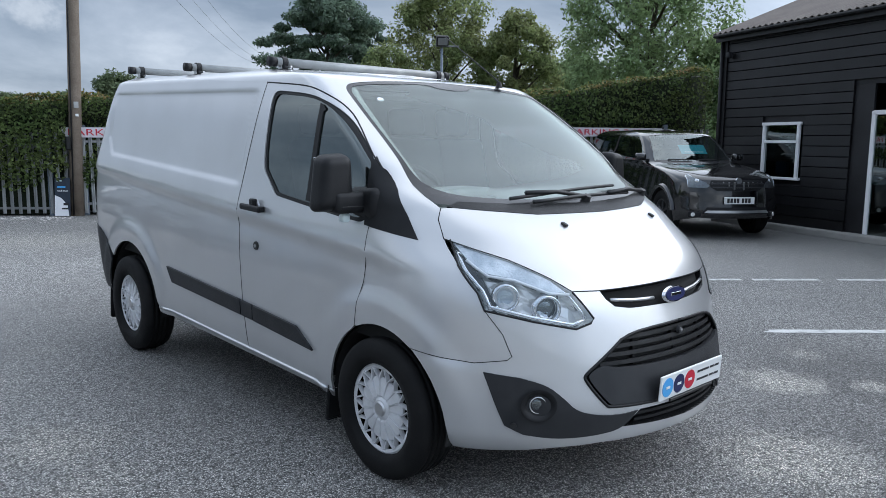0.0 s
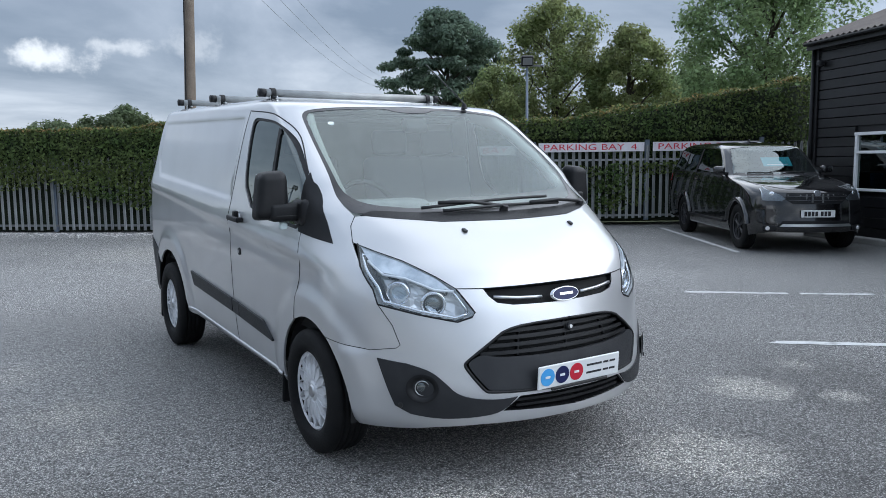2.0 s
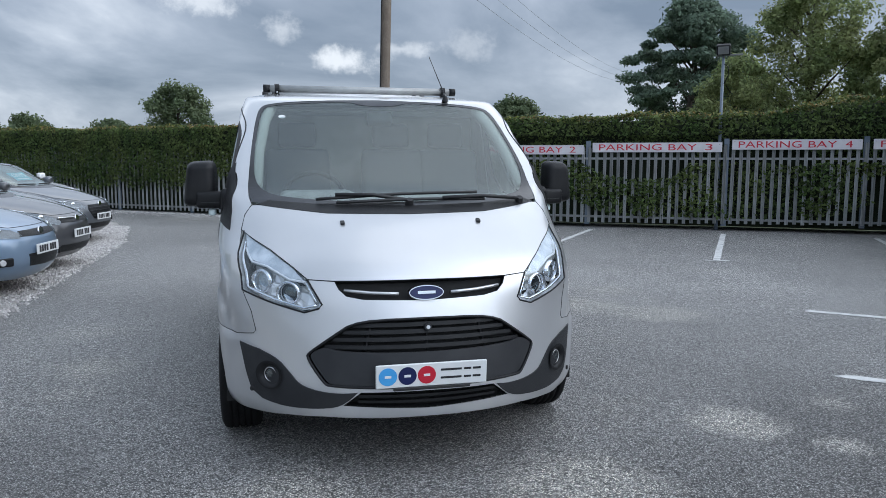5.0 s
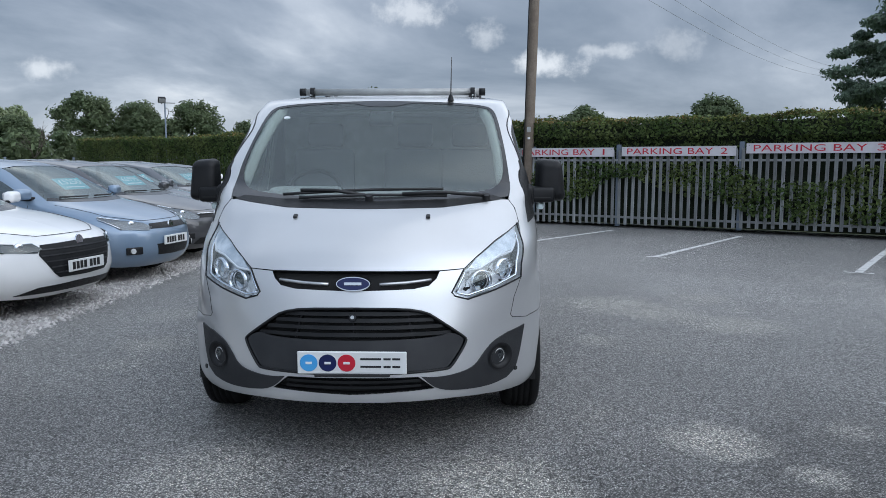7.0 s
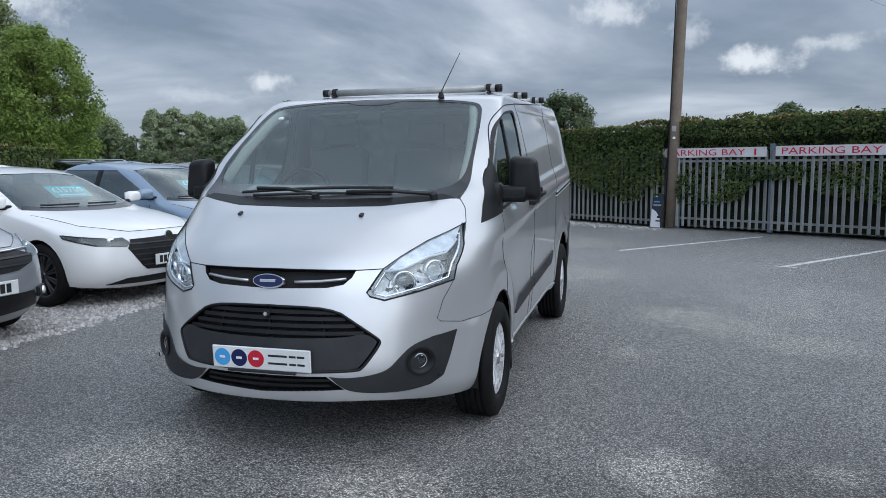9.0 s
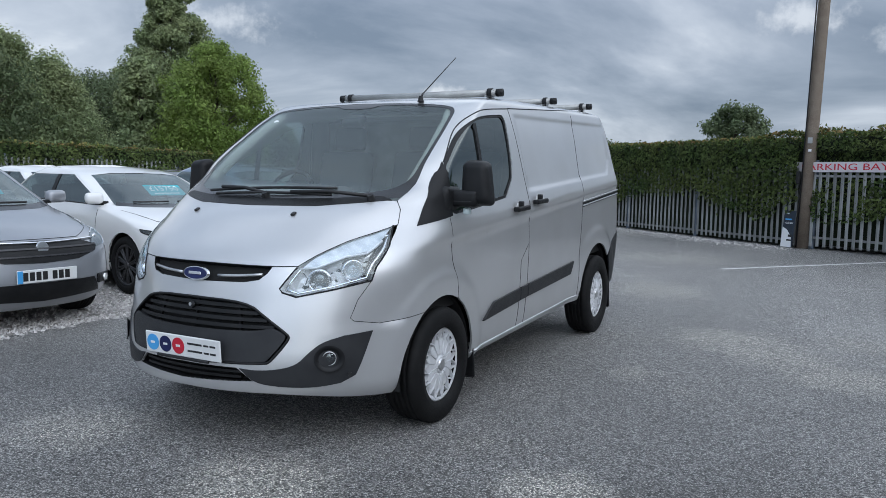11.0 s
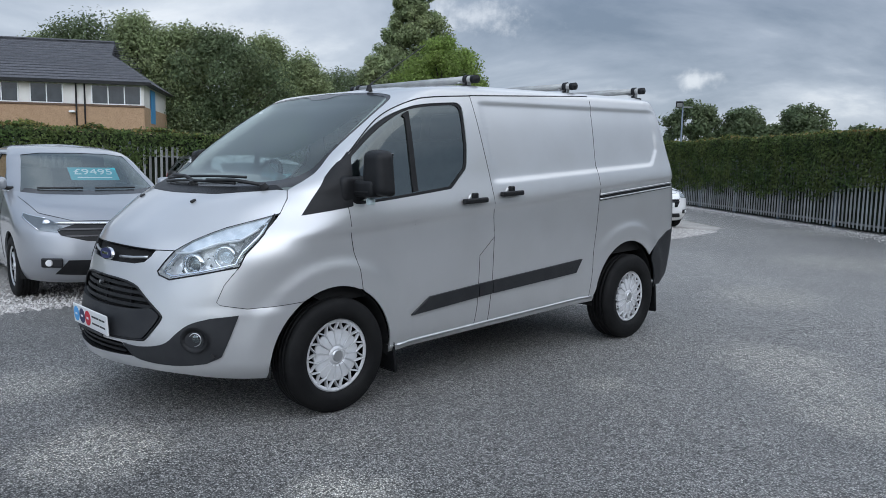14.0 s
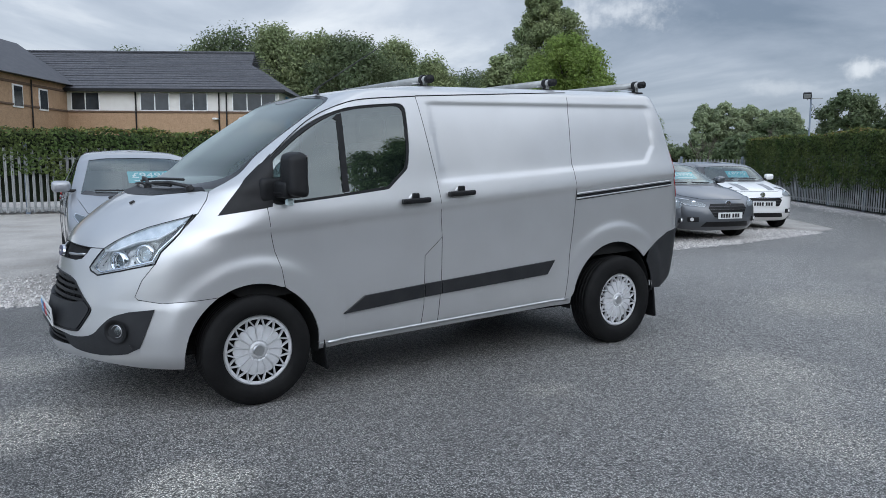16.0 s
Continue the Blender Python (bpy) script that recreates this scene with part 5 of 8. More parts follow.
def build_van():
    van = thing("van", "silver panel van with black door mirrors and plastic wheel trims", "van")
    S = VAN
    ARC_F = arc(-0.015, 0.325, 0.397, 187, 0, 28)   # front arch from its front foot over the top to the back
    front_up = [p for p in ARC_F if p[2] <= 0.655 and p[1] < 0]
    over_f = [p for p in ARC_F if not (p[2] <= 0.655 and p[1] < 0) and not (p[1] > 0.155 and p[2] < 0.69)]
    back_down = [p for p in ARC_F if p[1] > 0.155 and p[2] < 0.69]
    ARC_R = arc(2.865, 0.385, 0.425, 178, -2, 28)
    slot = [("f", 0, 0.92), ("f", 0.415, 0.917), ("f", 0.40, 0.885), ("f", 0.365, 0.853), ("f", 0.29, 0.839), ("f", 0, 0.832)]
    grille = [("f", 0, 0.755), ("f", 0.325, 0.75), ("f", 0.44, 0.672), ("f", 0.545, 0.597), ("f", 0.555, 0.575), ("f", 0.48, 0.462), ("f", 0.455, 0.447), ("f", 0, 0.444)]
    grille = eased(grille, sharp=100)
    intake = [("f", 0, 0.431), ("f", 0.315, 0.427), ("f", 0.395, 0.362), ("f", 0, 0.347)]
    lamp = [("f", 0.475, 0.815), ("f", 0.49, 0.797), ("f", 0.555, 0.777), ("f", 0.70, 0.812), ("f", 0.835, 0.853), ("s", -0.50, 0.92), ("s", -0.40, 1.02), ("s", -0.318, 1.12),
            ("f", 0.775, 1.083), ("f", 0.70, 1.045), ("f", 0.60, 0.975), ("f", 0.535, 0.922)]
    # bumper with the lower face, up to the bonnet edge
    bumper = ([("f", 0, 0.305), ("f", 0.477, 0.30), ("f", 0.65, 0.285), ("f", 0.78, 0.262), ("s", -0.41, 0.256)] + front_up
              + [("s", -0.228, 0.662), ("s", -0.51, 0.638), ("s", -0.62, 0.657), ("s", -0.634, 0.672), ("s", -0.60, 0.76), ("f", 0.835, 0.853)] + lamp[3::-1][0:4] + [("f", 0.535, 0.922)]
              + [("f", 0.415, 0.917), ("f", 0.40, 0.885), ("f", 0.365, 0.853), ("f", 0.29, 0.839), ("f", 0, 0.832)] + grille + intake)
    skin(S, "front_bumper", bumper, M_SILVER, van)
    hood = [("f", 0, 0.926), ("f", 0.42, 0.922), ("f", 0.535, 0.926), ("f", 0.60, 0.979), ("f", 0.70, 1.049), ("f", 0.775, 1.087), ("f", 0.838, 1.125), ("f", 0.818, 1.199), ("f", 0.785, 1.243),
            ("f", 0.70, 1.248), ("f", 0.642, 1.240), ("f", 0.414, 1.220), ("f", 0, 1.212)]
    skin(S, "bonnet", hood, M_SILVER, van)
    seam(S, "bonnet_gap", [("f", 0.0, 0.924), ("f", 0.42, 0.92), ("f", 0.535, 0.924), ("f", 0.60, 0.977), ("f", 0.70, 1.047), ("f", 0.775, 1.085), ("f", 0.838, 1.123), ("f", 0.818, 1.199), ("f", 0.785, 1.243)], van, radius=0.0026)
    skin(S, "lamp_corner", [("f", 0.775, 1.0845), ("f", 0.838, 1.1235), ("s", -0.30, 1.140), ("s", -0.318, 1.1215)], M_SILVER, van, off=-0.002, rim=0.01, sides="pair")
    # fenders
    fender = ([("f", 0.838, 1.122), ("f", 0.818, 1.199), ("f", 0.785, 1.243), ("f", 0.80, 1.29), ("f", 0.803, 1.335), ("s", -0.03, 1.318), ("s", -0.20, 1.113), ("s", 0.068, 1.152), ("s", 0.085, 1.0), ("s", 0.105, 0.90), ("s", 0.14, 0.80)]
              + [("s", 0.16, 0.69)] + over_f[::-1] + [("s", -0.228, 0.662), ("s", -0.51, 0.638), ("s", -0.62, 0.657), ("s", -0.634, 0.672), ("s", -0.60, 0.76), ("f", 0.835, 0.853), ("s", -0.50, 0.92), ("s", -0.40, 1.02)])
    skin(S, "front_wing", fender, M_SILVER, van, sides="pair")
    seam(S, "wing_gap", [("s", -0.228, 0.660), ("s", -0.51, 0.637), ("s", -0.62, 0.656), ("s", -0.634, 0.672), ("s", -0.60, 0.76), ("f", 0.835, 0.853)], van, radius=0.0018)
    # doors
    door_front = [("s", 0.088, 1.42), ("s", 0.06, 1.37), ("s", 0.068, 1.152), ("s", 0.085, 1.0), ("s", 0.105, 0.90), ("s", 0.14, 0.80), ("s", 0.16, 0.69)]
    gutter = [("s", 0.088, 1.42), ("s", 0.26, 1.575), ("s", 0.43, 1.70), ("s", 0.60, 1.775), ("s", 0.74, 1.81), ("s", 1.13, 1.843)]
    gutter = eased(gutter, reach=0.2)
    bsplit = [("s", 1.13, 1.843), ("s", 1.225, 1.335), ("s", 1.248, 1.15), ("s", 1.262, 0.925), ("s", 1.13, 0.81), ("s", 1.13, 0.48), ("s", 1.115, 0.352)]
    bsplit_r = [("s", 1.13, 1.843), ("s", 1.225, 1.335), ("s", 1.248, 1.15), ("s", 1.255, 0.925), ("s", 1.25, 0.60), ("s", 1.23, 0.356)]
    win = rounded(eased([("s", 0.09, 1.163), ("s", 0.38, 1.188), ("s", 0.87, 1.247), ("s", 1.015, 1.372), ("s", 1.045, 1.48), ("s", 1.043, 1.797), ("s", 0.73, 1.770), ("s", 0.57, 1.737), ("s", 0.43, 1.682), ("s", 0.28, 1.587), ("s", 0.115, 1.445), ("s", 0.075, 1.38)], True, 28, 0.2), 0.06)
    for side, rear_line in (("left", bsplit), ("right", bsplit_r)):
        outer = door_front[1:] + back_down + [("s", 0.385, 0.318)] + rear_line[::-1]
        outer = outer + gutter[::-1][1:]
        halves = [skin_data(S, outline(S, h), GRID_U, GRID_Z, 0, 0.012, side == "right") for h in ring_halves(outer, win, 0.56)]
        (v, f), (v2, f2) = halves
        mesh_object("front_door", v + v2, f + [tuple(i + len(v) for i in q) for q in f2], M_SILVER, van, "", True)
        seam(S, "door_gap", gutter, van, side, 0.004)
        seam(S, "door_gap", door_front[1:], van, side)
        seam(S, "door_gap", rear_line, van, side)
    # glass, black frames and the divider in the doors
    inner = rounded(eased([("s", 0.115, 1.181), ("s", 0.38, 1.205), ("s", 0.863, 1.264), ("s", 0.999, 1.379), ("s", 1.027, 1.48), ("s", 1.025, 1.782), ("s", 0.735, 1.756), ("s", 0.577, 1.723), ("s", 0.439, 1.668), ("s", 0.289, 1.572), ("s", 0.125, 1.432)], True, 28, 0.2), 0.06)
    for side in ("left", "right"):
        (v, f), (v2, f2) = [skin_data(S, outline(S, h), GRID_U, GRID_Z, -0.006, 0.01, side == "right") for h in ring_halves(win, inner, 0.57)]
        mesh_object("window_seal", v + v2, f + [tuple(i + len(v) for i in q) for q in f2], M_BLACKPLASTIC, van, "", True)
    skin(S, "door_window", inner, M_SIDEGLASS, van, off=-0.012, rim=0, sides="pair")
    skin(S, "window_divider", [("s", 0.555, 1.232), ("s", 0.595, 1.237), ("s", 0.585, 1.714), ("s", 0.55, 1.702)], M_BLACKPLASTIC, van, off=-0.004, rim=0.012, sides="pair")
    # black corner trim in front of the door window
    skin(S, "mirror_sail", [("s", -0.20, 1.113), ("s", 0.10, 1.158), ("s", 0.125, 1.462), ("s", 0.075, 1.412), ("s", -0.03, 1.318)], M_BLACKPLASTIC, van, off=0.003, rim=0.015, sides="pair")
    # roof with windscreen pillars
    rear_gut = [("s", 1.13, 1.845), ("s", 2.45, 1.935), ("s", 3.3, 1.965), ("u", 2.5, 1.865), ("u", 3.0, 1.865)]
    ws_edge = [("f", 0, 1.856), ("f", 0.40, 1.846), ("f", 0.66, 1.825), ("f", 0.725, 1.80), ("f", 0.75, 1.74), ("f", 0.775, 1.60), ("f", 0.793, 1.45), ("f", 0.803, 1.335)]
    ws_edge = eased(ws_edge, reach=0.2)
    roof = ws_edge + [("s", -0.03, 1.318), ("s", 0.055, 1.40)] + gutter + rear_gut[1:] + [("u", 3.0, 1.9195), ("u", 0.0, 1.9195)]
    v, f = skin_data(S, outline(S, roof), GRID_U, GRID_Z, 0, 0.0)
    v2, f2 = skin_data(S, outline(S, roof), GRID_U, GRID_Z, 0, 0.0, True)
    n = len(v)
    v, f = v + v2, f + [tuple(i + n for i in g) for g in f2]
    us = np.array(GRID_U)
    edge = S.at(us, np.full(len(us), 1.9195))
    cols = 9
    base = len(v)
    for x, y, z in edge:
        for c in range(2 * cols + 1):
            s = (c - cols) / cols
            v.append((x * s, y, z + 0.008 * (1 - s * s)))
    for i in range(len(us) - 1):
        for c in range(2 * cols):
            a = base + i * (2 * cols + 1) + c
            f.append((a, a + 1, a + 2 * cols + 2, a + 2 * cols + 1))
    mesh_object("roof", v, f, M_SILVER, van, "", True)
    # windscreen with its printed border
    ws = [("f", 0, 1.218)] + [("f", 0.414, 1.226), ("f", 0.642, 1.246), ("f", 0.70, 1.253), ("f", 0.785, 1.262), ("f", 0.80, 1.30)] + ws_edge[::-1]
    skin(S, "windscreen", ws, M_GLASS, van, off=-0.003, rim=0)
    inner_ws = eased([("f", 0, 1.262), ("f", 0.414, 1.27), ("f", 0.62, 1.288), ("f", 0.70, 1.305), ("f", 0.748, 1.338), ("f", 0.768, 1.39), ("f", 0.771, 1.45), ("f", 0.757, 1.60), ("f", 0.731, 1.735), ("f", 0.710, 1.785), ("f", 0.665, 1.811),
                      ("f", 0.40, 1.832), ("f", 0.17, 1.840), ("f", 0.12, 1.818), ("f", 0, 1.812)], reach=0.2)
    skin(S, "windscreen_border", ws + inner_ws[::-1], M_FRIT, van, off=-0.0012, rim=0)
    part("sensor_box", box_bm(0.16, 0.06, 0.09, (0, 0, 0), 0.015), M_BLACKPLASTIC, van, m=pose(0.0, 0.50, 1.735, -35, 0, 0))
    part("windscreen_sticker", cyl_bm(0.021, 0.021, 0.002, 20, Matrix.Diagonal((1, 0.6, 1, 1))), M_WHITE, van, m=pose(-0.6, 0.43, 1.735, 55, 0, 0))
    # flanks
    rear_gap = [("s", 2.45, 1.935), ("s", 2.425, 1.41), ("s", 2.446, 1.18), ("s", 2.40, 0.78), ("s", 2.36, 0.405)]
    slider = bsplit[::-1] + rear_gap
    slider = [("s", 1.115, 0.352)] + bsplit[::-1][1:] + rear_gap
    skin(S, "sliding_door", slider, M_SILVER, van, sides="left", zs=FINE_Z)
    seam(S, "door_gap", rear_gap, van, "left")
    seam(S, "door_gap", [("s", 1.262, 0.925), ("s", 1.262, 0.62), ("s", 1.245, 0.36)], van, "left")
    seam(S, "roof_gap", [("s", 1.13, 1.845), ("s", 2.45, 1.935)], van, "left", 0.004)
    quarter = [("s", 2.36, 0.405), ("s", 2.42, 0.405)] + ARC_R[1:22] + [("s", 3.24, 0.735), ("s", 3.46, 0.86), ("u", 2.5, 0.80), ("u", 3.0, 0.80), ("u", 3.0, 1.865), ("u", 2.5, 1.865), ("s", 3.3, 1.965)]
    skin(S, "rear_quarter", quarter + rear_gap, M_SILVER, van, sides="left", zs=FINE_Z)
    skin(S, "side_panel", [("s", 1.23, 0.356)] + bsplit_r[::-1][1:] + [("s", 2.45, 1.935)] + [("s", 3.3, 1.965), ("u", 2.5, 1.865), ("u", 3.0, 1.865), ("u", 3.0, 0.80), ("u", 2.5, 0.80), ("s", 3.46, 0.86), ("s", 3.24, 0.735)] + ARC_R[1:22][::-1] + [("s", 2.42, 0.405)], M_SILVER, van, sides="right", zs=FINE_Z)
    skin(S, "rear_bumper", [("s", 3.24, 0.735), ("s", 3.46, 0.86), ("u", 2.5, 0.80), ("u", 3.0, 0.80), ("u", 3.0, 0.30), ("u", 2.3, 0.30), ("s", 3.31, 0.41)] + ARC_R[22:][::-1], M_GREYPLASTIC, van, off=0.008, label="dark grey textured bumper")
    skin(S, "rear_lamp", [("s", 3.55, 1.74), ("u", 2.42, 1.62), ("u", 2.42, 1.05), ("s", 3.60, 1.14)], M_REDLENS, van, off=0.003, rim=0.01, sides="pair")
    # sills and mouldings
    skin(S, "sill", [("s", 0.385, 0.318), ("s", 1.13, 0.352), ("s", 2.42, 0.405), ("s", 2.42, 0.365), ("s", 1.13, 0.312), ("s", 0.385, 0.282)], M_SILVER, van, off=0.004, rim=0.03, sides="pair")
    skin(S, "side_moulding", [("s", 0.545, 0.484), ("s", 0.64, 0.55), ("s", 0.69, 0.585), ("s", 1.125, 0.622), ("s", 1.125, 0.535)], M_GREYPLASTIC, van, off=0.014, rim=0.02, sides="pair")
    skin(S, "side_moulding", [("s", 1.135, 0.536), ("s", 1.135, 0.623), ("s", 1.258, 0.632), ("s", 1.258, 0.545)], M_GREYPLASTIC, van, off=0.013, rim=0.02, sides="pair")
    skin(S, "side_moulding", [("s", 1.268, 0.546), ("s", 1.268, 0.633), ("s", 2.245, 0.705), ("s", 2.18, 0.605)], M_GREYPLASTIC, van, off=0.014, rim=0.02, sides="pair")
    rail = [("s", 2.45, 1.195), ("s", 3.49, 1.285), ("s", 3.49, 1.232), ("s", 2.45, 1.14)]
    skin(S, "slide_rail", rail, M_BLACKPLASTIC, van, off=0.004, rim=0.02, sides="left")
    seam(S, "rail_strip", [("s", 2.45, 1.187), ("s", 3.49, 1.275)], van, "left", 0.009, M_SATIN, 0.004)
    seam(S, "rail_strip", [("s", 2.45, 1.152), ("s", 3.49, 1.241)], van, "left", 0.007, M_SATIN, 0.004)
    # black sheets stand for shade behind the gaps; floor pan and trays block light below
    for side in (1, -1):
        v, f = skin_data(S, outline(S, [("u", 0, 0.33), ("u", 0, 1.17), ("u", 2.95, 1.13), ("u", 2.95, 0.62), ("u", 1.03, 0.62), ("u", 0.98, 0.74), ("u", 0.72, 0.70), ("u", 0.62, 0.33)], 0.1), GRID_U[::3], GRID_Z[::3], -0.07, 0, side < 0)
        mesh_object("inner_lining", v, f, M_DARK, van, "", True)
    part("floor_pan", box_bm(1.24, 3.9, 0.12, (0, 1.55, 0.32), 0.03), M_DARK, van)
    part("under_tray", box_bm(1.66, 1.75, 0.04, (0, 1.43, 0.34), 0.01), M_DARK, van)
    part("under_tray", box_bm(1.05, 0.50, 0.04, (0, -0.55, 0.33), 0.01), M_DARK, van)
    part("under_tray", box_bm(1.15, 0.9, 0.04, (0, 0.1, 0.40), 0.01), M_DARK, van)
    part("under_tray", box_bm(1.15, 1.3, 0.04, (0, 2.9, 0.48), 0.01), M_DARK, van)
    part("bulkhead", box_bm(1.66, 0.03, 1.35, (0, 1.34, 1.12), 0.01), M_DASH, van, "grey steel load bulkhead")
    for s in (1, -1):
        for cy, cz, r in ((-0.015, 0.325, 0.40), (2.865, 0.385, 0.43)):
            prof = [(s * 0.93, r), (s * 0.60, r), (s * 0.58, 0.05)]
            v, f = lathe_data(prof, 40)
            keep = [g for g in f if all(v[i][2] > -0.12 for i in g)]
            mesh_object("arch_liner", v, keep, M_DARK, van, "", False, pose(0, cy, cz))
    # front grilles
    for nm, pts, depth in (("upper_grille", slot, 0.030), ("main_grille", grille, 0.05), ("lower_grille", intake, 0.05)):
        # black backing sheet: the shade of the recess is put into its colour
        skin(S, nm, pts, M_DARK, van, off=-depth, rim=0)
        poly = outline(S, pts)
        for sd in (1, -1):
            a = np.array(poly)
            t0, t1 = S.offset(a[:, 0], a[:, 1], np.zeros(len(a))), S.offset(a[:, 0], a[:, 1], np.full(len(a), -depth))
            nn = len(a)
            mesh_object("grille_edge", [(sd * p[0], p[1], p[2]) for p in (*t0, *t1)], [(i, i + 1, nn + i + 1, nn + i) for i in range(nn - 1) if max(t0[i][0], t0[i + 1][0]) > 0.004], M_BLACKPLASTIC, van, "", False)
    for z0, x1 in ((0.728, 0.345), (0.697, 0.39), (0.664, 0.435), (0.630, 0.475)):
        skin(S, "grille_slat", [("f", 0, z0 - 0.009), ("f", x1, z0 - 0.011), ("f", x1, z0 + 0.006), ("f", 0, z0 + 0.010)], M_BLACKPLASTIC, van, off=-0.012, rim=0.02, label="black plastic slat")
    for x0 in (0.0, 0.27):
        for sd in ((1,) if x0 == 0 else (1, -1)):
            part("grille_upright", box_bm(0.012, 0.03, 0.15, (0, 0, 0), 0.003, 1), M_BLACKPLASTIC, van, m=pose(sd * x0, -0.885 + x0 * x0 * 0.35, 0.67, -12, sd * -14 if x0 else 0, 0))
    skin(S, "grille_lower_panel", eased([("f", 0, 0.604), ("f", 0.40, 0.607), ("f", 0.47, 0.628), ("f", 0.525, 0.60), ("f", 0.535, 0.575), ("f", 0.465, 0.472), ("f", 0.44, 0.458), ("f", 0, 0.456)], sharp=100), M_GREYPLASTIC, van, off=0.004, rim=0.03)
    seam(S, "grille_outline", eased([("f", 0, 0.752), ("f", 0.325, 0.747), ("f", 0.44, 0.670), ("f", 0.54, 0.597), ("f", 0.55, 0.575), ("f", 0.478, 0.465), ("f", 0.45, 0.451), ("f", 0, 0.448)], sharp=100), van, radius=0.007)
    seam(S, "chrome_bar", [("f", 0.125, 0.865), ("f", 0.25, 0.870), ("f", 0.375, 0.881)], van, "pair", 0.0085, M_SATIN, -0.006, label="satin chrome bar")
    for z0 in (0.405, 0.378):
        skin(S, "lower_slat", [("f", 0, z0 - 0.007), ("f", 0.33, z0 - 0.007), ("f", 0.33, z0 + 0.006), ("f", 0, z0 + 0.006)], M_BLACKPLASTIC, van, off=-0.014, rim=0.02)
    # oval badge: plain shapes
    bad = part("badge", cyl_bm(0.088, 0.082, 0.014, 40, Matrix.Diagonal((1, 0.42, 1, 1))), M_CHROME, van, "chrome-edged blue oval badge", m=pose(0, -0.888, 0.868, 80, 0, 0))
    part("badge_face", cyl_bm(0.079, 0.077, 0.004, 40, Matrix.Diagonal((1, 0.39, 1, 1))), M_NAVY, bad, m=pose(0, 0, 0.013))
    part("badge_mark", box_bm(0.085, 0.014, 0.002, (0, 0, 0.0185), 0.001, 1), M_CHROME, bad)
    part("bonnet_lock", cyl_bm(0.019, 0.016, 0.012, 20), M_GREYPLASTIC, van, m=pose(0, -0.925, 0.712, 82, 0, 0))
    part("bonnet_lock", cyl_bm(0.009, 0.009, 0.004, 14), M_SATIN, van, m=pose(0, -0.937, 0.7137, 82, 0, 0))
    # dealer plate with three coloured discs and two lines of unreadable print
    plate = part("number_plate", box_bm(0.52, 0.010, 0.111, (0, 0, 0), 0.004, 1), M_PLATE, van, "white dealer show plate with three coloured discs", m=pose(0.004, -0.998, 0.508, 4, 0, 0))
    for x, mt in ((-0.205, M_LIGHTBLUE), (-0.115, M_NAVY), (-0.025, M_RED)):
        part("disc", cyl_bm(0.042, 0.042, 0.002, 32), mt, plate, m=pose(x, -0.005, 0, 90, 0, 0))
        part("disc_mark", box_bm(0.03, 0.002, 0.012, (0, 0, 0), 0.0008, 1), M_WHITE, plate, m=pose(x, -0.0075, 0))
    for z, w, x in ((0.020, 0.19, 0.135), (-0.018, 0.19, 0.135)):
        for a0, a1 in ((0, 0.52), (0.58, 0.76), (0.80, 1.0)):
            part("print_bar", box_bm(w * (a1 - a0), 0.002, 0.010, (0, 0, 0), 0.0006, 1), M_GREYPLASTIC, plate, m=pose(x + w * ((a0 + a1) / 2 - 0.5), -0.0058, z))
    part("plate_holder", box_bm(0.36, 0.012, 0.014, (0, 0, 0), 0.003, 1), M_BLACK, van, m=pose(0.004, -1.0, 0.446))
    # dark corner plastics with fog lamps
    fog = [("s", -0.548, 0.605), ("f", 0.76, 0.588), ("f", 0.68, 0.558), ("f", 0.63, 0.505), ("f", 0.585, 0.447), ("f", 0.50, 0.424), ("f", 0.405, 0.418), ("f", 0.33, 0.426), ("f", 0.40, 0.357), ("f", 0.52, 0.338), ("f", 0.66, 0.334), ("f", 0.75, 0.352), ("s", -0.622, 0.388)]
    fog = eased(fog, True, 60)
    skin(S, "bumper_corner", fog, M_GREYPLASTIC, van, off=0.006, rim=0.02, sides="pair", label="dark grey textured plastic corner")
    for sd in (1, -1):
        m = pose(sd * 0.722, -0.735, 0.478, 90, 0, sd * 38)
        v, f = [], []
        for i, (r, z) in enumerate(((0.068, 0.001), (0.058, 0.002), (0.042, -0.012), (0.034, -0.028))):
            for k in range(28):
                t = 2 * math.pi * k / 28
                v.append((r * math.cos(t) * 1.12, r * math.sin(t), z))
        for i in range(3):
            for k in range(28):
                f.append((i * 28 + k, i * 28 + (k + 1) % 28, (i + 1) * 28 + (k + 1) % 28, (i + 1) * 28 + k))
        lampb = mesh_object("fog_lamp", v, f, M_BLACKPLASTIC, van, "", True, m)
        bm = bmesh.new()
        bmesh.ops.create_uvsphere(bm, u_segments=24, v_segments=12, radius=0.031, matrix=Matrix.Translation((0, 0, -0.018)) @ Matrix.Diagonal((1, 1, 0.3, 1)))
        part("lens", bm, M_BULB, lampb, "clear fog lamp glass", True)
        part("lamp_back", cyl_bm(0.030, 0.030, 0.004, 24), M_ALLOYGREY, lampb, m=pose(0, 0, -0.030))
        v, f = lathe_data([(-0.012, 0.031), (-0.009, 0.033), (-0.012, 0.036)], 24)
        mesh_object("lamp_ring", v, f, M_SATIN, lampb, "", True, pose(0, 0, 0, 0, -90, 0))
        part("parking_sensor", cyl_bm(0.012, 0.011, 0.006, 16), M_BLACK, van, m=pose(sd * 0.80, -0.672, 0.40, 90, 0, sd * 48))
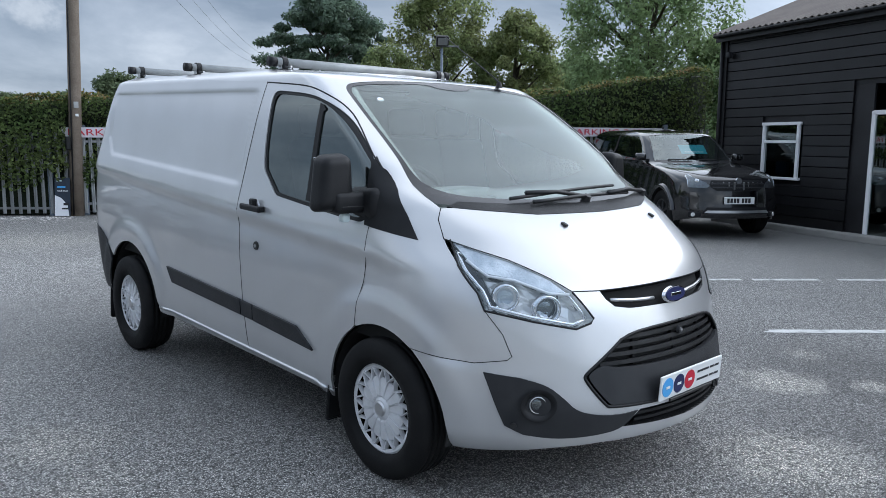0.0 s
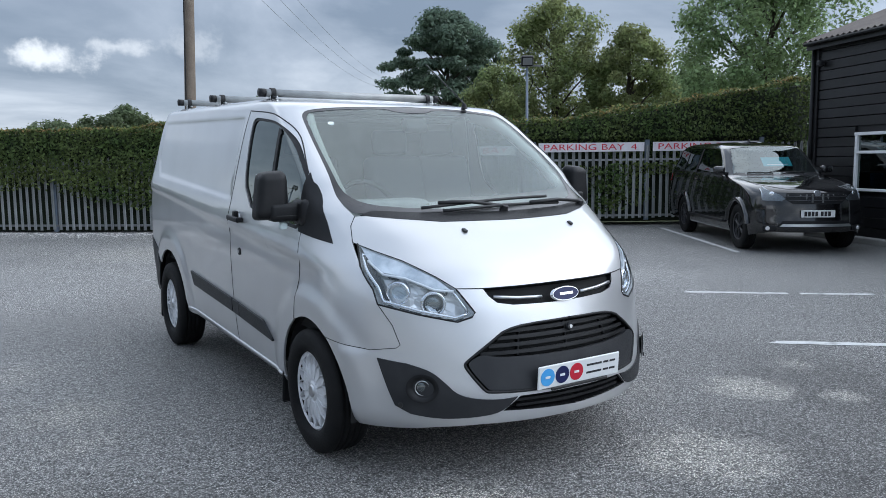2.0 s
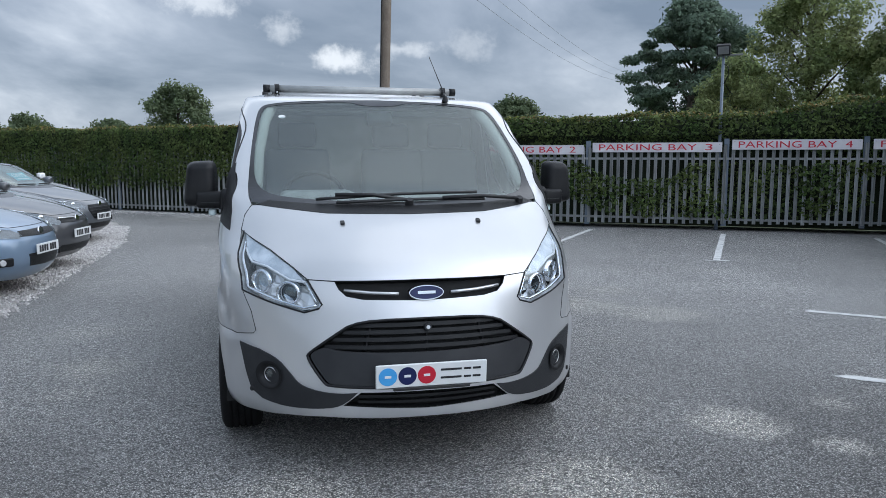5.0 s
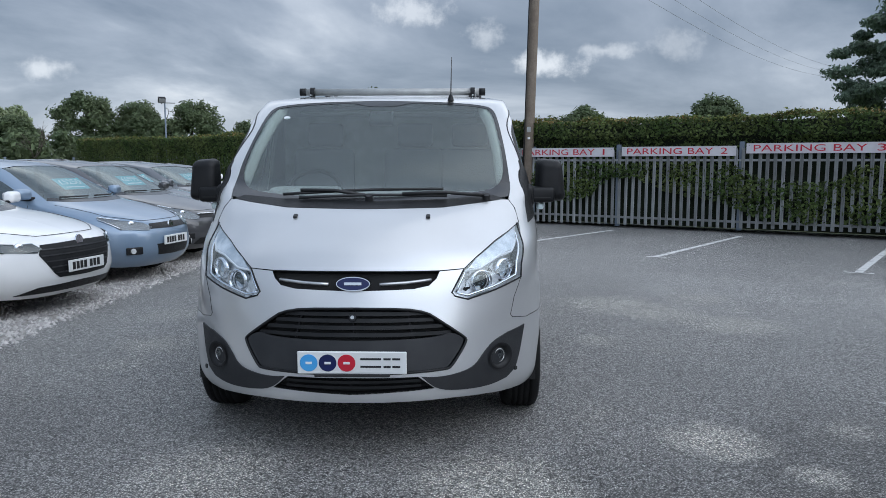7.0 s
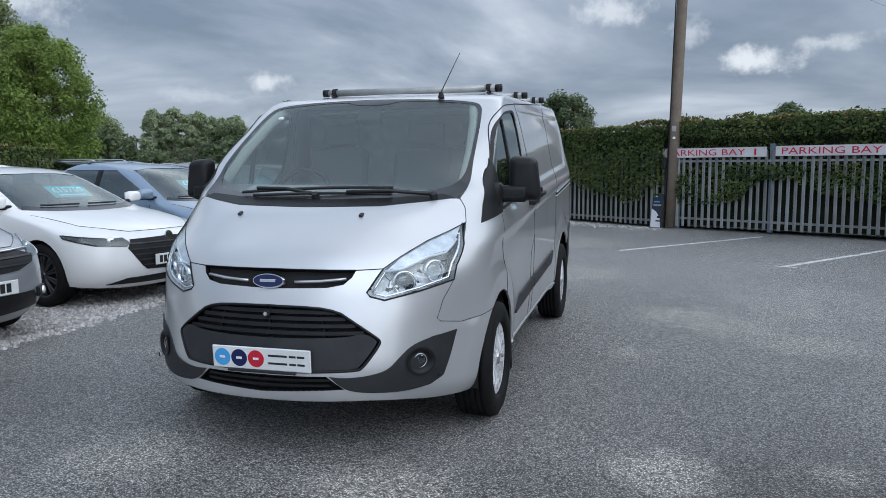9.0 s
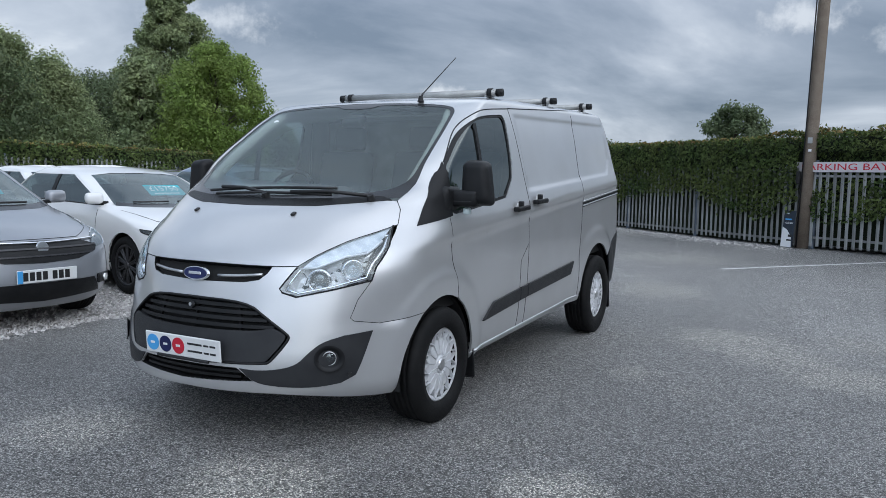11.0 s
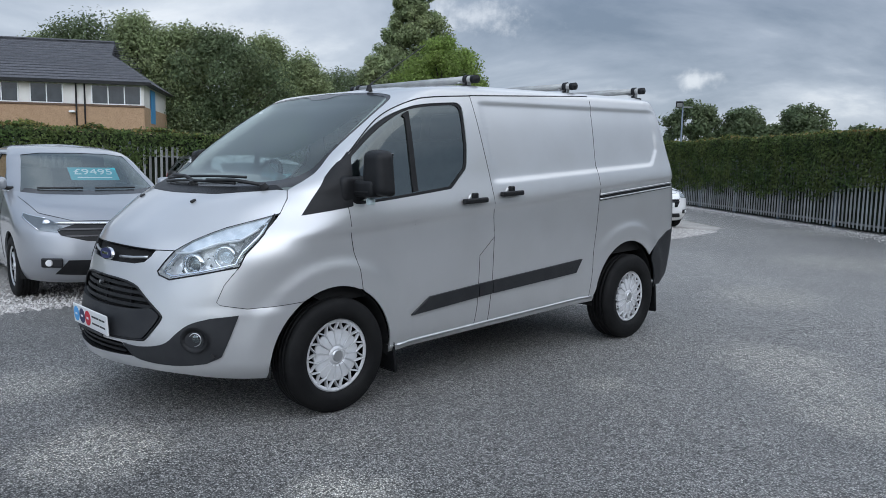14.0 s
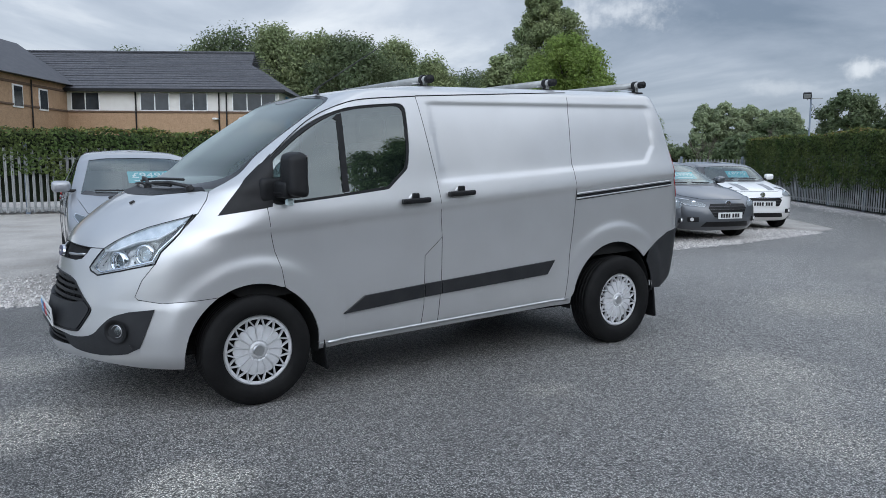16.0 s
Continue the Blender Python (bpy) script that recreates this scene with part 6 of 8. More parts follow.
    # headlamps
    lamp_in = [("f", 0.50, 0.815), ("f", 0.56, 0.795), ("f", 0.70, 0.828), ("f", 0.82, 0.868), ("s", -0.51, 0.935), ("s", -0.42, 1.02), ("s", -0.36, 1.08), ("f", 0.765, 1.06), ("f", 0.69, 1.02), ("f", 0.60, 0.955), ("f", 0.545, 0.91)]
    for sd, nm in ((1, "left"), (-1, "right")):
        head = skin(S, "headlamp", lamp, M_LENS, van, off=0.002, rim=0, sides=nm, label="clear headlamp cover")[0]
        v, f = skin_data(S, outline(S, lamp), GRID_U, GRID_Z, -0.065, 0, sd < 0)
        jr = np.random.RandomState(3)
        v = [tuple(np.array(p) + jr.uniform(-0.013, 0.013, 3)) for p in v]
        mesh_object("reflector", v, f, M_REFLECT, head, "faceted bright reflector", False)
        a = np.array(outline(S, lamp))
        t0, t1 = S.offset(a[:, 0], a[:, 1], np.full(len(a), -0.001)), S.offset(a[:, 0], a[:, 1], np.full(len(a), -0.065))
        nn = len(a)
        mesh_object("lamp_wall", [(sd * p[0], p[1], p[2]) for p in (*t0, *t1)], [(i, (i + 1) % nn, nn + (i + 1) % nn, nn + i) for i in range(nn)], M_REFLECT, head, "", False)
        # bright frame round the lamp, upper indicator band, projector, and dark fins at the outer end
        loop = np.array(outline(S, lamp_in))
        pp = S.offset(loop[:, 0], loop[:, 1], np.full(len(loop), -0.018))
        tube("bezel", [(sd * p[0], p[1], p[2]) for p in (*pp, pp[0])], 0.009, M_CHROME, head, seg=6)
        band = [("f", 0.56, 0.925), ("f", 0.62, 0.925), ("f", 0.72, 0.98), ("s", -0.50, 1.0), ("s", -0.40, 1.06), ("s", -0.325, 1.116), ("f", 0.773, 1.080), ("f", 0.70, 1.042), ("f", 0.60, 0.971)]
        v, f = skin_data(S, outline(S, band), GRID_U, GRID_Z, -0.008, 0.03, sd < 0)
        mesh_object("indicator_band", v, f, M_INDICATOR, head, "pale ribbed indicator lens", True)
        seam(S, "lamp_strip", [("f", 0.545, 0.915), ("f", 0.62, 0.922), ("f", 0.72, 0.975), ("s", -0.51, 0.99), ("s", -0.41, 1.05)], head, nm, 0.0065, M_WHITE, -0.010)
        seam(S, "lamp_gap", [("f", 0.535, 0.922), ("f", 0.475, 0.815), ("f", 0.49, 0.797), ("f", 0.555, 0.777), ("f", 0.70, 0.812), ("f", 0.835, 0.853), ("s", -0.50, 0.92), ("s", -0.40, 1.02), ("s", -0.318, 1.12)], head, nm, 0.0045, M_BLACKPLASTIC, 0.001)
        for i, (x, z, r, dy) in enumerate(((0.640, 0.868, 0.046, 0.0), (0.765, 0.918, 0.044, 0.02))):
            u, zz = S.u_of("f", x, z)
            c = S.offset(np.array([u]), np.array([zz]), np.array([-0.055]))[0]
            mm = pose(sd * c[0], c[1], c[2], 90, 0, sd * (28 + 14 * i))
            vv, ff = [], []
            for rr, h in ((r * 1.35, 0.0), (r * 1.25, 0.035), (r * 1.05, 0.03), (r, 0.01)):
                for k in range(28):
                    t = 2 * math.pi * k / 28
                    vv.append((rr * math.cos(t), rr * math.sin(t), h))
            for q in range(3):
                for k in range(28):
                    ff.append((q * 28 + k, q * 28 + (k + 1) % 28, (q + 1) * 28 + (k + 1) % 28, (q + 1) * 28 + k))
            bz = mesh_object("lamp_bowl", vv, ff, M_CHROME, head, "", True, mm)
            bm = bmesh.new()
            bmesh.ops.create_uvsphere(bm, u_segments=24, v_segments=12, radius=r * 0.82, matrix=Matrix.Diagonal((1, 1, 0.35, 1)))
            part("projector", bm, M_BULB, bz, "", True)
            part("lamp_back", cyl_bm(r * 1.02, r * 1.02, 0.003, 24), M_GREYPLASTIC if i == 0 else M_REFLECT, bz, m=pose(0, 0, -0.004))
        for i in range(4):
            y0 = -0.57 + 0.032 * i
            skin(S, "lamp_fin", [("s", y0, 0.875 + 0.03 * i), ("s", y0 + 0.014, 0.875 + 0.03 * i), ("s", y0 + 0.09, 0.985 + 0.028 * i), ("s", y0 + 0.076, 0.985 + 0.028 * i)], M_GREYPLASTIC, head, off=-0.02, rim=0.02, sides=nm)
    # added bright tube stands for the light caught by the sill's lower edge
    seam(S, "sill_edge", [("s", 0.44, 0.316), ("s", 1.115, 0.347), ("s", 2.38, 0.402)], van, radius=0.010, mat=M_SATIN, off=0.002, label="bright tube as a highlight along the sill edge")
    # washer jets, cowl, wipers
    for sd in (1, -1):
        part("washer_jet", box_bm(0.022, 0.032, 0.014, (0, 0, 0.006), 0.005), M_BLACK, van, m=pose(sd * 0.348, -0.545, 1.166, 24, 0, 0))
    cowl = [("f", 0, 1.206), ("f", 0.414, 1.212), ("f", 0.642, 1.234), ("f", 0.76, 1.248), ("f", 0.70, 1.268), ("f", 0.60, 1.262), ("f", 0.414, 1.25), ("f", 0, 1.242)]
    skin(S, "cowl", cowl, M_BLACKPLASTIC, van, off=0.002, rim=0.012)

    def on(x, z, o):
        u, zz = S.u_of("f", abs(x), z)
        p = S.offset(np.array([u]), np.array([zz]), np.array([o]))[0]
        return (math.copysign(p[0], x) if x else 0.0, p[1], p[2])
    for piv, tip, bl0, bl1 in ((0.02, (-0.36, 1.268), (0.42, 1.290), (-0.46, 1.262)), (0.66, (0.20, 1.250), (0.44, 1.256), (-0.36, 1.246))):
        w = tube("wiper", [on(piv, 1.252, 0.02), on((piv + tip[0]) / 2, (1.252 + tip[1]) / 2 + 0.006, 0.035), on(*tip, 0.035)], 0.011, M_BLACK, van, seg=6)
        pts = [on(bl0[0] + (bl1[0] - bl0[0]) * i / 8, bl0[1] + (bl1[1] - bl0[1]) * i / 8, 0.016 + 0.010 * math.sin(math.pi * i / 8)) for i in range(9)]
        tube("blade", pts, 0.009, M_BLACK, w, seg=6)
        part("pivot_cap", cyl_bm(0.024, 0.018, 0.03, 16), M_BLACK, w, m=Matrix.Translation(on(piv, 1.25, 0.0)) @ pose(0, 0, 0, 30, 0, 0))
    # door handles and locks
    for sd, y0, z0 in ((1, 1.045, 1.172), (1, 1.40, 1.213), (-1, 1.045, 1.172)):
        u, zz = S.u_of("s", y0, z0)
        p = S.offset(np.array([u]), np.array([zz]), np.array([0.0]))[0]
        m = pose(sd * p[0], p[1], p[2]) @ pose(0, 0, 0, 2.5, 0, 0)
        cup = part("handle_cup", cyl_bm(0.048, 0.040, 0.006, 28, pose(0, 0, 0, 0, sd * 90, 0) @ Matrix.Diagonal((1, 1, 1, 1))), M_SILVER, van, m=m)
        h = part("door_handle", box_bm(0.024, 0.205, 0.034, (sd * 0.034, 0.0, 0.0), 0.011, 3), M_BLACKPLASTIC, cup, "black plastic pull handle")
        part("handle_foot", box_bm(0.03, 0.035, 0.03, (sd * 0.016, -0.082, 0), 0.006), M_BLACKPLASTIC, cup)
        part("handle_foot", box_bm(0.03, 0.045, 0.05, (sd * 0.016, 0.0, 0.024), 0.008), M_BLACKPLASTIC, cup)
    u, zz = S.u_of("s", 1.065, 0.963)
    p = S.offset(np.array([u]), np.array([zz]), np.array([0.0]))[0]
    lk = part("door_lock", cyl_bm(0.024, 0.022, 0.008, 24, pose(0, 0, 0, 0, -90, 0)), M_BLACK, van, m=pose(-p[0], p[1], p[2]))
    part("lock_core", cyl_bm(0.010, 0.010, 0.011, 16, pose(0, 0, 0, 0, -90, 0)), M_SATIN, lk)
    # door mirrors
    for sd in (1, -1):
        bm = bmesh.new()
        bmesh.ops.create_cube(bm, size=1)
        for v in bm.verts:
            top = v.co.z > 0
            back = v.co.y > 0
            v.co.x *= 0.17 if top else 0.195
            v.co.y *= 0.11
            v.co.z *= 0.27
            if not back:
                v.co.x *= 0.80
                v.co.z *= 0.86
        bmesh.ops.bevel(bm, geom=bm.edges[:], offset=0.040, segments=5, affect="EDGES", profile=0.55)
        for v in bm.verts:
            # the outer lower corner bulges, the top falls towards the outside
            v.co.x += sd * 0.018 * max(0.0, -v.co.z / 0.135) * (1 if v.co.x * sd > 0 else 0.2)
            v.co.z -= 0.012 * max(0.0, v.co.x * sd / 0.09) * (1 if v.co.z > 0 else 0)
        mm = pose(sd * 1.06, 0.185, 1.345, 0, 0, sd * 6)
        mir = part("door_mirror", bm, M_BLACKPLASTIC, van, "black plastic door mirror", True, mm)
        part("mirror_glass", box_bm(0.135, 0.004, 0.19, (0, 0.056, 0.015), 0.001, 1), M_CHROME, mir)
        bm = box_bm(0.25, 0.12, 0.095, (-sd * 0.10, -0.005, -0.088), 0.022, 3)
        part("mirror_arm", bm, M_BLACKPLASTIC, mir, "", True)
        bm = box_bm(0.13, 0.22, 0.15, (-sd * 0.180, -0.03, -0.095), 0.035, 3)
        part("mirror_foot", bm, M_BLACKPLASTIC, mir, "", True)
        part("arm_seam", box_bm(0.17, 0.124, 0.005, (-sd * 0.09, -0.005, -0.105), 0.001, 1), M_BLACK, mir)
        bm = box_bm(0.04, 0.045, 0.04, (-sd * 0.055, 0.005, -0.160), 0.012, 3)
        part("side_indicator", bm, M_PALE, mir, "clear indicator lens", True)
    # wheels and mud flaps
    for sd in (1, -1):
        for y0, z0, r in ((0.0, 0.325, 0.327), (2.925, 0.345, 0.347)):
            m = pose(sd * 0.865, y0, z0) if sd > 0 else pose(sd * 0.865, y0, z0, 0, 0, 180)
            wheel("wheel", r, 0.215, 0.208, van, m)
        part("mud_flap", box_bm(0.24, 0.012, 0.20, (0, 0, 0), 0.01, 1), M_BLACKPLASTIC, van, m=pose(sd * 0.83, 0.425, 0.245, 8, 0, 0))
        part("mud_flap", box_bm(0.24, 0.012, 0.26, (0, 0, 0), 0.01, 1), M_BLACKPLASTIC, van, m=pose(sd * 0.83, 3.345, 0.29, 8, 0, 0))
    # cab inside
    part("headliner", box_bm(1.24, 0.40, 0.02, (0, 1.12, 1.80), 0.008, 1), M_HEADLINER, van, "pale cab headliner")
    for sd in (1, -1):
        tube("pillar_trim", [(sd * 0.76, -0.02, 1.33), (sd * 0.745, 0.22, 1.52), (sd * 0.705, 0.47, 1.70), (sd * 0.66, 0.62, 1.80)], 0.035, M_HEADLINER, van, seg=8)
    for x in (-0.48, 0.18, 0.58):
        seat = part("seat", box_bm(0.44, 0.50, 0.16, (0, 0, 0), 0.05, 3), M_CLOTH, van, "", True, pose(x, 0.75, 0.86))
        part("backrest", box_bm(0.44, 0.14, 0.62, (0, 0, 0.31), 0.05, 3), M_CLOTH, seat, "", True, pose(0, 0.24, 0.08, -12, 0, 0))
        part("headrest", box_bm(0.26, 0.09, 0.17, (0, 0, 0), 0.035, 3), M_CLOTH, seat, "", True, pose(0, 0.40, 0.79, -8, 0, 0))
    bm = box_bm(1.62, 0.42, 0.30, (0, 0, 0), 0.09, 4)
    part("dashboard", bm, M_DASH, van, "", True, pose(0, 0.10, 1.10, 12, 0, 0))
    part("dash_hood", box_bm(0.42, 0.26, 0.10, (0, 0, 0), 0.04, 3), M_DASH, van, "", True, pose(-0.42, 0.10, 1.255))
    v, f = [], []
    for i in range(32):
        t = 2 * math.pi * i / 32
        for k in range(8):
            q = 2 * math.pi * k / 8
            r = 0.185 + 0.016 * math.cos(q)
            v.append((r * math.cos(t), r * math.sin(t), 0.016 * math.sin(q)))
    for i in range(32):
        for k in range(8):
            f.append((i * 8 + k, ((i + 1) % 32) * 8 + k, ((i + 1) % 32) * 8 + (k + 1) % 8, i * 8 + (k + 1) % 8))
    sw = mesh_object("steering_wheel", v, f, M_BLACKPLASTIC, van, "", True, pose(-0.42, 0.34, 1.235, 62, 0, 0))
    part("steering_hub", box_bm(0.15, 0.11, 0.04, (0, 0, 0), 0.02, 2), M_BLACKPLASTIC, sw)
    part("steering_spoke", box_bm(0.36, 0.035, 0.02, (0, 0, 0), 0.008, 1), M_BLACKPLASTIC, sw)
    # aerial
    ae = part("aerial", cyl_bm(0.022, 0.012, 0.035, 16), M_BLACKPLASTIC, van, "thin black whip aerial", m=pose(0.45, 0.60, 1.855))
    tube("aerial_spring", [(0, 0, 0.03), (0, 0.03, 0.055)], 0.006, M_BLACK, ae, seg=8)
    tube("aerial_whip", [(0, 0.03, 0.055), (0, 0.48, 0.345)], 0.004, M_BLACK, ae, seg=6, radius_end=0.003)
    return van


build_van()


def roof_bar(y, z):
    """A round aluminium bar on two clamped feet."""
    bar = thing("roof_bar", "round aluminium roof bar with black end caps on the van roof", "roof bar", pose(0, y, z), "roof bars on the van")
    tube("bar", [(-0.665, 0, 0), (0.665, 0, 0)], 0.026, M_BAR, bar, seg=20)
    drop = z - 1.8845 - 0.03 * y
    for s in (1, -1):
        tube("end_cap", [(s * 0.655, 0, 0), (s * 0.70, 0, 0)], 0.028, M_BLACKPLASTIC, bar, seg=20)
        foot = part("foot", box_bm(0.030, 0.055, drop, (0, 0, -drop / 2), 0.008, 2), M_BLACKPLASTIC, bar, m=pose(s * 0.605, 0, 0))
        part("foot_pad", box_bm(0.085, 0.11, 0.014, (0, 0, -drop + 0.006), 0.005, 1), M_BLACKPLASTIC, foot)
        part("clamp", cyl_bm(0.034, 0.034, 0.032, 20, pose(-0.016, 0, 0, 0, 90, 0)), M_BLACKPLASTIC, foot)
        part("strap_plate", box_bm(0.006, 0.035, drop, (s * 0.02, 0, -drop / 2), 0.002, 1), M_SATIN, foot, "bright steel strap")
        part("bolt", cyl_bm(0.006, 0.006, 0.06, 8, pose(0, -0.03, -drop * 0.55, 90, 0, 0)), M_SATIN, foot)
    return bar


for y0, z0 in ((1.33, 1.978), (2.43, 2.018), (3.40, 2.055)):
    roof_bar(y0, z0)


# ---- parked cars ----
CAR_U = sorted(set([round(v, 4) for v in (*np.linspace(0, 1, 25), *np.linspace(1, 2, 31), *np.linspace(2, 3, 10))]))
CAR_Z = [round(v, 3) for v in np.arange(0.1, 2.0, 0.05)]
M_CARWHITE = paint("white_car_paint", (0.80, 0.80, 0.79), rough=0.3, dirt=(0.6, 0.6, 0.58))
M_CARBLUE = paint("light_blue_car_paint", (0.20, 0.28, 0.38), metal=0.35, rough=0.35)
M_CARDEEP = paint("deep_blue_car_paint", (0.03, 0.07, 0.22), metal=0.3, rough=0.32)
M_CARGREY = paint("dark_grey_car_paint", (0.055, 0.056, 0.062), metal=0.35, rough=0.35)
M_CARMID = paint("mid_grey_car_paint", (0.10, 0.11, 0.125), metal=0.4, rough=0.35)
M_CARSILVER = paint("silver_car_paint", (0.31, 0.325, 0.35), metal=0.45, rough=0.36)
M_CARBLACK = paint("black_car_paint", (0.004, 0.004, 0.005), rough=0.15, dirt=(0.01, 0.01, 0.01), coat=1.0, spec=0.5)
M_ALLOYDARK = material("dark_alloy", (0.05, 0.05, 0.055), rough=0.35, metal=0.6, second=(0.09, 0.09, 0.09), scale=10)
M_ALLOY = material("silver_alloy", (0.55, 0.56, 0.57), rough=0.35, metal=0.5, second=(0.4, 0.4, 0.4), scale=10)
M_CARGLASS = glass("car_glass", (0.66, 0.72, 0.72), 0.15)


def car(label, x, y, phi, paint_mat, L=4.2, W=0.88, H=1.46, hf=0.74, hb=0.98, wy=1.02, ry=1.95, ax=(0.86, 3.40), wheel_r=0.315, rim=0.20, roof_mat=None, price="", lamps=(0.42, 0.64, 0.52, 0.80, 0.62),
        grille=None, intake=None, alloy=None, tail=0.55, name="car", belt=0.05, stripes=False, chrome=False, spokes=7, fog=True, plate_z=0.42, plate_blue=False):
    """A hatchback-like car. Its nose touches y = 0 and looks to -y before it is turned; lamps: inner x, inner z low, side y, outer z high, side z low."""
    c = thing(name, label, "pickup truck" if name == "pickup" else "car", pose(x, y, 0, 0, 0, phi + 90))
    zr = H - 0.085
    S = Shell(
        front=[(0.16, 0.20), (0.26, 0.07), (0.42, 0.0), (0.56, 0.015), (hf - 0.07, 0.055), (hf, 0.15), (hf + (hb - hf) * 0.55, 0.15 + (wy - 0.15) * 0.42), (hb, wy), (hb + (zr - hb) * 0.5, wy + (ry - wy) * 0.5),
               (zr, ry), (H - 0.03, ry + 0.28), (H, ry + 0.7)],
        corner=[(0.16, 0.55), (0.45, 0.62), (hf, 0.62), (hb - 0.05, 0.58), (hb + 0.08, 0.42), (zr, 0.34), (H, 0.5)],
        power=[(0.16, 2.3), (hb - 0.05, 2.25), (hb + 0.1, 2.5), (H, 2.6)],
        width=[(0.16, W - 0.10), (0.30, W - 0.03), (0.52, W - 0.005), (0.70, W), (0.86, W - 0.015), (hb + 0.02, W - 0.06), (hb + (zr - hb) * 0.5, W - 0.135), (zr, W - 0.225), (H - 0.03, W - 0.29), (H, W - 0.40)],
        rear=[(0.16, L - 0.15), (0.40, L), (0.70, L - 0.01), (hb, L - 0.05), (hb + (zr - hb) * 0.5, L - 0.05 - tail * 0.4), (zr, L - tail), (H, L - tail - 0.25)],
        rear_corner=0.35)
    bz = hb + 0.012
    yA0, yA1 = wy + 0.36, ry + 0.22
    yC0, yC1 = L - 0.42, L - tail - 0.22
    yB = (yA0 + yC0) / 2 + 0.05
    r = wheel_r + 0.045
    wz = wheel_r
    a1, a2 = arc(ax[0], wz, r, 195, -15, 14), arc(ax[1], wz, r, 195, -15, 14)
    low = 0.19 if wheel_r < 0.34 else 0.34
    body = ([("f", 0, low), ("f", 0.45, low), ("f", 0.62, low + 0.01)] + a1 + a2 + [("u", 2.4, low + 0.06), ("u", 3, low + 0.06), ("u", 3, hb + 0.06), ("u", 2.3, hb + 0.06), ("s", yC0, bz + belt), ("s", yB, bz + belt * 0.55), ("s", yA0, bz),
                                            ("s", wy + 0.24, hb + 0.015), ("f", W - 0.17, hb + 0.005), ("f", 0.5, hb - 0.012), ("f", 0, hb - 0.02)])
    kw = dict(us=CAR_U, zs=CAR_Z, step=0.06)
    skin(S, "body", body, paint_mat, c, rim=0.02, **kw)
    rm = roof_mat or paint_mat
    top = [("f", 0, zr), ("f", 0.35, zr - 0.005), ("f", W - 0.31, zr - 0.03), ("s", yA1 - 0.10, zr - 0.035), ("s", yA1, zr - 0.025), ("s", yC1, zr - 0.02), ("u", 2.3, zr - 0.03), ("u", 3, zr - 0.03), ("u", 3, H - 0.002), ("u", 0, H - 0.002)]
    v, f = skin_data(S, outline(S, top, 0.06), CAR_U, CAR_Z, 0, 0)
    v2, f2 = skin_data(S, outline(S, top, 0.06), CAR_U, CAR_Z, 0, 0, True)
    n = len(v)
    v, f = v + v2, f + [tuple(i + n for i in q) for q in f2]
    us = np.array(CAR_U)
    b = len(v)
    for px, py, pz in S.at(us, np.full(len(us), H - 0.002)):
        v += [(px * k / 3, py, pz + 0.02 * (1 - (k / 3) ** 2)) for k in range(-3, 4)]
    f += [(b + 7 * i + k, b + 7 * i + k + 1, b + 7 * i + k + 8, b + 7 * i + k + 7) for i in range(len(us) - 1) for k in range(6)]
    mesh_object("roof", v, f, rm, c, "", True)
    # pillars
    skin(S, "windscreen_pillar", [("f", W - 0.17, hb + 0.005), ("s", wy + 0.24, hb + 0.015), ("s", yA0, bz), ("s", yA1, zr - 0.025), ("s", yA1 - 0.10, zr - 0.035), ("f", W - 0.31, zr - 0.03)], rm if not roof_mat else M_CARBLACK, c, sides="pair", **kw)
    skin(S, "door_pillar", [("s", yB - 0.04, bz + belt * 0.5), ("s", yB + 0.05, bz + belt * 0.6), ("s", yB + 0.02, zr - 0.022), ("s", yB - 0.06, zr - 0.022)], M_BLACKPLASTIC, c, sides="pair", **kw)
    skin(S, "rear_pillar", [("s", yC0, bz + belt), ("u", 2.3, hb + 0.06), ("u", 2.3, zr - 0.03), ("s", yC1, zr - 0.02)], rm if not roof_mat else M_CARBLACK, c, sides="pair", **kw)
    # glass
    skin(S, "windscreen", [("f", 0, hb - 0.02), ("f", 0.5, hb - 0.012), ("f", W - 0.17, hb + 0.005), ("f", W - 0.31, zr - 0.03), ("f", 0.35, zr - 0.005), ("f", 0, zr)], M_CARGLASS, c, off=-0.004, rim=0, **kw)
    skin(S, "windscreen_edge", [("f", 0, hb - 0.02), ("f", 0.5, hb - 0.012), ("f", W - 0.17, hb + 0.005), ("f", W - 0.22, hb + 0.045), ("f", 0.5, hb + 0.028), ("f", 0, hb + 0.02)], M_FRIT, c, off=0.001, rim=0, **kw)
    skin(S, "door_window", [("s", yA0, bz), ("s", yB - 0.04, bz + belt * 0.5), ("s", yB - 0.06, zr - 0.022), ("s", yA1, zr - 0.025)], M_SIDEGLASS, c, off=-0.006, rim=0, sides="pair", **kw)
    skin(S, "rear_side_window", [("s", yB + 0.05, bz + belt * 0.6), ("s", yC0, bz + belt), ("s", yC1, zr - 0.02), ("s", yB + 0.02, zr - 0.022)], M_SIDEGLASS, c, off=-0.006, rim=0, sides="pair", **kw)
    skin(S, "rear_window", [("u", 2.3, hb + 0.06), ("u", 3, hb + 0.06), ("u", 3, zr - 0.03), ("u", 2.3, zr - 0.03)], M_SIDEGLASS, c, off=-0.004, rim=0, **kw)
    seam(S, "window_trim", [("s", yA0, bz), ("s", yB, bz + belt * 0.55), ("s", yC0, bz + belt)], c, radius=0.008, mat=M_BLACKPLASTIC if not chrome else M_CHROME)
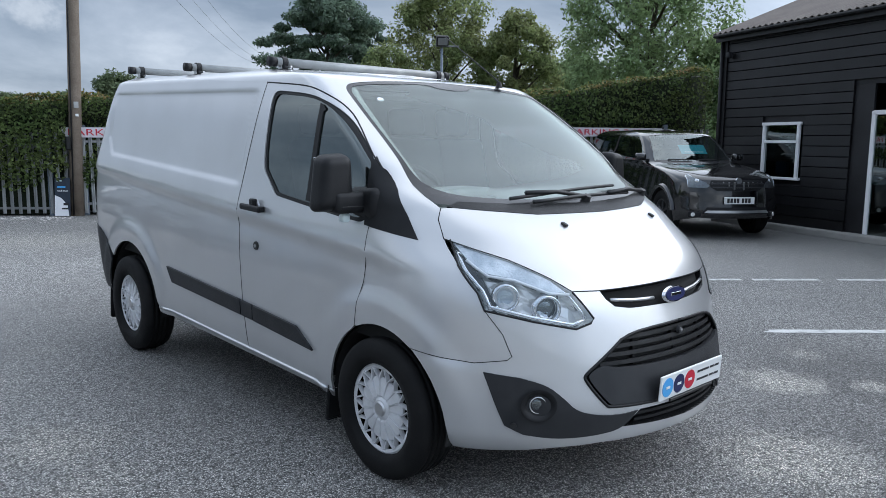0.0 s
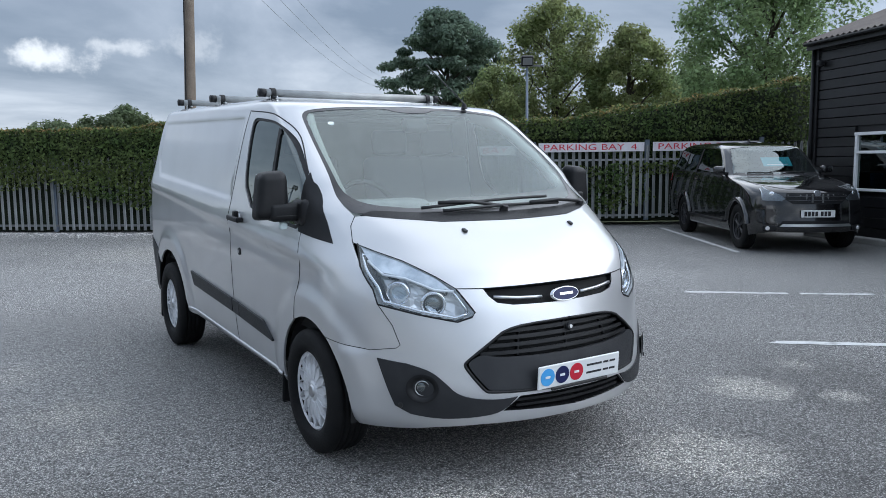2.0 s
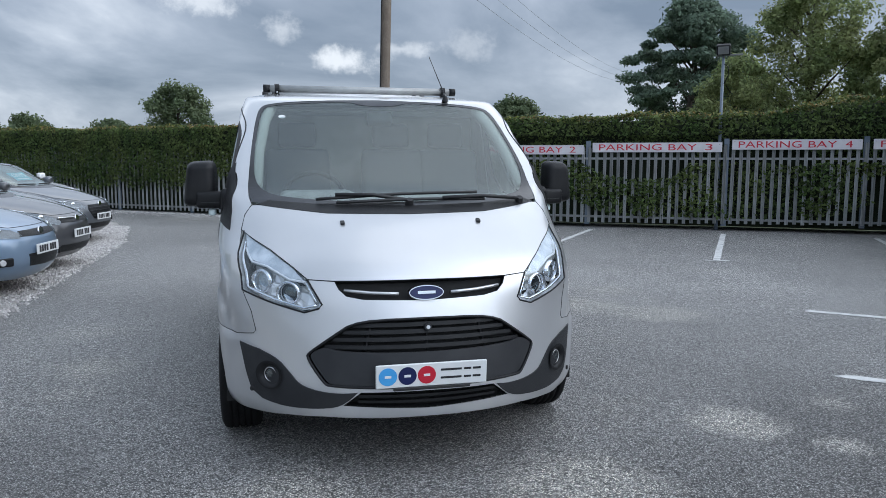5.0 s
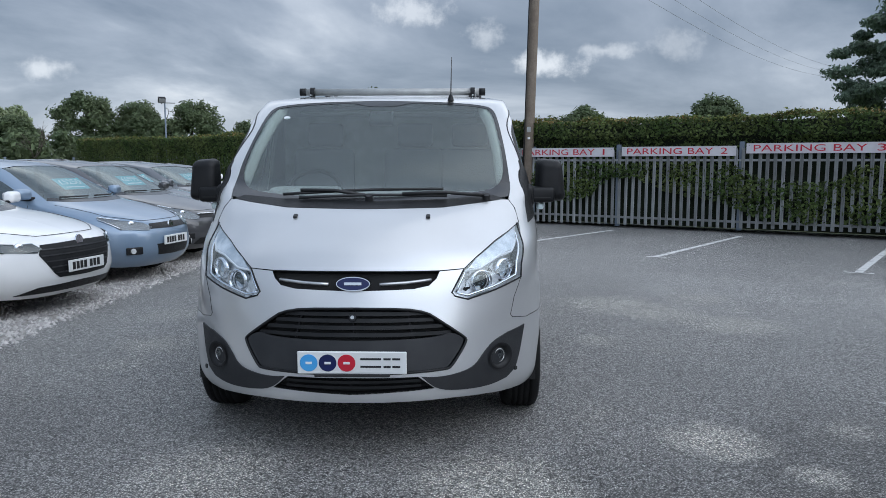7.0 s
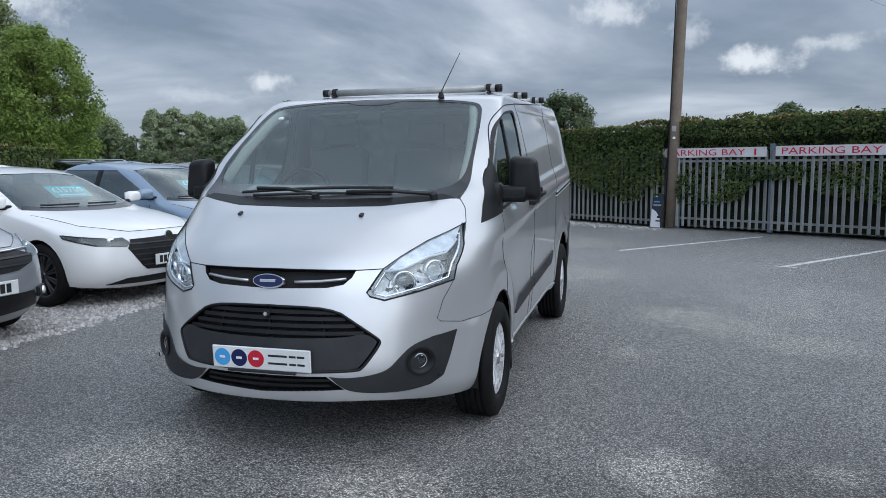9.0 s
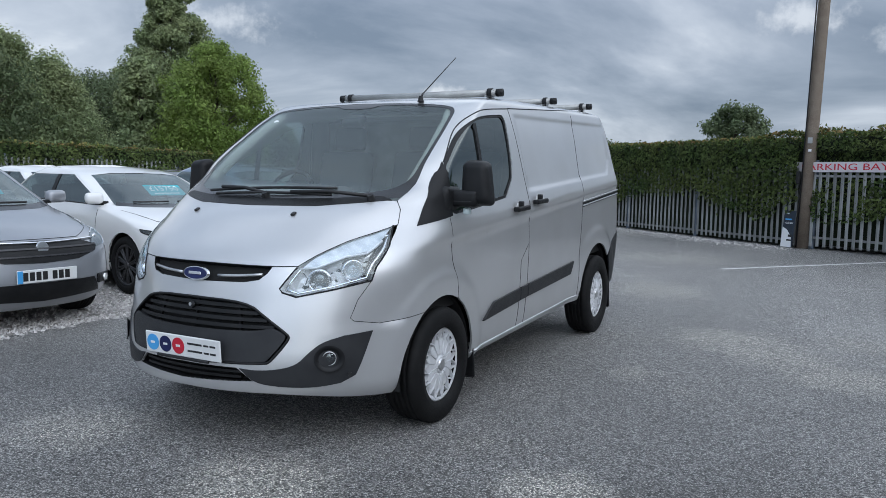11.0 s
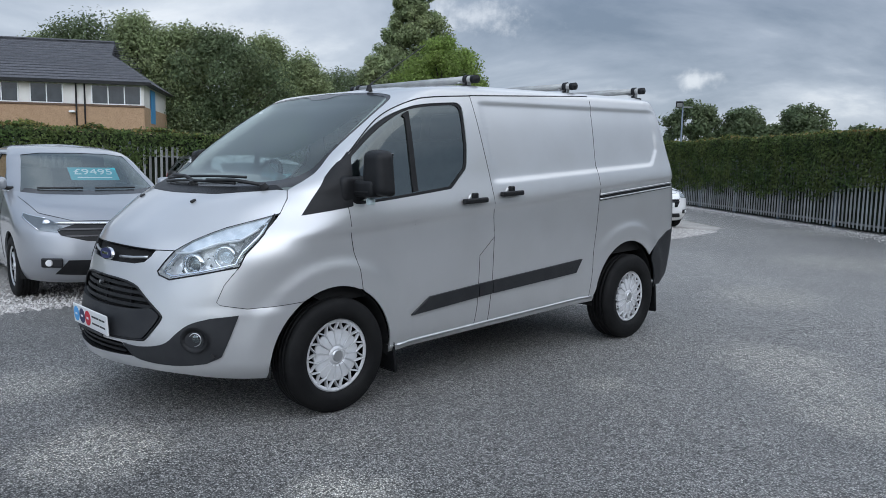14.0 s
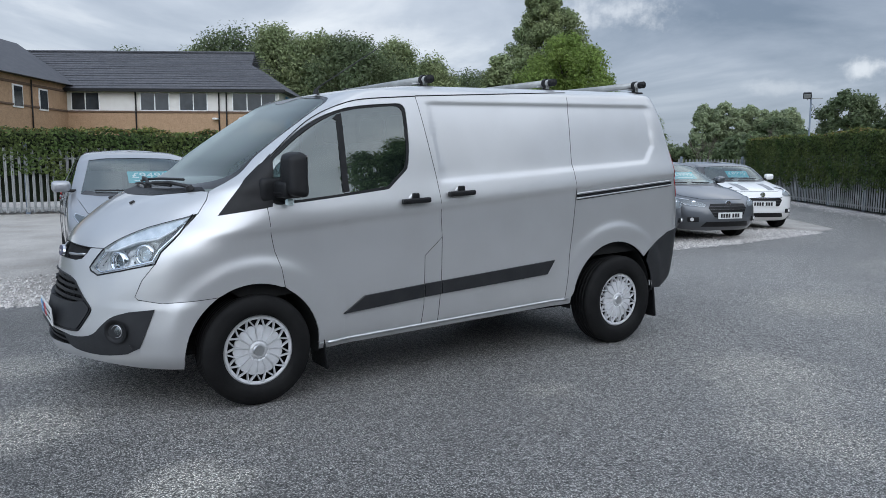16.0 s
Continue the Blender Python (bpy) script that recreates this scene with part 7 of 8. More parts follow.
    # gaps of bonnet and doors
    seam(S, "bonnet_gap", [("f", 0, hf + 0.005), ("f", 0.40, hf + 0.005), ("f", W - 0.20, hf + 0.07), ("f", W - 0.13, hb - 0.04)], c, radius=0.0028)
    for yy in (yA0 + 0.02, yB, yC0 - 0.30):
        seam(S, "door_gap", [("s", yy, bz + belt * 0.5), ("s", yy + 0.02, 0.6), ("s", yy - 0.02, 0.34)], c, radius=0.0028)
    for yy in (yB - 0.16, yC0 - 0.36):
        u, zz = S.u_of("s", yy, hb - 0.10)
        p = S.at(u, zz)
        for sd in (1, -1):
            part("door_handle", box_bm(0.03, 0.17, 0.03, (0, 0, 0), 0.01, 1), paint_mat, c, m=pose(sd * (p[0] + 0.012), p[1], p[2]))
    # lamps
    lx, lz, ly, oz, olz = lamps
    lamp = [("f", lx, lz), ("f", lx + 0.05, lz - 0.035), ("f", W - 0.16, olz), ("s", ly, oz - 0.02), ("s", ly + 0.04, oz + 0.01), ("f", W - 0.24, oz - 0.03), ("f", lx + 0.06, lz + 0.055)]
    for sd, nm in ((1, "left"), (-1, "right")):
        h = skin(S, "headlamp", lamp, M_LENS, c, off=0.012, rim=0.012, sides=nm, label="clear headlamp", **kw)[0]
        v, f = skin_data(S, outline(S, lamp, 0.06), CAR_U, CAR_Z, 0.004, 0, sd < 0)
        mesh_object("reflector", v, f, M_BLACKPLASTIC if paint_mat in (M_CARWHITE,) and not stripes else M_ALLOYGREY, h, "", True)
        seam(S, "lamp_trim", lamp[2:6], h, nm, 0.006, M_CHROME if paint_mat is not M_CARWHITE else M_BLACKPLASTIC, 0.008)
        u, zz = S.u_of("f", (lx + W - 0.16) / 2 + 0.03, (lz + oz) / 2 - 0.01)
        p = S.offset(np.array([u]), np.array([zz]), np.array([-0.006]))[0]
        bm = bmesh.new()
        bmesh.ops.create_uvsphere(bm, u_segments=16, v_segments=8, radius=0.042, matrix=Matrix.Diagonal((1, 0.4, 1, 1)))
        part("bulb_dome", bm, M_CHROME, h, "", True, pose(sd * p[0], p[1], p[2], 0, 0, sd * 35))
        if fog:
            u, zz = S.u_of("f", W - 0.24, 0.40)
            p = S.offset(np.array([u]), np.array([zz]), np.array([0.002]))[0]
            fg = part("fog_lamp", box_bm(0.20, 0.03, 0.09, (0, 0, 0), 0.014, 2), M_BLACKPLASTIC, c, m=pose(sd * p[0], p[1], p[2], 0, 0, sd * 36))
            part("lens", cyl_bm(0.035, 0.03, 0.02, 16, pose(0, 0, 0, 90, 0, 0)), M_REFLECT, fg, m=pose(sd * 0.02, -0.008, 0))
    g = grille or [("f", 0, hf - 0.03), ("f", 0.36, hf - 0.035), ("f", 0.40, hf - 0.09), ("f", 0, hf - 0.10)]
    skin(S, "grille", g, M_BLACKPLASTIC, c, off=0.006, rim=0.012, **kw)
    zs_ = [q[2] for q in g]
    xs_ = [q[1] for q in g]
    if max(zs_) - min(zs_) > 0.12:
        k = int((max(zs_) - min(zs_)) / 0.05)
        for i in range(1, k):
            z = min(zs_) + (max(zs_) - min(zs_)) * i / k
            wd = max([a[1] + (b[1] - a[1]) * (z - a[2]) / (b[2] - a[2]) for a, b in zip(g, g[1:] + g[:1]) if (a[2] - z) * (b[2] - z) < 0] or [0.2]) - 0.012
            skin(S, "grille_slat", [("f", 0, z - 0.006), ("f", wd, z - 0.006), ("f", wd, z + 0.006), ("f", 0, z + 0.006)], M_ALLOYDARK, c, off=0.014, rim=0.008, **kw)
    if chrome:
        seam(S, "grille_bar", [("f", 0, max(zs_) - 0.02), ("f", max(xs_), max(zs_) - 0.01)], c, radius=0.011, mat=M_CHROME, off=0.012)
    it = intake or [("f", 0, 0.36), ("f", 0.44, 0.36), ("f", 0.50, 0.27), ("f", 0, 0.27)]
    skin(S, "lower_intake", it, M_BLACKPLASTIC, c, off=0.006, rim=0.012, **kw)
    f0 = float(S.val("front", np.array(hf - 0.06)))
    part("badge", cyl_bm(0.055, 0.05, 0.012, 24, pose(0, 0, 0, 90, 0, 0)), M_CHROME, c, "round chrome badge", m=pose(0, f0 - 0.004, hf - 0.06, -8, 0, 0))
    # number plate, its characters as bars
    f1 = float(S.val("front", np.array(plate_z)))
    pl = part("number_plate", box_bm(0.52, 0.012, 0.111, (0, 0, 0), 0.004, 1), M_PLATE, c, "white number plate with dark bars", m=pose(0, f1 - 0.020, plate_z))
    for i in range(7):
        xx = -0.19 + 0.055 * i + (0.03 if i > 3 else 0)
        part("plate_bar", box_bm(0.042, 0.003, 0.072, (0, 0, 0), 0.0008, 1), M_BLACK, pl, m=pose(xx, -0.0065, 0))
    if plate_blue:
        part("plate_band", box_bm(0.045, 0.003, 0.105, (0, 0, 0), 0.0008, 1), M_LIGHTBLUE, pl, m=pose(-0.235, -0.0065, 0))
    # mirrors, wheels, arches, cabin
    u, zz = S.u_of("s", yA0 + 0.02, hb + 0.04)
    p = S.at(u, zz)
    for sd in (1, -1):
        mir = part("door_mirror", box_bm(0.20, 0.12, 0.13, (0, 0, 0), 0.045, 3), paint_mat, c, "", True, pose(sd * (p[0] + 0.13), p[1] + 0.02, p[2] + 0.05, 0, 0, sd * 10))
        part("mirror_arm", box_bm(0.10, 0.05, 0.035, (-sd * 0.11, 0, -0.05), 0.012, 2), M_BLACKPLASTIC, mir)
        part("mirror_glass", box_bm(0.16, 0.004, 0.10, (0, 0.0595, 0), 0.001, 1), M_CHROME, mir)
        for ay in ax:
            m = pose(sd * (W - 0.115), ay, wz) if sd > 0 else pose(-(W - 0.115), ay, wz, 0, 0, 180)
            wheel("wheel", wheel_r, 0.205, rim, c, m, spokes=spokes, trim=alloy or M_ALLOY, style="alloy")
            vv, ff = lathe_data([(sd * (W - 0.03), r), (sd * (W - 0.34), r), (sd * (W - 0.35), 0.05)], 24)
            mesh_object("arch_liner", *used_only(vv, [q for q in ff if all(vv[i][2] > -0.1 for i in q)]), M_DARK, c, "", False, pose(0, ay, wz))
    part("floor_pan", box_bm(2 * W - 0.5, L - 0.9, 0.10, (0, L / 2, low + 0.08), 0.03), M_DARK, c)
    part("cabin_floor", box_bm(2 * W - 0.28, yC0 - wy, 0.3, (0, (yC0 + wy) / 2 + 0.1, hb - 0.42), 0.03), M_CLOTH, c)
    part("dashboard", box_bm(2 * W - 0.36, 0.5, 0.22, (0, wy + 0.42, hb - 0.10), 0.07, 3), M_GREYPLASTIC, c, "", True)
    for sx in (-0.36, 0.36):
        st = part("seat_back", box_bm(0.46, 0.14, 0.62, (0, 0, 0), 0.05, 2), M_CLOTH, c, "", True, pose(sx, yB - 0.10, hb - 0.06, -14, 0, 0))
        part("headrest", box_bm(0.26, 0.09, 0.16, (0, 0, 0), 0.03, 2), M_CLOTH, st, "", True, pose(0, 0.03, 0.40))
    part("rear_seat", box_bm(2 * W - 0.5, 0.16, 0.6, (0, yC0 - 0.35, hb - 0.08), 0.05, 2), M_CLOTH, c)
    for i, sx in enumerate((-0.32, 0.22)):
        pts = []
        for j in range(6):
            u, zz = S.u_of("f", abs(sx + 0.42 * (j / 5 - 0.5)), hb + 0.035)
            q = S.offset(np.array([u]), np.array([zz]), np.array([0.014]))[0]
            pts.append((math.copysign(q[0], sx + 0.42 * (j / 5 - 0.5)), q[1], q[2]))
        tube("wiper", pts, 0.010, M_BLACK, c, seg=5)
    if price:
        zc = hb + (zr - hb) * 0.45
        yc = wy + (ry - wy) * 0.45 + (0.07 if name == "car" else 0.14)
        card = part("price_card", box_bm(0.50, 0.006, 0.24, (0, 0, 0), 0.002, 1), M_TEAL, c, "teal price card inside the windscreen", m=pose(0.10, yc, zc, -(90 - math.degrees(math.atan2(zr - hb, ry - wy))) * 0.85, 0, 0))
        if price != "card":
            text_mesh("price_text", price, 0.15, M_PALE, card, pose(0, -0.004, 0.03, 90, 0, 0), 0.40)
        part("print_bar", box_bm(0.36, 0.002, 0.018, (0, -0.004, -0.075), 0.0005, 1), M_PALE, card)
    if stripes:
        for sx in (0.30,):
            skin(S, "bonnet_stripe", [("f", sx - 0.09, hf + 0.03), ("f", sx + 0.06, hf + 0.03), ("f", sx + 0.09, hb - 0.05), ("f", sx - 0.07, hb - 0.05)], M_CARMID, c, off=0.003, rim=0, sides="pair", **kw)
    if name == "pickup":
        skin(S, "skid_bar", [("f", 0, 0.47), ("f", 0.50, 0.47), ("f", 0.54, 0.43), ("f", 0, 0.43)], M_SATIN, c, off=0.03, rim=0.03, label="satin silver skid bar", **kw)
        for sd in (1, -1):
            part("side_step", box_bm(0.10, 1.9, 0.05, (sd * 0.90, 2.45, 0.42), 0.02, 2), M_BLACKPLASTIC, c)
            for i in range(5):
                part("grille_tooth", box_bm(0.028, 0.03, 0.13, (sd * (0.08 + 0.085 * i), 0.035 + 0.02 * i, 0.86), 0.006, 1), M_ALLOYGREY, c)
            for ay in ax:
                v, f = lathe_data([(sd * (W - 0.02), r - 0.005), (sd * (W + 0.035), r), (sd * (W + 0.035), r + 0.05), (sd * (W - 0.02), r + 0.07)], 40)
                mesh_object("arch_flare", *used_only(v, [q for q in f if all(v[i][2] > 0.02 for i in q)]), M_CARBLACK, c, "", True, pose(0, ay, wz))
            seam(S, "canopy_gap", [("s", yC0 - 0.75, zr - 0.03), ("s", yC0 - 0.72, hb - 0.02), ("s", yC0 + 0.2, hb + 0.02)], c, radius=0.006)
        part("roof_aerial", cyl_bm(0.03, 0.01, 0.05, 12), M_BLACKPLASTIC, c, m=pose(0, 2.9, H + 0.02))
    skin(S, "tail_lamp", [("u", 2.05, hb - 0.02), ("u", 2.45, hb - 0.02), ("u", 2.45, hb - 0.22), ("u", 2.05, hb - 0.16)], M_REDLENS, c, off=0.008, rim=0.01, sides="pair", **kw)
    return c


big_grille = [("f", 0, 0.70), ("f", 0.46, 0.69), ("f", 0.50, 0.60), ("f", 0.38, 0.42), ("f", 0.33, 0.38), ("f", 0, 0.37)]
car("white hatchback with dark alloy wheels and a teal price card", -3.16, 2.80, -10, M_CARWHITE, L=4.46, W=0.90, H=1.44, hf=0.76, hb=0.97, wy=1.15, ry=2.2, ax=(0.93, 3.65), wheel_r=0.325, rim=0.235, price="£15750", grille=big_grille,
    lamps=(0.46, 0.655, 0.56, 0.735, 0.64), intake=[("f", 0, 0.315), ("f", 0.5, 0.30), ("f", 0.66, 0.24), ("f", 0, 0.24)], alloy=M_ALLOYDARK, spokes=10, fog=False, plate_z=0.47, tail=0.7)
car("light blue hatchback parked on the gravel strip", -3.08, 4.95, -10, M_CARBLUE, L=3.95, W=0.86, H=1.49, price="£5250", lamps=(0.36, 0.665, 0.52, 0.79, 0.655), plate_z=0.50, intake=[("f", 0, 0.47), ("f", 0.34, 0.46), ("f", 0.30, 0.33), ("f", 0, 0.32)])
car("dark grey hatchback with chrome grille bars and price card", -3.10, 6.80, -10, M_CARGREY, L=3.95, W=0.86, H=1.48, price="£6995", lamps=(0.40, 0.66, 0.55, 0.82, 0.66), chrome=True, plate_z=0.50)
car("grey hatchback standing between other cars on gravel", -3.75, 8.70, -10, M_CARMID, L=4.1, W=0.87, H=1.46, price="£7295", plate_z=0.48)
hex_grille = [("f", 0, 0.68), ("f", 0.36, 0.675), ("f", 0.40, 0.60), ("f", 0.30, 0.44), ("f", 0, 0.43)]
car("dark grey hatchback with honeycomb grille and clear headlamps", -3.47, 10.27, -14, M_CARMID, L=4.3, W=0.89, H=1.45, price="£9995", grille=hex_grille, lamps=(0.44, 0.65, 0.55, 0.77, 0.65), plate_z=0.47)
car("white small car with black roof and grey bonnet stripes", -4.57, 12.87, -28, M_CARWHITE, L=3.82, W=0.86, H=1.41, hf=0.80, hb=1.0, wy=1.1, ry=1.75, roof_mat=M_CARBLACK, stripes=True, price="£8995", lamps=(0.46, 0.74, 0.45, 0.87, 0.70), plate_z=0.55,
    grille=[("f", 0, 0.69), ("f", 0.40, 0.68), ("f", 0.44, 0.62), ("f", 0.36, 0.50), ("f", 0, 0.49)], chrome=True, tail=0.35)
car("silver hatchback with teal price card and chrome grille bar", -3.08, 0.37, -5, M_CARSILVER, L=4.0, W=0.85, H=1.52, hf=0.78, hb=1.02, wy=0.95, ry=1.9, price="£9495", lamps=(0.50, 0.72, 0.55, 0.83, 0.70), chrome=True, plate_z=0.49,
    grille=[("f", 0, 0.77), ("f", 0.40, 0.755), ("f", 0.56, 0.707), ("f", 0.53, 0.657), ("f", 0.32, 0.603), ("f", 0, 0.59)], intake=[("f", 0, 0.425), ("f", 0.48, 0.425), ("f", 0.58, 0.29), ("f", 0, 0.26)], plate_blue=True, wheel_r=0.305)
car("glossy black pickup with rear canopy and black alloy wheels", 8.72, 3.02, -124, M_CARBLACK, name="pickup", price="card", L=5.25, W=0.91, H=1.78, hf=1.0, hb=1.20, wy=1.35, ry=2.15, ax=(0.92, 3.92), wheel_r=0.375, rim=0.225, alloy=M_ALLOYDARK, spokes=6,
    lamps=(0.46, 0.86, 0.40, 1.02, 0.83), chrome=False, plate_z=0.63, tail=0.35, belt=0.04, grille=[("f", 0, 0.95), ("f", 0.44, 0.945), ("f", 0.47, 0.86), ("f", 0.36, 0.78), ("f", 0, 0.775)], intake=[("f", 0, 0.52), ("f", 0.5, 0.52), ("f", 0.58, 0.42), ("f", 0, 0.42)])

# second row, of which little more than the roofs shows
suv = car("black estate car with silver roof rails on the gravel", -12.4, 15.3, -10, M_CARBLACK, L=4.5, W=0.90, H=1.62, hf=0.85, hb=1.05, plate_z=0.5, tail=0.35)
for sd in (1, -1):
    tube("roof_rail", [(sd * 0.58, 2.0, 1.60), (sd * 0.60, 2.2, 1.655), (sd * 0.60, 3.6, 1.655), (sd * 0.58, 3.8, 1.60)], 0.018, M_SATIN, suv, "silver roof rail")
car("blue hatchback parked behind the front row of cars", -8.7, 11.9, -10, M_CARDEEP, L=4.0, W=0.86, H=1.42, plate_z=0.48)
car("dark grey saloon parked behind the front row of cars", -8.7, 8.9, -10, M_CARGREY, L=4.3, W=0.88, H=1.41, plate_z=0.48, price="card")
car("white hatchback parked behind the front row of cars", -7.9, 5.0, -10, M_CARWHITE, L=4.2, W=0.88, H=1.45, plate_z=0.48, stripes=False)
car("dark grey hatchback beside the palisade fence", -12.7, 6.9, -10, M_CARGREY, L=4.1, W=0.88, H=1.47, plate_z=0.48)


# ---- trees ----
M_BARK = material("tree_bark", (0.06, 0.048, 0.036), rough=0.95, second=(0.11, 0.095, 0.08), scale=6, grain=0.3, grain_scale=30, bump=0.5, bump_scale=20)
# far and poplar greens are lightened: distance haze is put into the leaf colour
LEAVES = {
    "far": leaf_material("far_leaves_hazed", (0.12, 0.165, 0.085), (0.16, 0.195, 0.105), 0.3, 0.4, 0.5),
    "pine": leaf_material("pine_needles", (0.12, 0.175, 0.13), (0.155, 0.21, 0.145), 0.6, 0.5, 0.5),
    "oak": leaf_material("broad_leaves", (0.20, 0.26, 0.11), (0.29, 0.31, 0.14), 0.5, 0.5, 0.6),
    "ash": leaf_material("pale_leaves", (0.21, 0.30, 0.15), (0.27, 0.35, 0.17), 0.4, 0.45, 0.6),
    "poplar": leaf_material("poplar_leaves_hazed", (0.30, 0.36, 0.22), (0.36, 0.41, 0.25), 0.3, 0.35, 0.5),
    "lime": leaf_material("bright_leaves", (0.20, 0.29, 0.075), (0.26, 0.33, 0.10), 0.4, 0.45, 0.6),
    "birch": leaf_material("birch_leaves", (0.23, 0.29, 0.15), (0.29, 0.33, 0.17), 0.3, 0.45, 0.5),
}


def tree(x, y, h, spread, kind, seed, clumps=40, leaves=70, leaf=0.22, low=0.25, label="", trunk=0.22):
    """A tapered trunk with limbs, and clumps of small leaves of uneven outline with gaps."""
    r = random.Random(seed)
    t = thing("tree", label, "tree", pose(x, y, -0.05), "trees round the yard")
    v, f = tube_data([(0, 0, 0), (r.uniform(-0.2, 0.2), r.uniform(-0.2, 0.2), h * 0.35), (r.uniform(-0.3, 0.3), r.uniform(-0.3, 0.3), h * 0.65), (0, 0, h * 0.92)], trunk, 8, 0.03)
    centres = []
    clumps = int(clumps * 2.2)
    for i in range(clumps):
        q = (i + 0.5) / clumps
        z = h * (low + (1 - low) * q)
        # envelope: full in the lower middle, drawn in at the top
        if kind == "pine":
            env = spread * (0.55 + 0.45 * math.sin(math.pi * min(1, 0.15 + q * 0.9))) * (0.55 if q > 0.92 else 1)
        elif kind == "spire":
            env = spread * (1 - q) ** 1.15 + 0.25
        elif kind == "birch":
            env = spread * (1 - 0.80 * q ** 1.25) * (0.80 + 0.20 * math.sin(q * 9 + seed))
        else:
            env = spread * math.sqrt(max(0.05, 1 - (2 * q - 0.85) ** 2 * 0.72))
        a = r.uniform(0, 2 * math.pi)
        d = env * (0.12 + 0.83 * math.sqrt(r.random()))
        centres.append((d * math.cos(a), d * math.sin(a), z + r.uniform(-0.04, 0.04) * h, r.uniform(0.5, 1.0) * spread * (0.24 if kind == "pine" else 0.29 * (1 - 0.25 * q) if kind == "birch" else 0.19 * (1.15 - q) if kind == "spire" else 0.27)))
    for cx, cy, cz, cr in centres[::4]:
        b = len(v)
        z0 = max(h * 0.15, cz - math.hypot(cx, cy) * 0.8)
        v2, f2 = tube_data([(0, 0, z0), (cx * 0.5, cy * 0.5, (z0 + cz) / 2 + 0.1), (cx, cy, cz)], trunk * 0.30, 5, 0.015)
        v += v2
        f += [tuple(i + b for i in q) for q in f2]
    mesh_object("trunk", v, f, M_BARK, t, "", True)
    rn = np.random.RandomState(seed)
    C = np.repeat(np.array(centres), leaves, axis=0)
    d = rn.normal(0, 1, (len(C), 3))
    d /= np.linalg.norm(d, axis=1, keepdims=True)
    flat = 0.45 if kind == "pine" else 0.85
    rad = C[:, 3] * (0.25 + 0.95 * rn.random(len(C)) ** 0.7)
    p = C[:, :3] + d * np.array((1, 1, flat)) * rad[:, None]
    if kind in ("birch", "spire"):
        p[:, 2] -= 0.25 * rad * rn.random(len(C))
    leaf_cloud("crown", p, d + np.array((0, 0, 0.5)), leaf * rn.uniform(0.5, 1.3, len(C)), rn, LEAVES["birch" if kind == "spire" else kind], t, "", 0.5)
    return t


def polar(ex, ey, azimuth, dist):
    return ex + dist * math.sin(radians(azimuth)), ey + dist * math.cos(radians(azimuth))


tx, ty = polar(-2.7, -3.4, 33.6, 52)
tree(tx, ty, 11.0, 4.3, "pine", 1, 60, 330, 0.15, 0.36, "dark spreading pine tree behind the hedge", 0.3)
tx, ty = polar(-2.7, -3.4, 41.8, 40)
tree(tx, ty, 9.2, 2.9, "oak", 2, 60, 230, 0.10, 0.2, "broadleaf tree with ragged yellow-green crown", 0.25)
tx, ty = polar(-2.7, -3.4, 47.2, 38)
tree(tx, ty, 7.4, 2.3, "oak", 3, 55, 220, 0.10, 0.15, "bushy broadleaf tree behind the hedge", 0.22)
tx, ty = polar(-2.7, -3.4, 37.6, 37)
tree(tx, ty, 5.6, 2.2, "oak", 31, 36, 240, 0.09, 0.15, "low bushy tree under the pine", 0.16)
tx, ty = polar(-2.7, -3.4, 56.4, 33)
tree(tx, ty, 11.0, 3.4, "ash", 4, 80, 240, 0.10, 0.12, "tall leafy ash tree beside the workshop", 0.28)
tx, ty = polar(-2.7, -3.4, 62.5, 32)
tree(tx, ty, 5.6, 2.4, "ash", 5, 60, 190, 0.10, 0.12, "leafy green tree behind the workshop", 0.25)
tx, ty = polar(-2.7, -3.4, 51.5, 42)
tree(tx, ty, 5.8, 2.8, "ash", 6, 50, 220, 0.11, 0.12, "dense green tree in the tree belt", 0.25)
# far round-headed trees over the hedge
for i, (a, e, w) in enumerate(((-26.2, 4.3, 3.6), (-22.8, 3.8, 3.2), (-19.3, 3.9, 3.6), (-15.5, 2.5, 3.0), (9.3, 3.7, 3.4), (7.3, 2.9, 3.4), (-6.2, 4.7, 4.2), (18.2, 4.2, 3.2), (14.6, 2.8, 2.6), (4.5, 2.6, 3.4), (0.5, 2.4, 3.0), (11.5, 2.7, 2.8), (21.5, 2.6, 3), (-30.5, 2.7, 3.0), (-10.5, 2.4, 2.6))):
    tx, ty = polar(0.5, -4.5, a, 105)
    tree(tx, ty, 1.5 + 105 * math.tan(radians(e)), w * 1.2, "far", 40 + i, 46, 150, 0.25, 0.08, "distant round-headed tree beyond the hedge", 0.3)
# row of poplars, their pale green partly painted haze
for i in range(6):
    tx, ty = polar(1.8, -4.2, -36.2 + 1.05 * i, 125)
    tree(tx, ty, 9.6 - 0.25 * i + 0.5 * (i % 2), 2.9, "poplar", 70 + i, 44, 130, 0.26, 0.04, "pale green poplar in a distant row", 0.25)
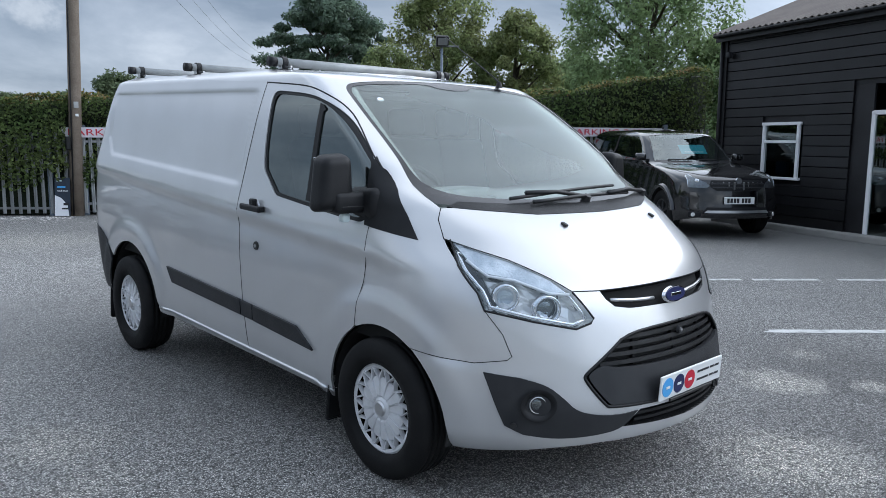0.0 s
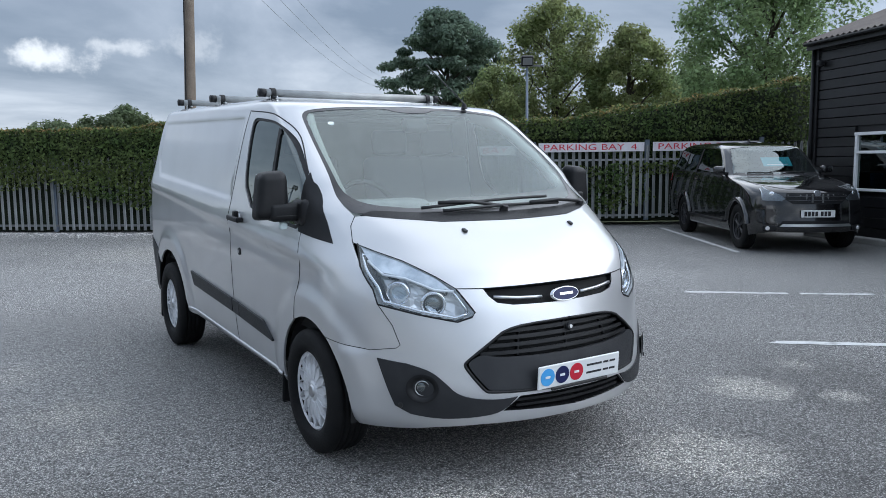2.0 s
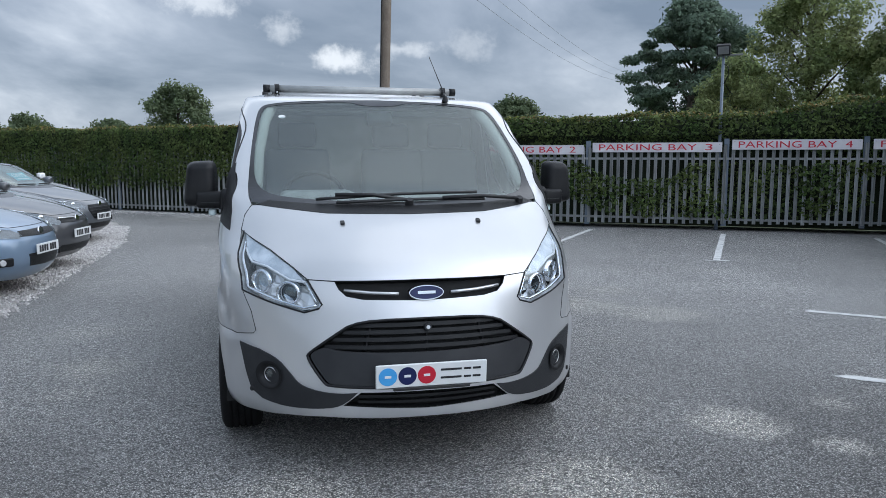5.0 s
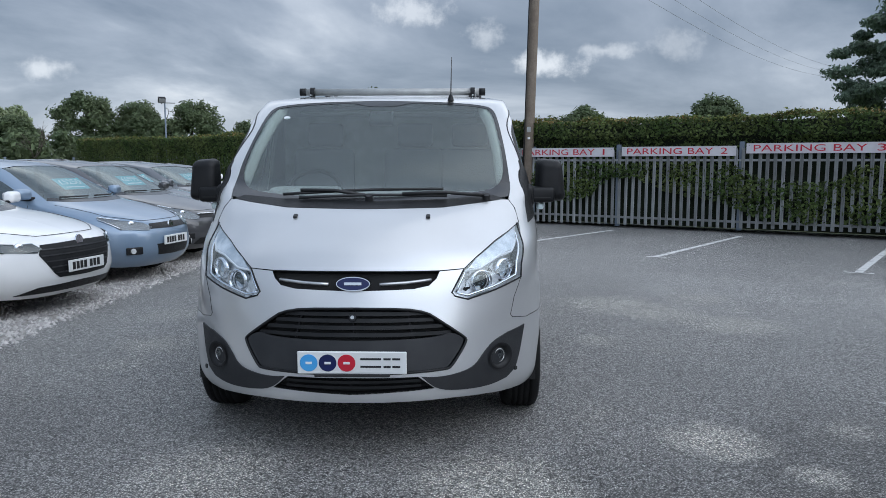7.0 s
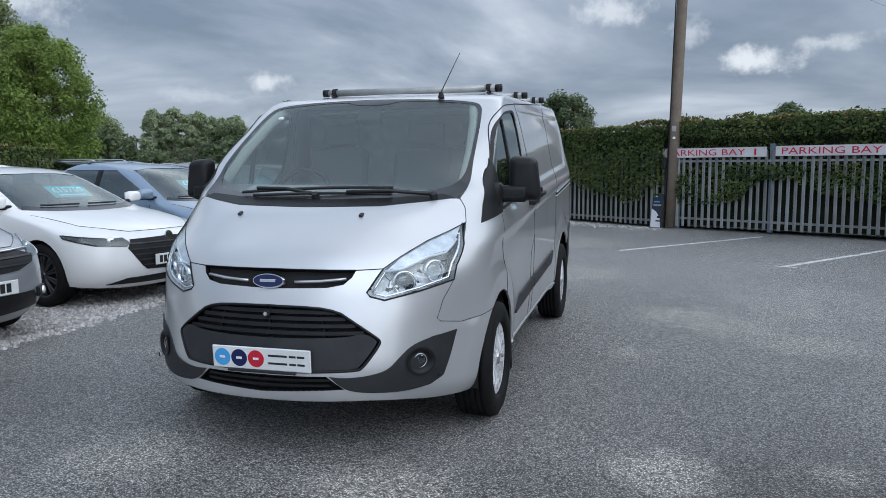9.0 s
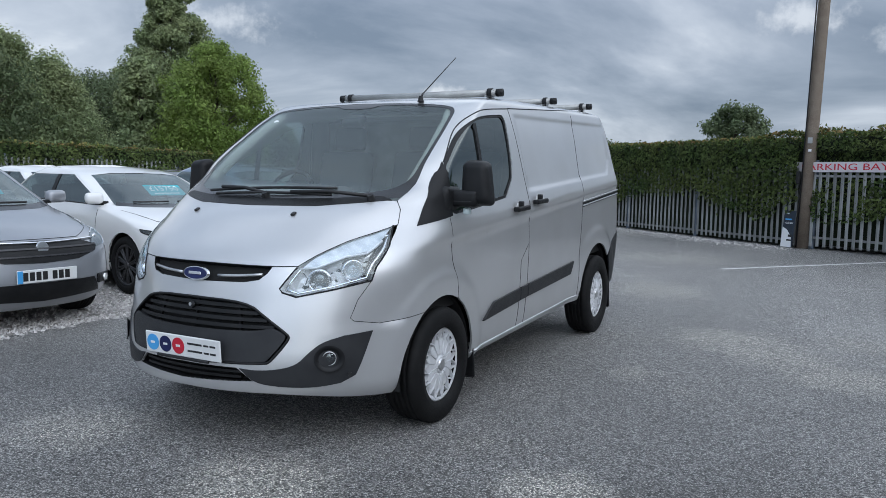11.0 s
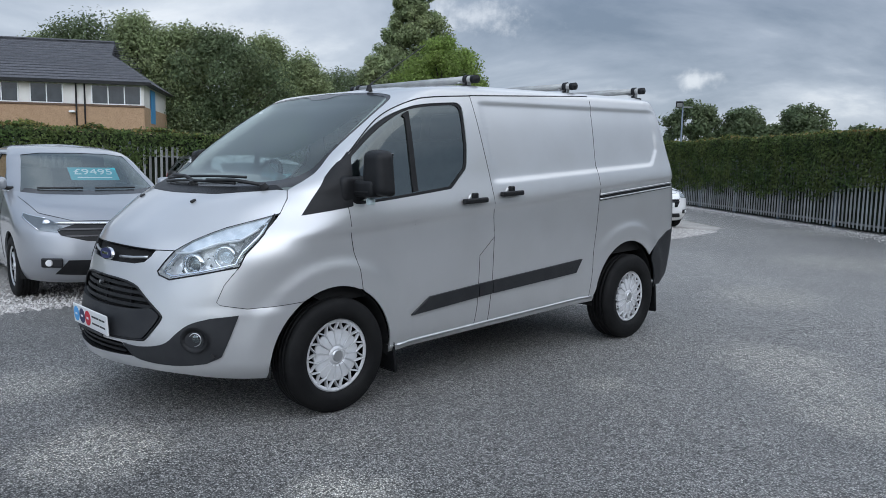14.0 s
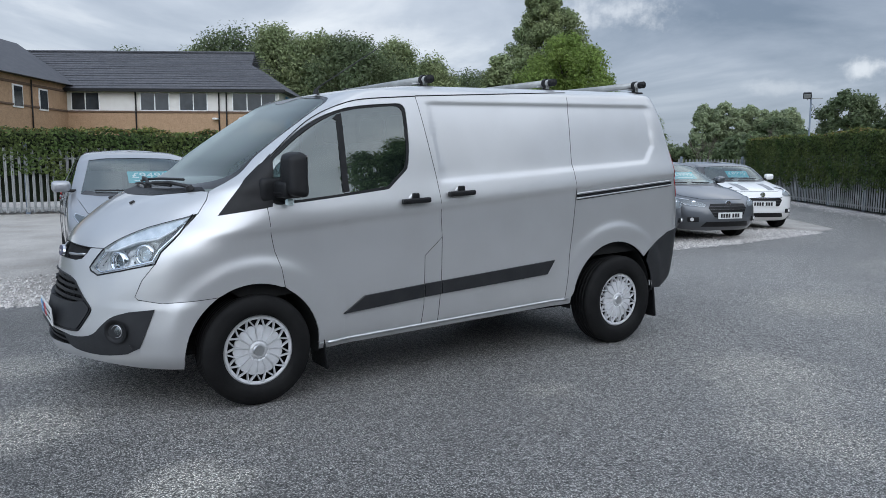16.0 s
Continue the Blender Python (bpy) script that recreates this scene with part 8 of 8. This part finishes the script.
# tall tree with a poplar top and its neighbour
tx, ty = polar(3.7, -3.2, -48.2, 100)
tree(tx, ty, 26.5, 13.0, "spire", 81, 190, 300, 0.20, 0.06, "tall narrow tree with a pointed leafy top", 0.35)
tx, ty = polar(3.7, -3.2, -50.6, 58)
tree(tx, ty, 8.8, 3.0, "birch", 83, 60, 150, 0.17, 0.1, "leafy tree beside the tall pointed one", 0.24)
tx, ty = polar(3.7, -3.2, -45.8, 56)
tree(tx, ty, 9.8, 4.0, "lime", 82, 80, 260, 0.13, 0.1, "bright green tree behind the west hedge", 0.28)
for i, (a, e, d) in enumerate(((-53.2, 5.6, 80), (-55.8, 6.6, 70), (-58.6, 7.9, 68), (-61.6, 7.8, 66), (-64.5, 8.2, 66), (-67.3, 8.6, 66), (-70.3, 8.0, 70), (-51.0, 5.0, 85), (-73.5, 7.0, 84), (-77.5, 6.6, 90), (-41.4, 3.0, 90), (-74.8, 6.0, 95))):
    tx, ty = polar(3.7, -3.2, a, d)
    tree(tx, ty, 1.9 + d * math.tan(radians(e)), 6.3, "birch" if i % 3 else "far", 90 + i, 80, 240, 0.145, 0.04, "tall drooping birch in the wood behind", 0.28)


def bare_tree(x, y, h, seed):
    """A leafless young tree: forked twigs in one mesh."""
    r = random.Random(seed)
    t = thing("tree", "small leafless tree beyond the hedge", "tree", pose(x, y, -0.05), "trees round the yard")
    v, f = [], []

    def limb(p, d, length, rad, depth):
        q = p + d * length
        a, b = tube_data([p, (p + q) / 2 + Vector((r.uniform(-1, 1), r.uniform(-1, 1), 0)) * 0.04 * length, q], rad, 5, rad * 0.6)
        n = len(v)
        v.extend(a)
        f.extend(tuple(k + n for k in g) for g in b)
        if depth:
            for _ in range(3 if depth > 1 else 4):
                e2 = (d + Vector((r.gauss(0, 0.5), r.gauss(0, 0.5), r.uniform(0.0, 0.4)))).normalized()
                limb(p + d * length * r.uniform(0.6, 1.0), e2, length * r.uniform(0.55, 0.8), rad * 0.6, depth - 1)
    limb(Vector((0, 0, 0)), Vector((0, 0, 1)), h * 0.38, 0.07, 4)
    mesh_object("trunk", v, f, M_BARK, t, "", True)
    return t


tx, ty = polar(0.8, -4.4, -29.7, 62)
bare_tree(tx, ty, 4.6, 5)
tx, ty = polar(0.8, -4.4, -33.4, 60)
bare_tree(tx, ty, 3.8, 8)
# scrub along the far field edge
for i in range(14):
    tx, ty = polar(1.8, -4.2, -47 + 2.6 * i, 70 + 6 * (i % 3))
    tree(tx, ty, 2.6 + 0.5 * (i % 4), 2.8, "far", 120 + i, 16, 60, 0.30, 0.1, "low scrub bush at the field edge", 0.12)


# ---- office building behind the west hedge ----
M_BAND = material("brown_brick_band", (0.12, 0.078, 0.055), rough=0.9, second=(0.16, 0.10, 0.07), scale=4, grain=0.2, grain_scale=14)
M_BRICK = material("buff_brick", (0.40, 0.265, 0.165), rough=0.9, second=(0.30, 0.19, 0.115), scale=3, grain=0.25, grain_scale=12)
M_PANEL = material("white_render_panel", (0.70, 0.68, 0.65), rough=0.7, second=(0.58, 0.56, 0.53), scale=1.5, amount=0.5)
M_SLATE = material("dark_slate", (0.065, 0.068, 0.078), rough=0.75, second=(0.10, 0.10, 0.11), scale=2, grain=0.35, grain_scale=9, random_value=0.2)
M_BLUEPANEL = material("blue_panel", (0.06, 0.25, 0.48), rough=0.5, second=(0.08, 0.28, 0.5), scale=3)
M_OFFGLASS = material("office_glass", (0.02, 0.025, 0.03), rough=0.05, second=(0.05, 0.06, 0.07), scale=1.5, amount=0.6)


def office():
    az0, dist = -76.3, 55.0
    cx, cy = polar(5.2, -1.5, az0, dist)
    # local x runs along the front to its north end, local -y looks to the yard
    b = thing("office_building", "two-storey buff brick and white office with dark slate roof", "building", pose(cx, cy, 0, 0, 0, 58.0))
    half, E, zb, deep = 7.1, 5.95, 4.55, 9.0
    part("wall", box_bm(2 * half, 0.35, zb, (0, 0.18, zb / 2)), M_BRICK, b, "buff brick lower wall")
    part("wall", box_bm(2 * half, 0.30, E - zb, (0, 0.20, (E + zb) / 2)), M_PANEL, b, "white upper wall")
    part("side_wall", box_bm(0.35, deep, zb, (half - 0.17, deep / 2 + 0.36, zb / 2)), M_BRICK, b)
    part("side_wall", box_bm(0.30, deep, E - zb, (half - 0.2, deep / 2 + 0.36, (E + zb) / 2)), M_PANEL, b)
    part("band", box_bm(2 * half + 0.1, 0.08, 0.12, (0, -0.02, zb), 0.01, 1), M_BAND, b)
    part("blue_panel", box_bm(0.05, 1.6, 2.2, (half + 0.03, 3.2, 4.7)), M_BLUEPANEL, b)

    def window(x0, x1, z0, z1, lights, y=0.03):
        w = part("window", box_bm(x1 - x0, 0.06, 0.07, ((x0 + x1) / 2, y, z0 - 0.03), 0.008, 1), M_WHITE, b)
        part("window_frame", box_bm(x1 - x0, 0.06, 0.07, ((x0 + x1) / 2, y, z1), 0.008, 1), M_WHITE, w)
        for i in range(lights + 1):
            x = x0 + (x1 - x0) * i / lights
            part("window_frame", box_bm(0.07, 0.06, z1 - z0, (x, y, (z0 + z1) / 2), 0.008, 1), M_WHITE, w)
        for i in range(lights):
            xa = x0 + (x1 - x0) * i / lights
            part("pane", box_bm((x1 - x0) / lights - 0.06, 0.02, z1 - z0 - 0.06, (xa + (x1 - x0) / lights / 2, y + 0.005, (z0 + z1) / 2)), M_OFFGLASS, w)
    for x0, x1, k in ((-6.75, -4.9, 2), (-2.15, -0.25, 2), (0.45, 2.3, 2), (4.0, 6.9, 3)):
        window(x0, x1, zb + 0.10, E - 0.12, k)
    for x in (-2.45, 3.1, 3.6):
        tube("downpipe", [(x, -0.06, 2.0), (x, -0.06, E - 0.1)], 0.05, M_BLACKPLASTIC, b, seg=8)
    part("wall_fitting", box_bm(0.35, 0.45, 0.12, (2.9, -0.2, zb - 0.45), 0.03, 2), M_WHITE, b)
    # hipped roof with a louvred gablet
    o, R = 0.55, 9.1
    rx, rm = half - 2.6, deep / 2 + 0.2
    v = [(-half - 6, -o, E), (half + o, -o, E), (half + o, deep + 0.8, E), (-half - 6, deep + 0.8, E), (-half - 6, rm, R), (rx, rm, R), (half - 1.2, rm, R - 1.35), (rx + 0.05, rm - 1.2, R - 1.0), (rx + 0.05, rm + 1.2, R - 1.0)]
    f = [(0, 1, 7, 5, 4), (2, 3, 4, 5, 8), (1, 2, 8, 7), (5, 7, 8), (3, 0, 4), (0, 3, 2, 1)]
    mesh_object("roof", v, f, M_SLATE, b, "dark slate hipped roof")
    for i in range(7):
        z = R - 0.95 + 0.12 * i
        wd = 1.15 * (1 - i / 7.5)
        part("louvre", box_bm(0.08, 2 * wd, 0.03, (rx + 0.12 + 0.01 * i, rm, z), 0.004, 1), M_BLACKPLASTIC, b)
    part("ridge", box_bm(half + 6 + rx, 0.25, 0.12, ((rx - half - 6) / 2, rm, R + 0.02), 0.04, 2), M_SLATE, b)
    part("fascia", box_bm(2 * half + 2 * o, 0.05, 0.20, (0, -o + 0.02, E - 0.02), 0.01, 1), M_BLACKPLASTIC, b)
    # slate courses
    for i in range(16):
        q = (i + 0.5) / 16
        z, y = E + (R - E) * q, -o + (rm + o) * q
        x1 = half + o - (half + o - rx - 0.1) * q * 0.92
        part("slate_course", box_bm(x1 + half + 5.5, 0.05, 0.02, ((x1 - half - 5.5) / 2, y - 0.012, z + 0.014)), M_SLATE, b)
    # nearer wing at the south end
    wx = -half - 0.1
    part("wing_wall", box_bm(0.35, 11, E + 0.3, (wx, -5.5, (E + 0.3) / 2)), M_BRICK, b, "buff brick wing")
    part("wing_wall", box_bm(9, 0.35, E + 0.3, (wx - 4.5, -11, (E + 0.3) / 2)), M_BRICK, b)
    for yy in (-3.2, -6.2):
        w = part("window", box_bm(0.10, 1.1, 1.35, (wx + 0.19, yy, 5.05), 0.01, 1), M_WHITE, b)
        part("pane", box_bm(0.02, 0.9, 1.15, (wx + 0.245, yy, 5.05)), M_OFFGLASS, w)
    part("band", box_bm(0.08, 11, 0.12, (wx + 0.20, -5.5, 4.55), 0.01, 1), M_BAND, b)
    part("band", box_bm(0.08, 11, 0.14, (wx + 0.20, -5.5, 5.85), 0.01, 1), M_BAND, b)
    tube("downpipe", [(wx + 0.26, -4.7, 2.0), (wx + 0.26, -4.7, E + 0.2)], 0.05, M_BLACKPLASTIC, b, seg=8)
    v = [(wx + 0.7, 0.6, E + 0.3), (wx + 0.7, -11.6, E + 0.3), (wx - 9.6, -11.6, E + 0.3), (wx - 9.6, 0.6, E + 0.3), (wx - 4.5, 3.0, R + 0.3), (wx - 4.5, -7.0, R + 0.3)]
    mesh_object("wing_roof", v, [(0, 4, 5, 1), (1, 5, 2), (2, 5, 4, 3), (3, 4, 0), (0, 1, 2, 3)], M_SLATE, b)
    return b


office()
